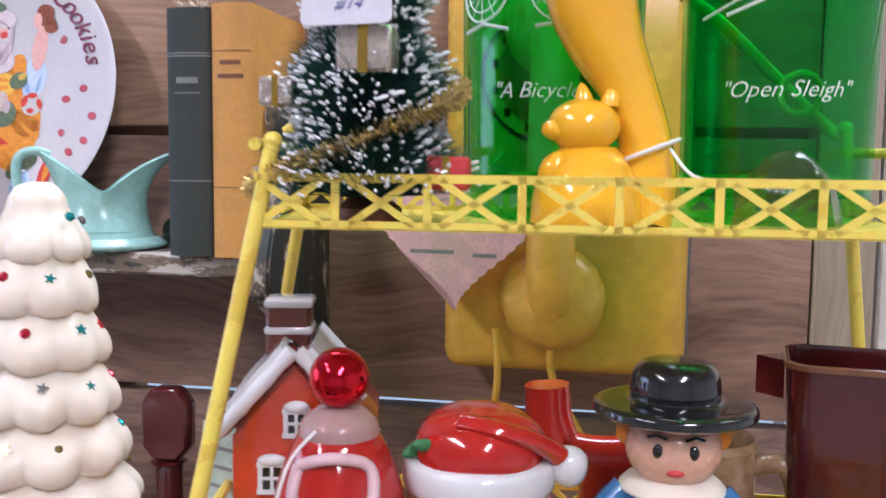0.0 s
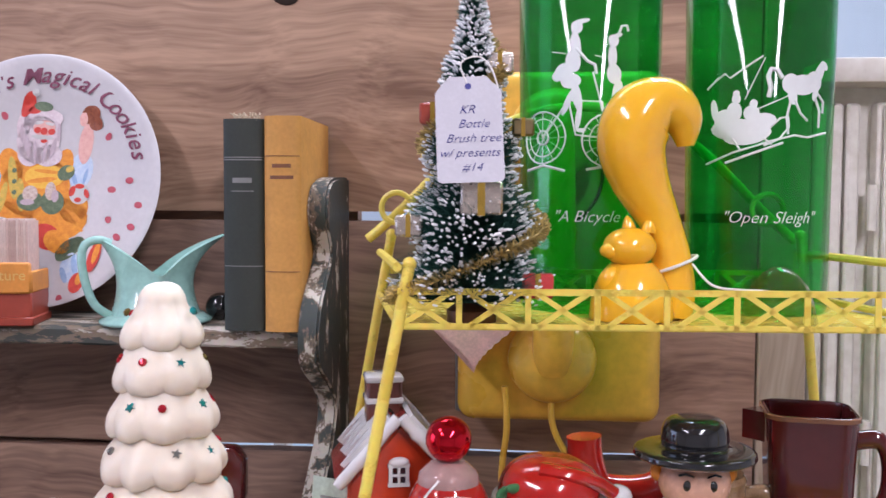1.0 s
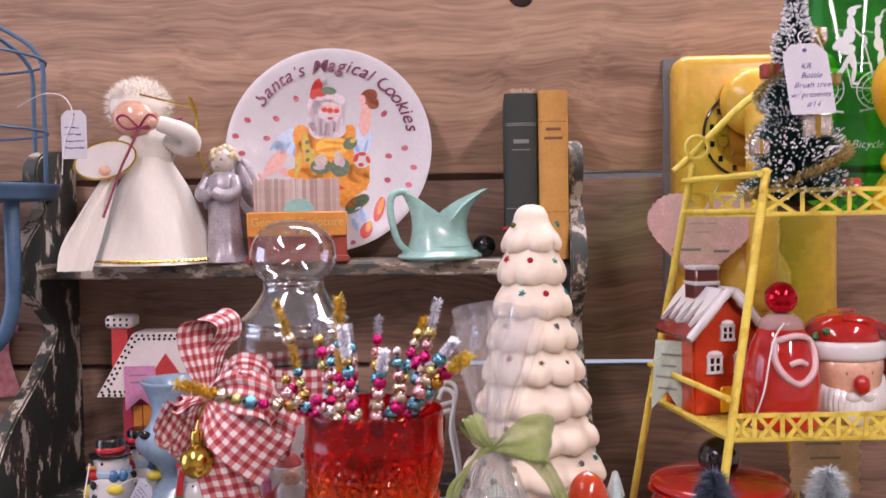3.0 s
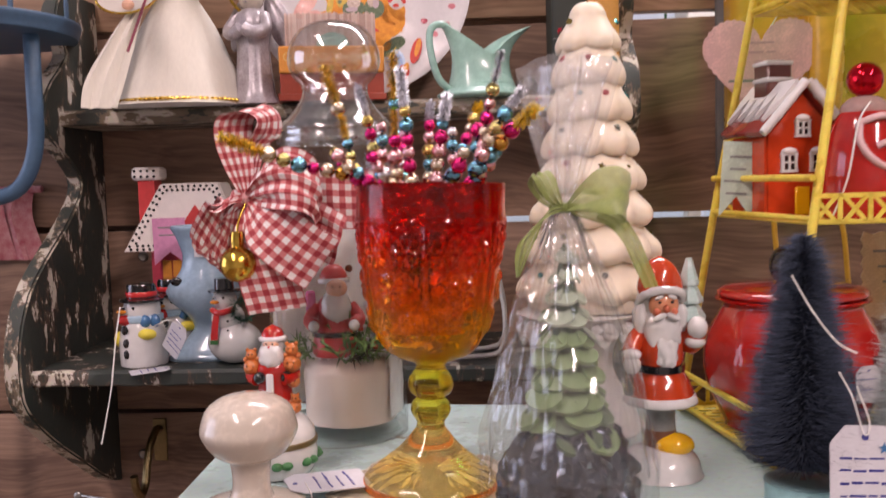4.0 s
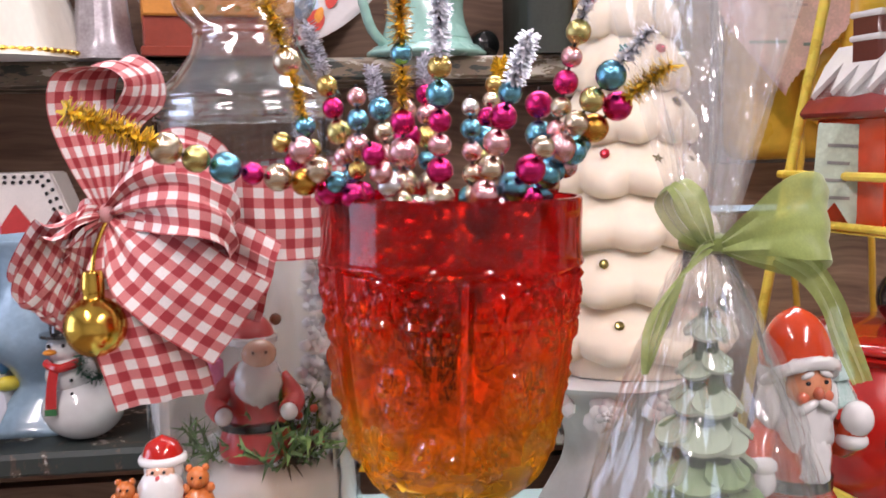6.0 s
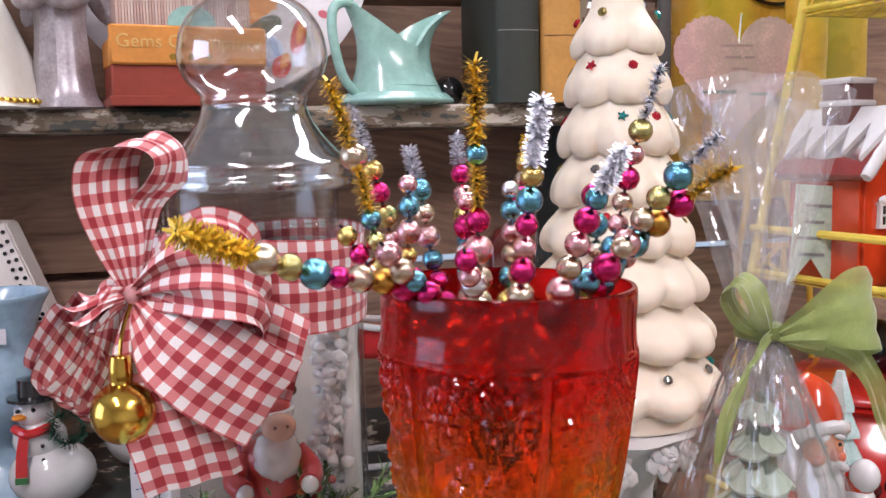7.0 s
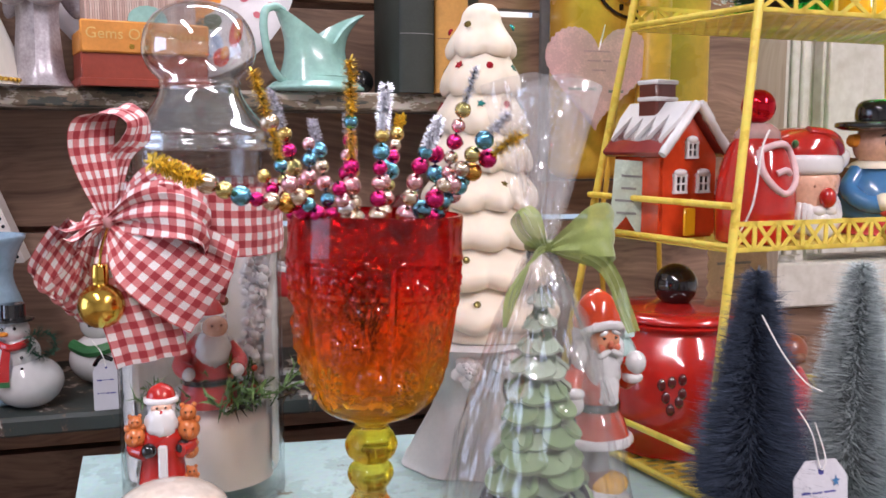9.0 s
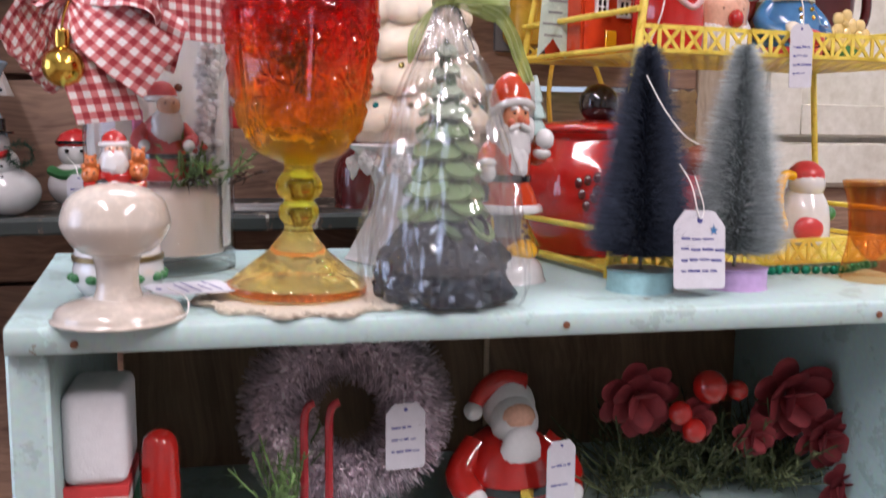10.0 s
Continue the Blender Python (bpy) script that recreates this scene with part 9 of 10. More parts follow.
def tumbler(x, y, rz, label, words, draw):
    t = thing("tumbler", pose(x, y, TOP_T, 0, 0, rz), label, "tumbler", "green tumblers on the rack")
    R, H = 0.0418, 0.197
    part("glass", mk(lathe, [(0.0005, 0.0), (0.038, 0.0), (0.0395, 0.002), (0.0398, 0.02), (R, H - 0.001), (R - 0.0006, H), (R - 0.0016, H - 0.001), (0.0378, 0.016), (0.036, 0.011), (0.0005, 0.01)], 72), M_TUMBLER, t)
    part("rim", mk(lathe, [(R - 0.0018, H - 0.002), (R + 0.0004, H - 0.0018), (R + 0.0004, H), (R - 0.0018, H)], 72, cap=False), M_TUMBLER, t)
    bm = B()
    draw(bm, 0.041)
    part("printed_scene", bm, M_PRINTW, t, "white printed scene")
    ob = text_part("lettering", words, 0.0092, Matrix.Identity(4), M_PRINTW, t, 0.0002, shear=0.35, weight=-0.00012)
    for v in ob.data.vertices:
        u, h, e = v.co.x, v.co.y, v.co.z
        v.co = ((0.0412 + e) * math.sin(u / 0.041), -(0.0412 + e) * math.cos(u / 0.041), 0.054 + h)
    return t


def draw_bicycle(bm, R):
    z0 = 0.0
    for c in ((-0.026, 0.098), (0.012, 0.096)):
        on_glass(circle_pts(*c, 0.0145), 0.0005, R, bm, z0)
        on_glass(circle_pts(*c, 0.004, 10), 0.0006, R, bm, z0)
    on_glass([(-0.026, 0.098), (-0.01, 0.118), (0.008, 0.117), (0.012, 0.096)], 0.0007, R, bm, z0)
    on_glass([(-0.01, 0.118), (-0.006, 0.099), (0.012, 0.097)], 0.0006, R, bm, z0)
    for c in ((-0.026, 0.098), (0.012, 0.096)):
        on_glass(circle_pts(*c, 0.0105), 0.00035, R, bm, z0)
        for k in range(6):
            q = math.pi * k / 6
            on_glass([(c[0] + 0.014 * math.cos(q), c[1] + 0.014 * math.sin(q)), (c[0] - 0.014 * math.cos(q), c[1] - 0.014 * math.sin(q))], 0.0002, R, bm, z0)
    # the first rider: hat, head, bodice, bustle, arm, skirted leg
    for e_ in ((-0.006, 0.1575, 0.0033, 0.0036, 0), (-0.0035, 0.1605, 0.0048, 0.0013, 10), (-0.0065, 0.1475, 0.003, 0.0075, 6), (-0.0078, 0.139, 0.0042, 0.006, 10), (-0.013, 0.1335, 0.0055, 0.0048, 30), (-0.0165, 0.1315, 0.0035, 0.003, 10), (-0.009, 0.1285, 0.0058, 0.0042, 0), (-0.0055, 0.12, 0.0026, 0.0085, 12), (-0.0045, 0.1085, 0.0016, 0.007, -8), (-0.0105, 0.117, 0.0018, 0.008, -24), (-0.003, 0.1015, 0.0028, 0.0012, 0)):
        blob_on_glass(ell(*e_[:4], 14, e_[4]), R, bm, z0)
    on_glass([(-0.006, 0.146), (0.0, 0.139), (0.004, 0.137), (0.005, 0.132)], 0.0009, R, bm, z0)
    on_glass([(0.003, 0.133), (0.006, 0.122), (0.012, 0.096)], 0.0005, R, bm, z0)
    # the second rider with a plumed hat
    for e_ in ((0.014, 0.15, 0.003, 0.0034, 0), (0.0155, 0.1525, 0.0038, 0.0012, 20), (0.0135, 0.1415, 0.0026, 0.0062, 0), (0.0145, 0.132, 0.0042, 0.0055, 10), (0.0165, 0.122, 0.003, 0.007, -10)):
        blob_on_glass(ell(*e_[:4], 14, e_[4]), R, bm, z0)
    on_glass([(0.0165, 0.153), (0.0185, 0.158), (0.0215, 0.1585), (0.0225, 0.1555)], 0.0008, R, bm, z0)
    on_glass([(-0.02, 0.145), (-0.012, 0.1435)], 0.0003, R, bm, z0)
    on_glass([(0.004, 0.142), (0.01, 0.1405)], 0.0003, R, bm, z0)
    for u0, u1 in ((-0.038, -0.012), (0.0, 0.03)):
        on_glass([(u0, 0.08), ((u0 + u1) / 2, 0.0825), (u1, 0.0795)], 0.0008, R, bm, z0)


def draw_sleigh(bm, R):
    z0 = 0.0
    # sleigh, its seat and two travellers
    for e_ in ((-0.0165, 0.1015, 0.0165, 0.0062, -4), (-0.0135, 0.0985, 0.012, 0.005, 4), (-0.006, 0.1055, 0.0085, 0.0048, 12), (-0.025, 0.107, 0.006, 0.0062, -10), (-0.031, 0.113, 0.0022, 0.006, 8), (-0.0195, 0.1115, 0.0042, 0.0055, 0), (-0.0185, 0.1185, 0.0024, 0.0028, 0), (-0.0185, 0.1215, 0.0018, 0.0016, 0), (-0.0105, 0.1105, 0.0042, 0.0042, 0), (-0.0095, 0.1155, 0.0021, 0.0024, 0)):
        blob_on_glass(ell(*e_[:4], 16, e_[4]), R, bm, z0)
    on_glass([(-0.001, 0.1025), (0.004, 0.1075), (0.0085, 0.1085), (0.009, 0.103), (0.004, 0.0965), (-0.004, 0.093)], 0.0006, R, bm, z0)
    on_glass([(-0.036, 0.0835), (-0.02, 0.0895), (0.0, 0.0955), (0.012, 0.0985), (0.02, 0.0975), (0.034, 0.1005)], 0.0006, R, bm, z0)
    on_glass([(-0.024, 0.084), (-0.008, 0.0895), (0.006, 0.0945)], 0.0007, R, bm, z0)
    on_glass([(-0.02, 0.097), (-0.016, 0.091)], 0.0006, R, bm, z0)
    on_glass([(-0.004, 0.097), (0.0, 0.0935)], 0.0006, R, bm, z0)
    # trotting horse
    for e_ in ((0.0165, 0.1255, 0.0085, 0.0055, 4), (0.0095, 0.126, 0.0048, 0.0055, 0), (0.0235, 0.1275, 0.0055, 0.0056, 20), (0.0275, 0.1325, 0.0032, 0.0062, -28), (0.0312, 0.1365, 0.0036, 0.0022, -24), (0.0105, 0.1195, 0.0026, 0.0048, 10), (0.0245, 0.121, 0.002, 0.0042, -16)):
        blob_on_glass(ell(*e_[:4], 16, e_[4]), R, bm, z0)
    on_glass([(0.005, 0.129), (0.002, 0.1335), (-0.001, 0.134), (-0.0025, 0.13), (-0.001, 0.124), (-0.002, 0.119)], 0.0014, R, bm, z0)
    for leg in (((0.0095, 0.117), (0.0075, 0.108), (0.0085, 0.099)), ((0.012, 0.117), (0.015, 0.1105), (0.0195, 0.1065)), ((0.0245, 0.119), (0.028, 0.112), (0.0275, 0.103)), ((0.0265, 0.121), (0.031, 0.117), (0.0305, 0.111))):
        on_glass(list(leg), 0.0007, R, bm, z0)
    on_glass([(-0.009, 0.112), (0.006, 0.1185), (0.022, 0.127)], 0.0003, R, bm, z0)
    on_glass([(-0.014, 0.118), (-0.004, 0.14)], 0.0003, R, bm, z0)
    on_glass([(-0.036, 0.125), (-0.03, 0.1295), (-0.025, 0.1325), (-0.022, 0.13), (-0.012, 0.1365), (-0.005, 0.141)], 0.0005, R, bm, z0)


tumbler(0.222, 0.643, -6, "tall green glass tumbler with a white printed bicycle scene", "\"A Bicycle", draw_bicycle)
tumbler(0.319, 0.642, -4, "tall green glass tumbler with a white printed sleigh scene", "\"Open Sleigh\"", draw_sleigh)


# ---- middle tier ----
house = thing("ceramic_house", pose(0.108, 0.628, MID_T, 0, 0, 14), "small glazed red ceramic house with a snowy roof", "house ornament")
bm = B()
slab(bm, [(-0.029, 0.0), (0.029, 0.0), (0.029, 0.062), (0.0, 0.094), (-0.029, 0.062)], -0.026, 0.026, m=Matrix.Rotation(radians(90), 4, "X"))
tri_fix(bm)
bmesh.ops.bevel(bm, geom=list(bm.edges), offset=0.0022, segments=2, affect="EDGES")
part("house_shell", bm, M_ORRED, house)
M_ROOF = pmat("dark_red_roof_glaze", (0.26, 0.03, 0.025), 0.2, scale=30, mix=0.4, coat=0.6)
for s in (-1, 1):
    bm = B()
    box(bm, 0, 0, 0, 0.048, 0.064, 0.007, 0.0025, seg=2)
    part("roof_slope", bm, M_ROOF, house, m=pose(s * 0.0185, 0, 0.0795, 0, s * 48, 0))
    bm = B()
    n = 10
    o = [(-0.024, -0.0325), (-0.024, 0.0325)]
    for k in range(n + 1):
        y = 0.0325 - 0.065 * k / n
        o.append((-0.004 + (0.015 if k % 2 else -0.005) + 0.009 * noise.noise((k * 0.7, s, 3)), y))
    if s < 0:
        o = [(-x, y) for x, y in o][::-1]
    slab(bm, o, 0.0035, 0.0065)
    bmesh.ops.triangulate(bm, faces=[f for f in bm.faces if len(f.verts) > 4])
    part("roof_snow", bm, M_WHITE, house, m=pose(s * 0.0185, 0, 0.0795, 0, s * 48, 0))
bm = B()
box(bm, -0.006, 0.004, 0.099, 0.021, 0.021, 0.036, 0.002)
ch = part("chimney", bm, pmat("brown_red_brick_glaze", (0.12, 0.03, 0.02), 0.3, scale=120, mix=0.6, coat=0.4), house)
for z in (0.104, 0.1165):
    bm = B()
    box(bm, -0.006, 0.004, z, 0.023, 0.023, 0.0042, 0.002, seg=2)
    part("chimney_snow", bm, M_WHITE, ch)


part("chimney_arch", mk(ball, -0.006, -0.0062, 0.0945, 0.0062, 0.0014, 0.006), M_BLACK, ch, "black arched recess")
for s in (-1, 1):
    bm = B()
    pts = [(s * (0.001 + 0.034 * q / 12), -0.0325, 0.1 - 0.0375 * q / 12) for q in range(13)]
    tube(bm, pts, [0.0036 + 0.0012 * noise.noise((q * 0.8, s, 6)) for q in range(13)], 10)
    part("verge_snow", bm, M_WHITE, house)


def window_set(x, z, w, h, side):
    m_ = Matrix.Identity(4) if side == 0 else Matrix.Rotation(radians(-90), 4, "Z")
    off = 0.0265 if side == 0 else 0.0295
    bm_ = B()
    box(bm_, x, -off, z, w, 0.002, h)
    win = part("window", bm_, M_BLACK, house, m=m_)
    bm_ = B()
    for a, b, c, d in ((x, z + h / 2, w + 0.003, 0.002), (x, z - h / 2, w + 0.003, 0.002), (x, z, w, 0.0012)):
        box(bm_, a, -off - 0.0008, b, c, 0.0024, d)
    for a in (-w / 2, 0, w / 2):
        box(bm_, x + a, -off - 0.0008, z, 0.0014 if a == 0 else 0.002, 0.0024, h)
    part("frame", bm_, M_MATTW, win)
    bm_ = B()
    ball(bm_, x, -off - 0.001, z + h / 2 + 0.002, w * 0.62, 0.0025, 0.003)
    part("snow_cap", bm_, M_WHITE, win)


window_set(-0.011, 0.041, 0.0105, 0.0125, 0)
window_set(0.0125, 0.041, 0.0105, 0.0125, 0)
window_set(0.0, 0.066, 0.0095, 0.011, 0)
window_set(-0.006, 0.041, 0.009, 0.013, 1)
bm = B()
box(bm, 0.0, -0.0268, 0.0125, 0.012, 0.0022, 0.021, 0.001)
part("door", bm, M_YGLAZE, house)
ribbon_tag(pose(0.073, 0.617, MID_T + 0.058, 0, 4, -12), 0.024, 0.058, M_PALEGREEN, "pale green paper flag with faint writing on the house", 4, 6)

bot = []
bot.append((M_RED, mk(lathe, smooth_prof([(0.0005, 0), (0.024, 0), (0.0275, 0.006), (0.0285, 0.03), (0.0255, 0.052), (0.019, 0.07), (0.0125, 0.079), (0.0105, 0.082)], 4), 40)))
rb = B()
tube(rb, smooth_prof([(-0.0135, -0.0165, 0.066), (-0.0155, -0.0205, 0.054), (-0.011, -0.0255, 0.043), (0, -0.0275, 0.036), (0.011, -0.0255, 0.043), (0.0155, -0.0205, 0.054), (0.0135, -0.0165, 0.066), (0.0, -0.022, 0.0705), (-0.0135, -0.0165, 0.066)], 5), 0.0025, 10)
tube(rb, smooth_prof([(-0.006, -0.0255, 0.05), (0, -0.0275, 0.0525), (0.006, -0.0255, 0.05)], 4), 0.0022, 8)
bot.append((pmat("frosted_pink_white", (0.75, 0.5, 0.5), 0.4), rb))
bot.append((pmat("clear_pink_glass_neck", (0.75, 0.5, 0.45), 0.1, trans=0.5), mk(lathe, smooth_prof([(0.0165, 0.073), (0.0155, 0.079), (0.011, 0.0835), (0.0085, 0.085)], 3), 28)))
M_REDCHROME = pmat("red_mirror_glass", (0.75, 0.015, 0.03), 0.06, 0.9, scale=30, mix=0.3)
bottle = parts_of("figural_bottle", [(nm, *pc) for nm, pc in zip(("glass_body", "relief_face", "neck"), bot)], pose(0.1455, 0.5665, MID_T, 0, 0, 10), "red glass bottle with a raised white-bearded face", "bottle")
part("ball_stopper", mk(ball, 0, 0, 0.0968, 0.0122, u=28, v=18), M_REDCHROME, bottle, "shiny red mirror glass ball stopper")

mug = [(M_SKIN, mk(lathe, smooth_prof([(0.0005, 0), (0.026, 0), (0.031, 0.01), (0.033, 0.028), (0.0325, 0.046), (0.0005, 0.048)], 4), 40))]
rb = B()
for k in range(26):
    a = math.pi + math.pi * k / 25
    ball(rb, 0.0315 * math.cos(a), 0.0315 * math.sin(a), 0.011 + 0.007 * math.sin(math.pi * k / 25 * 7) * 0.2 + (0.012 * abs(math.cos(a)) ** 2), 0.0075, 0.006, 0.011, u=8, v=6)
ball(rb, -0.006, -0.033, 0.02, 0.0075, 0.004, 0.0038), ball(rb, 0.006, -0.033, 0.02, 0.0075, 0.004, 0.0038)
lathe(rb, smooth_prof([(0.0325, 0.044), (0.0365, 0.046), (0.0375, 0.051), (0.0365, 0.0565), (0.032, 0.058)], 3), 40)
ball(rb, 0.043, -0.004, 0.056, 0.0095)
mug.append((M_WHITE, rb))
rb = B()
lathe(rb, smooth_prof([(0.0325, 0.057), (0.0325, 0.064), (0.0285, 0.076), (0.019, 0.0845), (0.008, 0.0875), (0.0005, 0.088)], 4), 40, wob=lambda a, k: 1 + 0.02 * math.sin(5 * a + k * 0.3))
tube(rb, smooth_prof([(-0.008, -0.018, 0.083), (0.01, -0.022, 0.08), (0.026, -0.016, 0.072), (0.038, -0.008, 0.061)], 5), [0.006] * 16, 10)
mug.append((M_RED, rb))
mug.append((M_RED, mk(ball, 0, -0.036, 0.029, 0.0072)))
rb = B()
for d, a in (((-0.0235, -0.0205, 0.069), 25), ((-0.0285, -0.013, 0.064), -20)):
    ball(rb, *d, 0.0095, 0.003, 0.0042, m=Matrix.Rotation(radians(a), 4, "Y") @ Matrix.Rotation(radians(40), 4, "Z"))
mug.append((M_GRASS, rb))
rb = B()
for s in (-1, 1):
    ball(rb, s * 0.011, -0.0315, 0.037, 0.0016)
    tube(rb, [(s * 0.007, -0.0325, 0.0395), (s * 0.0115, -0.0318, 0.041), (s * 0.0155, -0.029, 0.0395)], 0.0008, 5)
mug.append((M_BROWN, rb))
for _, b_ in mug:
    for v in b_.verts:
        v.co.z = v.co.z * 1.15 if v.co.z < 0.058 else 0.0667 + (v.co.z - 0.058) * 0.72
parts_of("head_mug", [(nm, *pc) for nm, pc in zip(("face", "beard_and_trim", "cap", "nose", "holly_leaf", "brows"), mug)], pose(0.199, 0.59, MID_T, 0, 0, 6) @ Matrix.Diagonal((0.86, 0.86, 0.94, 1)), "ceramic head mug with a red cap and white beard", "mug")

doll = [(M_BLUEG, mk(lathe, smooth_prof([(0.0005, 0.012), (0.026, 0.012), (0.0285, 0.022), (0.0265, 0.036), (0.019, 0.05), (0.012, 0.056)], 4), 36)),
        (M_REDP, mk(lathe, smooth_prof([(0.0005, 0), (0.027, 0), (0.0285, 0.004), (0.0275, 0.013), (0.0005, 0.014)], 3), 36)),
        (M_SKIN, mk(ball, 0, -0.001, 0.0695, 0.0195, 0.0185, 0.0175, 26, 16)),
        (M_BLACK, mk(lathe, smooth_prof([(0.0005, 0.0805), (0.023, 0.0805), (0.0312, 0.083), (0.032, 0.085), (0.03, 0.0875), (0.0185, 0.0885), (0.0178, 0.093), (0.0165, 0.1), (0.0115, 0.1045), (0.0005, 0.1055)], 4), 44, wob=lambda a, k: 1 + 0.03 * math.cos(2 * a)))]
rb = B()
lathe(rb, smooth_prof([(0.011, 0.0545), (0.0215, 0.0515), (0.0185, 0.0555), (0.0115, 0.0585)], 3), 28)
ball(rb, -0.014, -0.0255, 0.026, 0.0075)
doll.append((M_CREAM, rb))
rb = B()
for s in (-1, 1):
    ball(rb, s * 0.0068, -0.0178, 0.0715, 0.0022, 0.0012, 0.003)
    tube(rb, [(s * 0.0035, -0.0185, 0.0765), (s * 0.0075, -0.0178, 0.0778), (s * 0.011, -0.0162, 0.0765)], 0.0006, 5)
doll.append((M_BLACK, rb))
rb = B()
ball(rb, 0, -0.0195, 0.0635, 0.0034, 0.0014, 0.0014), ball(rb, 0.0, -0.026, 0.02, 0.018, 0.008, 0.008)
doll.append((M_REDP, rb))
rb = B()
for x in (-0.005, 0.006):
    for z in (0.044, 0.037):
        ball(rb, x, -0.0235 + (0.044 - z) * -0.3, z, 0.0019)
doll.append((M_GOLD, rb))
rb = B()
for s in (-1, 1):
    tube(rb, smooth_prof([(s * 0.018, 0, 0.049), (s * 0.029, -0.004, 0.036), (s * 0.025, -0.016, 0.026), (s * 0.013, -0.024, 0.024)], 4), 0.0072, 10)
doll.append((M_BLUEG, rb))
rb = B()
for k in range(14):
    a = math.pi * 0.05 + math.pi * 0.9 * k / 13
    ball(rb, 0.0185 * math.cos(a), 0.0165 * math.sin(a), 0.073, 0.0055, u=7, v=5)
doll.append((M_CARROT, rb))
figure("boy_figurine", doll, pose(0.278, 0.597, MID_T), "glazed figurine in a blue jacket and a broad black hat", "figurine")
price_tag(pose(0.233, 0.518, MID_T + 0.0245, 0, -2, 6), 0.022, 0.048, "white price tag hanging below the figurine", bars=4, string=[(0.262, 0.562, MID_T + 0.055), (0.25, 0.54, MID_T + 0.04), (0.234, 0.5175, MID_T + 0.021)], seed=15)
bm = B()
tube(bm, smooth_prof([(0.118, 0.548, MID_T + 0.004), (0.124, 0.538, MID_T + 0.03), (0.132, 0.542, MID_T + 0.066), (0.142, 0.548, MID_T + 0.08)], 5), 0.0007, 6)
tagged(part("string", bm, M_STRING), "white string tied to the glass bottle", "string")

sq = lambda R, s: (lambda a, k: R / max(abs(math.cos(a)), abs(math.sin(a)), 0.72))
pot = thing("square_pitcher", pose(0.356, 0.655, MID_T, 0, 0, -8) @ Matrix.Diagonal((0.76, 0.76, 0.93, 1)), "maroon glazed square pitcher with a worn brown rim", "pitcher")
part("body", mk(lathe, smooth_prof([(0.0005, 0), (0.027, 0), (0.029, 0.004), (0.031, 0.05), (0.0335, 0.1), (0.0345, 0.103), (0.033, 0.104), (0.031, 0.1), (0.0285, 0.05), (0.027, 0.01), (0.0005, 0.008)], 3), 48, wob=lambda a, k: min(1.0 / max(abs(math.cos(a)), abs(math.sin(a))), 1.22)), M_MAROON, pot)
bm = B()
slab(bm, [(-0.034, -0.012), (-0.05, 0.0), (-0.034, 0.012)], 0.084, 0.103)
part("spout", tri_fix(bm), M_MAROON, pot)
part("rim_glaze", mk(lathe, [(0.0335, 0.1015), (0.0352, 0.102), (0.0352, 0.1045), (0.0335, 0.105)], 48, wob=lambda a, k: min(1.0 / max(abs(math.cos(a)), abs(math.sin(a))), 1.22), cap=False), pmat("brown_rim_glaze", (0.25, 0.1, 0.04), 0.2, coat=0.6), pot)
bm = B()
tube(bm, smooth_prof([(0.032, 0, 0.085), (0.052, -0.002, 0.087), (0.06, -0.002, 0.07), (0.055, -0.002, 0.045), (0.03, 0, 0.034)], 5), 0.0062, 10)
part("handle", bm, M_MAROON, pot)

sled = []
rb = B()
tube(rb, smooth_prof([(-0.028, 0, 0.078), (-0.026, 0, 0.06), (-0.018, 0, 0.046), (0.004, 0, 0.044), (0.02, 0, 0.05), (0.026, 0, 0.068)], 5), [0.011] * 26, 12)
lathe(rb, [(0.0005, 0), (0.018, 0), (0.02, 0.004), (0.012, 0.02), (0.012, 0.042), (0.0005, 0.046)], 24)
sled.append((M_RED, rb))
figure("red_sleigh_dish", sled, pose(0.25, 0.652, MID_T, 0, 0, 0), "small glossy red ceramic sleigh dish on a stem", "dish")
bm = B()
lathe(bm, smooth_prof([(0.0005, 0), (0.017, 0), (0.021, 0.01), (0.022, 0.05), (0.0225, 0.055), (0.02, 0.055), (0.018, 0.012), (0.0005, 0.008)], 3), 28)
tube(bm, smooth_prof([(0.021, 0, 0.046), (0.034, 0, 0.048), (0.039, 0, 0.032), (0.033, 0, 0.016), (0.02, 0, 0.014)], 5), 0.0045, 10)
tagged(part("speckled_mug", bm, pmat("brown_speckled_glaze", (0.38, 0.24, 0.13), 0.2, col2=(0.12, 0.06, 0.03), scale=180, mix=0.9, coat=0.5), m=pose(0.297, 0.652, MID_T, 0, 0, -10)), "brown speckled stoneware mug with a loop handle", "mug")
flow = thing("ceramic_blossoms", pose(0.327, 0.592, MID_T), "cluster of pale yellow ceramic blossoms with green leaves", "ornament")
part("leafy_base", mk(ball, 0.004, 0, 0.014, 0.016, 0.012, 0.0145), M_GRASS, flow)
for x, z in ((-0.004, 0.034), (0.010, 0.026), (-0.012, 0.022)):
    bm = B()
    for j in range(5):
        a = 2 * math.pi * j / 5
        ball(bm, 0.0075 * math.cos(a), 0.0, 0.0075 * math.sin(a), 0.0058, 0.0028, 0.0058, u=9, v=6)
    ball(bm, 0, -0.002, 0, 0.003)
    part("blossom", bm, pmat("pale_yellow_glaze", (0.78, 0.58, 0.24), 0.15, coat=0.6), flow, m=pose(x, -0.011, z))

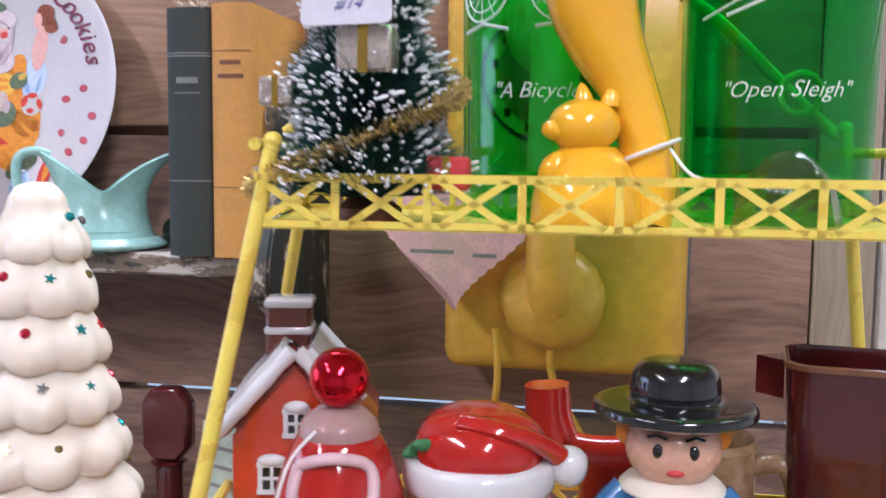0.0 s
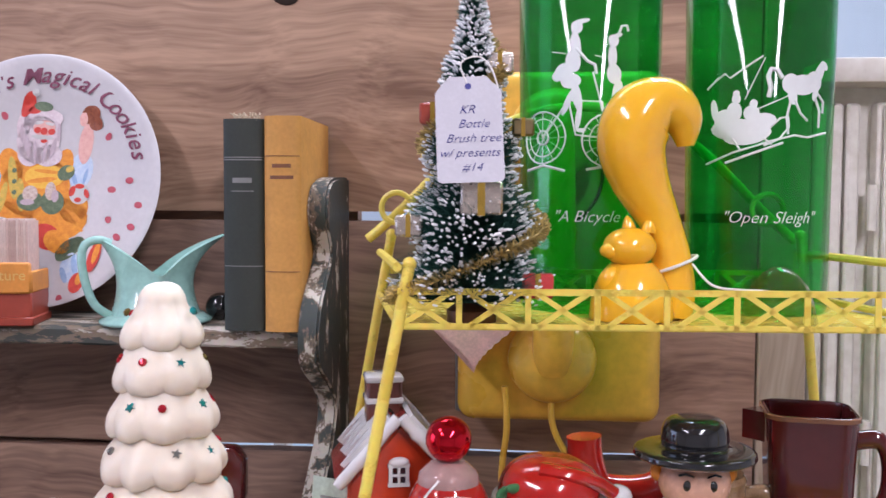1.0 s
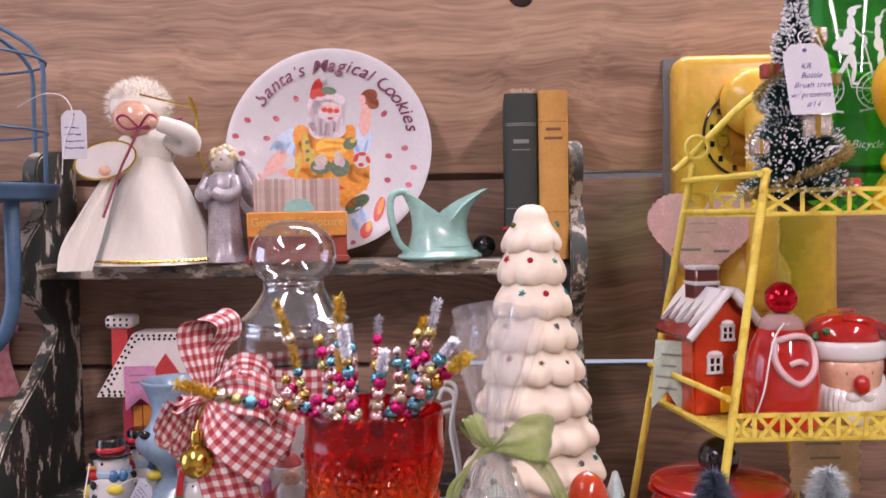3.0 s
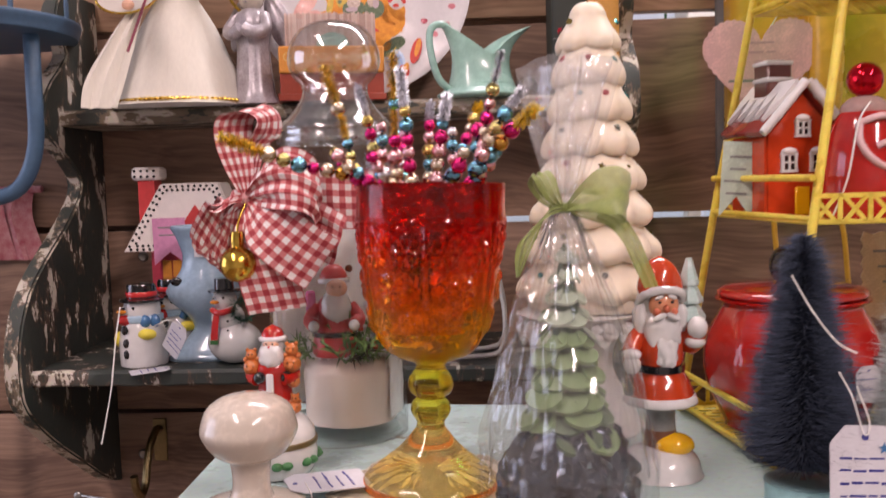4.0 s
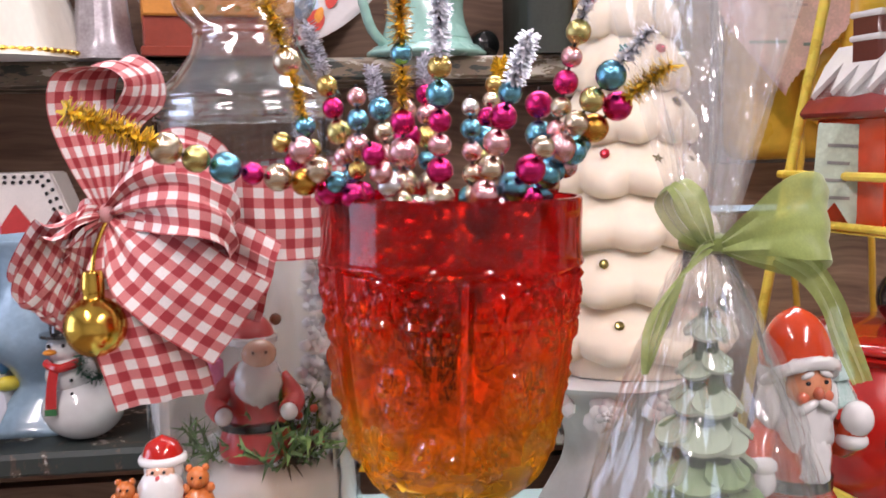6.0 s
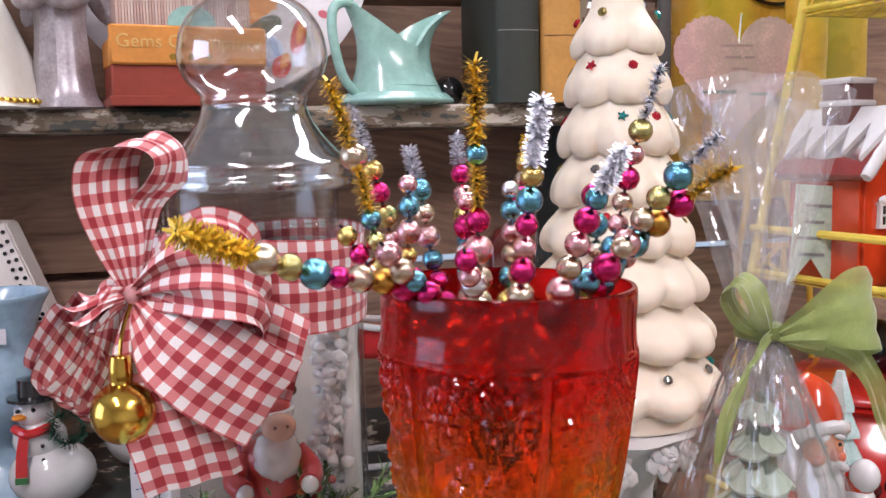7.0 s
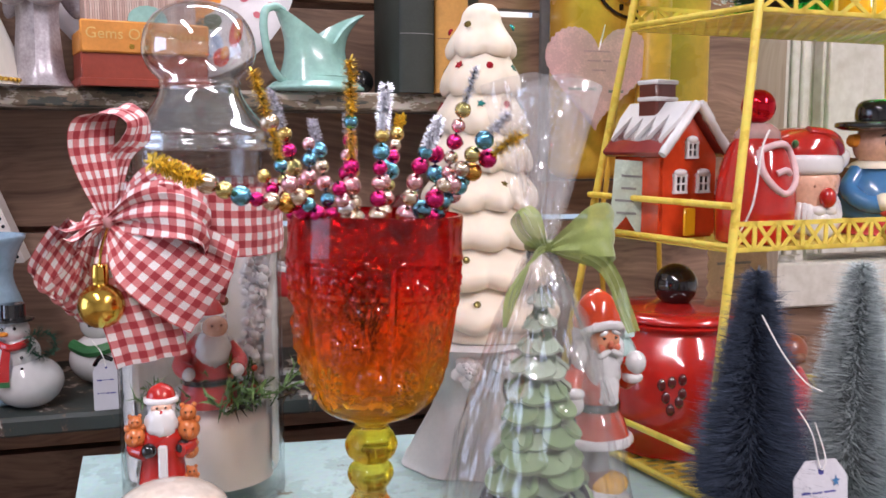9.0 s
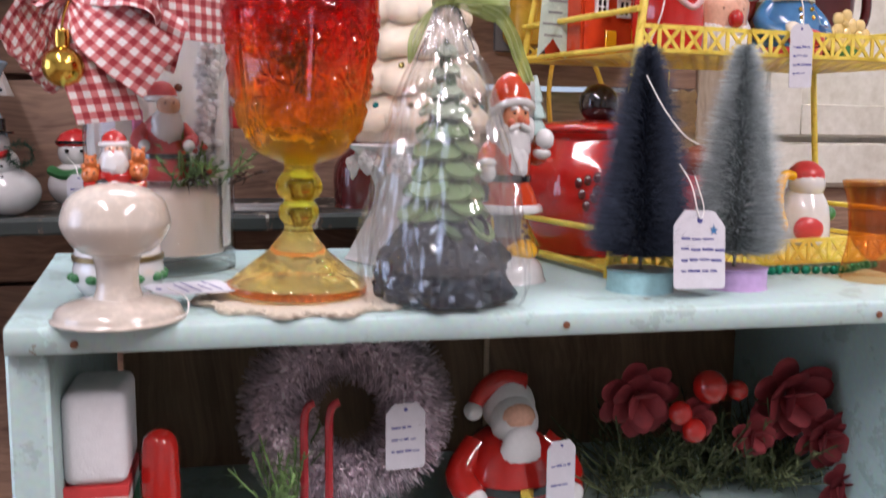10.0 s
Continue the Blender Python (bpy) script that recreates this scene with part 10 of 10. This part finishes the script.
# ---- bottom tier ----
bear = [(pmat("russet_brown_glaze", (0.25, 0.07, 0.035), 0.3, coat=0.3, scale=50, mix=0.4), mk(ball, 0, 0, 0.098, 0.0175, 0.0165, 0.017, 22, 14)), (M_REDP, mk(lathe, smooth_prof([(0.0005, 0), (0.024, 0), (0.0265, 0.02), (0.022, 0.056), (0.015, 0.078), (0.01, 0.084)], 3), 28))]
rb = B()
ball(rb, -0.0145, 0, 0.107, 0.0045), ball(rb, 0.0145, 0, 0.107, 0.0045), ball(rb, 0, -0.0155, 0.094, 0.007, 0.005, 0.0055)
bear.append((M_BROWN, rb))
figure("bear_figurine", bear, pose(0.178, 0.565, MINT + 0.0047) @ Matrix.Diagonal((0.85, 0.85, 0.78, 1)), "russet brown glazed bear figurine in red", "figurine")
ym = [(M_WHITE, mk(lathe, smooth_prof([(0.0005, 0), (0.02, 0), (0.0235, 0.01), (0.022, 0.034), (0.0165, 0.048), (0.0145, 0.052)], 4), 32)), (M_WHITE, mk(ball, 0, -0.003, 0.058, 0.0165, 0.0155, 0.0165)), (M_REDP, mk(lathe, smooth_prof([(0.0165, 0.064), (0.0155, 0.071), (0.008, 0.079), (0.0005, 0.081)], 3), 24)),
      (M_GRASS, mk(ball, 0.02, -0.008, 0.03, 0.006, 0.006, 0.007)), (M_REDP, mk(ball, -0.004, -0.02, 0.016, 0.014, 0.006, 0.013))]
rb = B()
tube(rb, smooth_prof([(-0.014, -0.006, 0.066), (-0.024, -0.01, 0.067), (-0.029, -0.011, 0.052), (-0.027, -0.011, 0.03), (-0.018, -0.008, 0.014), (-0.012, -0.01, 0.008)], 5), 0.0046, 10)
ym.append((M_YGLAZE, rb))
figure("jug_figurine", ym, pose(0.318, 0.612, MINT + 0.0047, 0, 0, -12) @ Matrix.Diagonal((1.0, 1.0, 0.93, 1)), "white and red figural jug with a yellow handle", "jug")
beadstr = thing("bead_string", pose(0.225, 0.478, MINT), "string of shiny emerald green plastic beads", "beads")
M_EMER = pmat("emerald_bead", (0.01, 0.28, 0.17), 0.12, 0.6)
for k in range(17):
    part("bead", mk(ball, -0.045 + 0.0072 * k, 0.006 * math.sin(k * 0.5) + 0.012 * (k / 17), 0.0032, 0.0032 if k % 3 else 0.0038, u=10, v=7), M_EMER, beadstr)
bm = B()
lathe(bm, smooth_prof([(0.0005, 0), (0.019, 0), (0.02, 0.01), (0.0165, 0.03), (0.018, 0.055), (0.022, 0.07), (0.0205, 0.07), (0.0165, 0.055), (0.0145, 0.03), (0.0005, 0.012)], 4), 36, wob=lambda a, k: 1 + 0.05 * math.cos(12 * a))
tagged(part("amber_vase", bm, thin_glass_mat("amber_carnival_glass", (0.95, 0.72, 0.48), bump=0.2), m=pose(0.252, 0.449, MINT)), "small ribbed amber glass vase", "vase")
zig = thing("paper_sign", pose(0.226, 0.70, MINT + 0.142, 0, 0, 3), "tan zigzag-edged paper card hung on the rack", "paper card")
o = []
for k in range(9):
    o.append((-0.03 + 0.06 * k / 8, 0.0 if k % 2 else 0.003))
for k in range(13):
    o.append((0.03 + (0.0 if k % 2 else 0.0025), -0.004 - 0.062 * k / 12))
for k in range(9):
    o.append((0.03 - 0.06 * k / 8, -0.07 if k % 2 else -0.073))
for k in range(13):
    o.append((-0.03 - (0.0 if k % 2 else 0.0025), -0.066 + 0.062 * k / 12))
bm = B()
slab(bm, o, -0.0003, 0.0003)
bmesh.ops.triangulate(bm, faces=[f for f in bm.faces if len(f.verts) > 4])
part("paper", bm, M_TAN, zig, m=Matrix.Rotation(radians(90), 4, "X"))
for k in range(4):
    bm = B()
    box(bm, 0.002 * k - 0.004, -0.0005, -0.014 - 0.013 * k, 0.036 - 0.004 * k, 0.0003, 0.0022)
    part("writing_bar", bm, M_GREYP, zig)
bm = B()
tube(bm, [(0, 0.0008, 0.0), (0.0, 0.0005, MID_T - MINT - 0.142)], 0.0008, 6)
part("hanging_wire", bm, M_YEL, zig)


# ---- on and beside the partition ----
phone = thing("wall_telephone", pose(0.2155, WY - 0.001, 1.645), "mustard yellow rotary wall telephone with its handset", "telephone")
M_PHONEDARK = pmat("grey_phone_back", (0.2, 0.2, 0.2), 0.5)
bm = B()
box(bm, 0, -0.004, 0, 0.182, 0.008, 0.305, 0.003, seg=2)
part("back_plate", bm, M_PHONEDARK, phone)
bm = B()
box(bm, 0, -0.034, 0.0, 0.172, 0.052, 0.297, 0.014, seg=4)
body_ = part("body", bm, M_MUSTARD, phone)
part("dial_ring", mk(lathe, smooth_prof([(0.0455, 0.0), (0.0475, 0.001), (0.0475, 0.003), (0.0455, 0.004), (0.0448, 0.003), (0.0445, 0.0)], 3), 56, cap=False), M_BLACK, phone, m=pose(-0.012, -0.0602, 0.062, 90, 0, 0))
dial = part("dial_plate", mk(lathe, [(0.0005, 0), (0.0445, 0), (0.0445, 0.0008), (0.0005, 0.0012)], 48), M_MUSTARD, phone, m=pose(-0.012, -0.0602, 0.062, 90, 0, 0))
for k in range(10):
    a = radians(60 + 27 * k)
    part("number_mark", mk(box, 0.0385 * math.cos(a), 0.0385 * math.sin(a), 0.0016, 0.0045, 0.006, 0.0004), M_BLACK, dial)
    part("finger_hole", mk(lathe, [(0.0062, 0.0012), (0.0066, 0.002), (0.0062, 0.0026)], 16, cap=False), M_GREYP, dial, m=Matrix.Translation((0.027 * math.cos(a), 0.027 * math.sin(a), 0)))
part("finger_wheel", mk(lathe, [(0.0005, 0.004), (0.036, 0.004), (0.036, 0.005), (0.0005, 0.005)], 48), thin_glass_mat("clear_dial_plastic", (0.88, 0.84, 0.76)), dial)
hs = part("handset", mk(tube, smooth_prof([(0.0, -0.085, 0.12), (0.0, -0.094, 0.06), (0.0, -0.096, 0.0), (0.0, -0.092, -0.05), (0.0, -0.08, -0.075)], 5), 0.0165, 16), M_MUSTARD, phone, m=pose(-0.006, 0, -0.02))
for z in (0.115, -0.072):
    part("handset_cup", mk(lathe, smooth_prof([(0.0005, 0.0), (0.028, 0.0), (0.036, 0.006), (0.036, 0.013), (0.03, 0.023), (0.014, 0.031), (0.0005, 0.033)], 4), 40), M_MUSTARD, hs, m=pose(0.0, -0.06, z, 90, 0, 0))
for x0, x1 in ((-0.006, 0.02), (-0.045, -0.047)):
    bm = B()
    tube(bm, smooth_prof([(x0, -0.072, -0.115), (x0 + 0.002, -0.072, -0.15), (x1, -0.066, -0.2), (x1 + 0.012, -0.055, -0.27), (x1 + 0.03, -0.04, -0.36)], 5), 0.0028, 8)
    part("cord", bm, M_MUSTARD, phone)

heart = thing("paper_heart", pose(0.146, 0.822, 1.634, 3, 0, 0), "pale pink pinked-edge paper heart with pencilled writing", "paper card")
o = []
for k in range(120):
    t = 2 * math.pi * k / 120
    x = 16 * math.sin(t) ** 3
    y = 13 * math.cos(t) - 5 * math.cos(2 * t) - 2 * math.cos(3 * t) - math.cos(4 * t)
    s = 0.00345 * (1.02 if k % 2 else 0.985)
    o.append((x * s, y * s * 0.98 - 0.03))
bm = B()
slab(bm, o[::-1], -0.0003, 0.0003)
bmesh.ops.triangulate(bm, faces=[f for f in bm.faces if len(f.verts) > 4])
part("paper", tri_fix(bm), M_PINK, heart, m=Matrix.Rotation(radians(90), 4, "X"))
for z, x0, x1 in ((-0.012, -0.016, 0.012), (-0.021, -0.012, 0.002), (-0.021, 0.005, 0.014), (-0.03, -0.007, 0.008)):
    part("writing_bar", mk(box, (x0 + x1) / 2, -0.0008, z, x1 - x0, 0.0002, 0.0016), pmat("faint_pencil", (0.62, 0.36, 0.4), 0.8), heart)
for x, z, w in ((-0.016, -0.048, 0.03), (0.02, -0.05, 0.016)):
    bm = B()
    box(bm, x, -0.0006, z, w, 0.0002, 0.0026)
    part("writing_bar", bm, M_GREYP, heart)
bm = B()
tube(bm, [(0.0, 0.0005, -0.012), (0.03, 0.048, 0.02)], 0.0008, 6)
part("tape", bm, M_STRING, heart)

bm = B()
box(bm, 0.4145, WY + 0.02, 1.0, 0.042, 0.05, 2.0, 0.002)
tagged(part("trim_post", bm, M_BEAM), "pale bare wood post at the end of the planks", "post", kind="structure")
# unseen boards added behind some joints to keep them dark
for x0, x1, z, dz in ((-1.3, 0.03, 1.67, 0.03), (-1.3, -0.16, 1.4525, 0.03), (-1.3, 0.39, 1.2405, 0.03), (-1.3, 0.39, 0.987, 0.03), (0.135, 0.39, 1.67, 0.03)):
    bm = B()
    box(bm, (x0 + x1) / 2, 0.032, z, x1 - x0, 0.02, dz)
    part("batten", bm, M_PLANK, partition)
bm = B()
ball(bm, 0, 0, 0, 0.0145, 0.0015, 0.011)
part("knot_hole", bm, pmat("dark_wood_knot", (0.03, 0.016, 0.01), 0.8), partition, m=pose(-0.034, -0.0005, 1.873, 0, 20, 0))

# white painted cabinet to the side, with panelled doors
cab = thing("white_cabinet", pose(0.442, 0.95, 0), "old white painted cabinet with panelled doors", "cabinet")
bm = B()
box(bm, 0.45, 0.2, 1.56, 0.9, 0.4, 0.46, 0.002)
part("body", bm, M_DOORW, cab)
bm = B()
box(bm, 0.45, 0.185, 1.798, 0.93, 0.45, 0.022, 0.004, seg=2)
part("top", bm, M_DOORW, cab)
# solid brown block stands in for the shaded opening under the rail
bm = B()
box(bm, 0.45, 0.195, 0.665, 0.9, 0.39, 1.33, 0.002)
part("lower_body", bm, M_PLANK, cab)
bm = B()
box(bm, 0.45, -0.012, 1.363, 0.92, 0.03, 0.055, 0.003)
part("bottom_rail", bm, M_DOORW, cab)
for k in range(2):
    x0 = 0.052 + 0.4 * k
    bm = B()
    box(bm, x0 + 0.195, -0.009, 1.585, 0.388, 0.018, 0.375, 0.002)
    d_ = part("door", bm, M_DOORW, cab)
    for xx, zz, ww, hh in ((0.03, 1.585, 0.05, 0.37), (0.36, 1.585, 0.05, 0.37), (0.195, 1.752, 0.28, 0.04), (0.195, 1.42, 0.28, 0.04)):
        bm = B()
        box(bm, x0 + xx, -0.0215, zz, ww, 0.007, hh, 0.0015)
        part("rail", bm, M_DOORW, d_)
    for zz in (1.68, 1.47):
        bm = B()
        tube(bm, [(x0 - 0.003, -0.02, zz - 0.02), (x0 - 0.003, -0.02, zz + 0.02)], 0.004, 8)
        part("hinge", bm, M_DOORW, d_)
for k in range(3):
    bm = B()
    box(bm, 0.006 + 0.0145 * k, -0.006, 1.585, 0.0115, 0.012, 0.375, 0.0025)
    part("bead_moulding", bm, M_DOORW, cab)
bm = B()
box(bm, 0.19, 0.1, 1.879, 0.3, 0.2, 0.14, 0.01, seg=2)
tagged(part("plastic_box", bm, thin_glass_mat("frosted_clear_plastic", (0.9, 0.92, 0.92), rough=0.2, bump=0.3), m=pose(0.442, 0.95, 0)), "clear plastic storage box on the white cabinet", "box")
bm = B()
slab(bm, [(-0.02, 0.0), (0.02, 0.015), (0.024, 0.14), (0.005, 0.13)], -0.0003, 0.0003, m=Matrix.Rotation(radians(90), 4, "X"))
tagged(part("pink_paper_flag", bm, M_HOTPINK, m=pose(0.42, 0.893, 1.79)), "bright pink paper flag pinned to the post", "paper tag")

# ---- the shop beyond the partition ----
M_BLUEWALL = pmat("pale_blue_wall_paint", (0.62, 0.7, 0.8), 0.7, scale=5, mix=0.1)
for cx, cz, sx, sz in ((-1.75, 1.35, 1.5, 2.7), (1.75, 1.35, 1.5, 2.7), (0, 0.5, 2.0, 1.0), (0, 2.16, 2.0, 1.08)):
    wall("wall_beyond", cx, 2.0, cz, sx, 0.06, sz, M_BLUEWALL, "pale blue painted wall beyond the partition")
# unseen window, added so that brightness shows through the plank joints
win1 = thing("added_window", pose(0, 2.0, 1.0), "unseen white-framed window added to brighten the plank joints", "window", kind="structure")
for cx, cz, sx, sz in ((-0.98, 0.31, 0.04, 0.62), (0.98, 0.31, 0.04, 0.62), (0, 0.02, 1.92, 0.04), (0, 0.6, 1.92, 0.04), (-0.32, 0.31, 0.03, 0.54), (0.32, 0.31, 0.03, 0.54)):
    part("window_frame", mk(box, cx, 0, cz, sx, 0.05, sz, 0.003), M_DOORW, win1)
for cx in (-0.6475, 0, 0.6475):
    part("pane", mk(box, cx, 0, 0.31, 0.6, 0.004, 0.53), thin_glass_mat("window_glass", (0.95, 0.97, 0.97)), win1).visible_shadow = False
bm = B()
# emissive panel added behind it as the source of that brightness
box(bm, 0, 2.3, 1.3, 3.0, 0.01, 1.6)
glow_mat = bpy.data.materials.new("pale_blue_glow")
glow_mat.use_nodes = True
dn, dl = links_of(glow_mat)
dn.remove(dn["Principled BSDF"])
de = dn.new("ShaderNodeEmission")
de.inputs[0].default_value, de.inputs[1].default_value = (0.7, 0.84, 1.0, 1), 0.75
dl.new(de.outputs[0], dn["Material Output"].inputs[0])
tagged(part("backdrop", bm, glow_mat, smooth=False), "added glowing pale panel that brightens the plank joints", "backdrop", kind="structure")
console = thing("console_table", pose(-0.2, 1.36, 0), "white painted console table standing beyond the partition", "table")
part("tabletop", mk(box, 0, 0, 1.69, 2.2, 0.4, 0.02, 0.003), M_DOORW, console)
for x in (-1.07, 1.07):
    for y in (-0.17, 0.17):
        part("leg", mk(box, x, y, 0.84, 0.05, 0.05, 1.68, 0.004), M_DOORW, console)
platter = thing("round_tray", pose(-0.115, 1.30, 1.947, 84, 0, 0), "large round tray with a pale rim and wooden edge", "tray")
part("dish", mk(lathe, smooth_prof([(0.0005, 0.0), (0.2, 0.0), (0.225, 0.006), (0.25, 0.014), (0.252, 0.018), (0.246, 0.02), (0.22, 0.012), (0.0005, 0.008)], 3), 72), pmat("cream_tray_paint", (0.7, 0.62, 0.48), 0.5, scale=10), platter)
bm = B()
tube(bm, [(0.206 * math.cos(2 * math.pi * k / 64), 0.206 * math.sin(2 * math.pi * k / 64), 0.012) for k in range(64)], 0.004, 8, closed=True)
part("wood_ring", bm, M_BEAM, platter)
bm = B()
box(bm, -0.47, 1.45, 1.83, 0.09, 0.12, 0.258, 0.003)
tagged(part("white_carton", bm, M_PLASTER), "white carton on the sideboard", "carton")
bm = B()
box(bm, 0.24, 1.42, 1.82, 0.11, 0.1, 0.238, 0.003)
tagged(part("white_carton", bm, M_PLASTER), "white carton on the sideboard", "carton")
bm = B()
box(bm, -0.33, 1.33, 1.79, 0.06, 0.02, 0.178, 0.001)
tagged(part("wooden_block", bm, M_BEAM), "bare wooden block on the sideboard", "block")
for x in (0.14, 0.33):
    bm = B()
    sprig(bm, (0, 0, 0.26), 8, 0.09, int(x * 100), 0.8)
    tube(bm, [(0, 0, 0), (0, 0, 0.27)], 0.002, 6)
    tagged(part("dried_stems", bm, M_DARKG, m=pose(x, 1.3, 1.7)), "dark green dried stems on the sideboard", "greenery", kind="stuff")

# ---- blue metal stand at the end of the shelf ----
bs = thing("metal_stand", pose(-0.64, 0.79, 0), "blue painted metal stand with a round tray and wire cage", "stand")
part("tray", mk(lathe, smooth_prof([(0.0005, 1.648), (0.1, 1.648), (0.112, 1.655), (0.115, 1.664), (0.111, 1.664), (0.1, 1.655), (0.0005, 1.654)], 3), 48), M_STAND, bs)
bm = B()
tube(bm, smooth_prof([(0.085, -0.02, 1.648), (0.09, -0.03, 1.6), (0.088, -0.03, 1.54), (0.07, -0.03, 1.502), (0.035, -0.03, 1.49), (0.0, -0.03, 1.485), (-0.03, -0.02, 1.46), (-0.04, -0.01, 1.3), (-0.04, 0, 0.6), (-0.04, 0, 0.02)], 6), 0.0075, 12)
part("stem", bm, M_STAND, bs)
part("foot_plate", mk(lathe, [(0.0005, 0), (0.14, 0), (0.14, 0.006), (0.02, 0.014), (0.0005, 0.014)], 36), M_STAND, bs, m=pose(-0.04, 0, 0))
for k in range(8):
    a = 2 * math.pi * k / 8 + 0.2
    c, s = math.cos(a), math.sin(a)
    bm = B()
    tube(bm, smooth_prof([(0.104 * c, 0.104 * s, 1.66), (0.104 * c, 0.104 * s, 1.75), (0.1 * c, 0.1 * s, 1.8), (0.06 * c, 0.06 * s, 1.83), (0.012 * c, 0.012 * s, 1.85)], 4), 0.0024, 6)
    part("cage_wire", bm, M_STAND, bs)
for z in (1.72, 1.795):
    bm = B()
    tube(bm, [(0.104 * math.cos(2 * math.pi * k / 32), 0.104 * math.sin(2 * math.pi * k / 32), z) for k in range(32)], 0.0015, 6, closed=True)
    part("cage_ring", bm, M_STAND, bs)
bird = [(pmat("teal_bird_paint", (0.08, 0.26, 0.32), 0.4, scale=50), mk(ball, 0, 0, 0.045, 0.045, 0.02, 0.022, m=Matrix.Rotation(radians(-12), 4, "Y")))]
rb = B()
ball(rb, 0.042, 0, 0.064, 0.017, 0.015, 0.016)
tube(rb, [(-0.03, 0, 0.045), (-0.075, 0, 0.034)], [0.012, 0.005], 8)
tube(rb, [(0.0, 0.006, 0.0), (0.0, 0.006, 0.03)], 0.003, 6), tube(rb, [(0.008, -0.006, 0.0), (0.006, -0.006, 0.03)], 0.003, 6)
bird.append((pmat("blue_bird_paint", (0.1, 0.3, 0.42), 0.4, scale=50), rb))
rb = B()
ball(rb, 0.05, -0.014, 0.068, 0.0025)
bird.append((M_BLACK, rb))
figure("bird_figurine", bird, pose(-0.64, 0.75, 1.6545), "teal painted bird figurine on the metal tray", "figurine")
price_tag(pose(-0.465, 0.72, 1.731, 0, 0, 2), 0.024, 0.046, "white price tag hung on the blue metal stand", bars=4,
          string=[(-0.54, 0.76, 1.74), (-0.5, 0.73, 1.748), (-0.474, 0.719, 1.744), (-0.465, 0.7185, 1.726), (-0.474, 0.719, 1.70), (-0.478, 0.72, 1.67)], seed=17)
fringe = thing("fringed_cloth", pose(-0.69, 0.915, 1.50), "dusty red fringed cloth hanging on the planks", "cloth")
M_FRINGE = pmat("dusty_red_cloth", (0.4, 0.06, 0.1), 0.85, col2=(0.6, 0.35, 0.35), scale=120, mix=0.6)
for k in range(9):
    bm = B()
    cloth_strip(bm, [(-0.09 + 0.016 * k, 0.004 * (k % 3), 0.0), (-0.088 + 0.016 * k, -0.006 + 0.004 * (k % 2), -0.03), (-0.086 + 0.017 * k, 0.0, -0.08)], [(1, 0.3 * (-1) ** k, 0)] * 3, [0.02, 0.022, 0.024], cols=4, ripple=0.001, seed=k)
    part("fringe_fold", bm, M_FRINGE, fringe)
bm = B()
tube(bm, [(-0.11, 0.004, 0.0), (0.06, 0.004, 0.0)], 0.004, 8)
part("hanging_cord", bm, M_FRINGE, fringe)
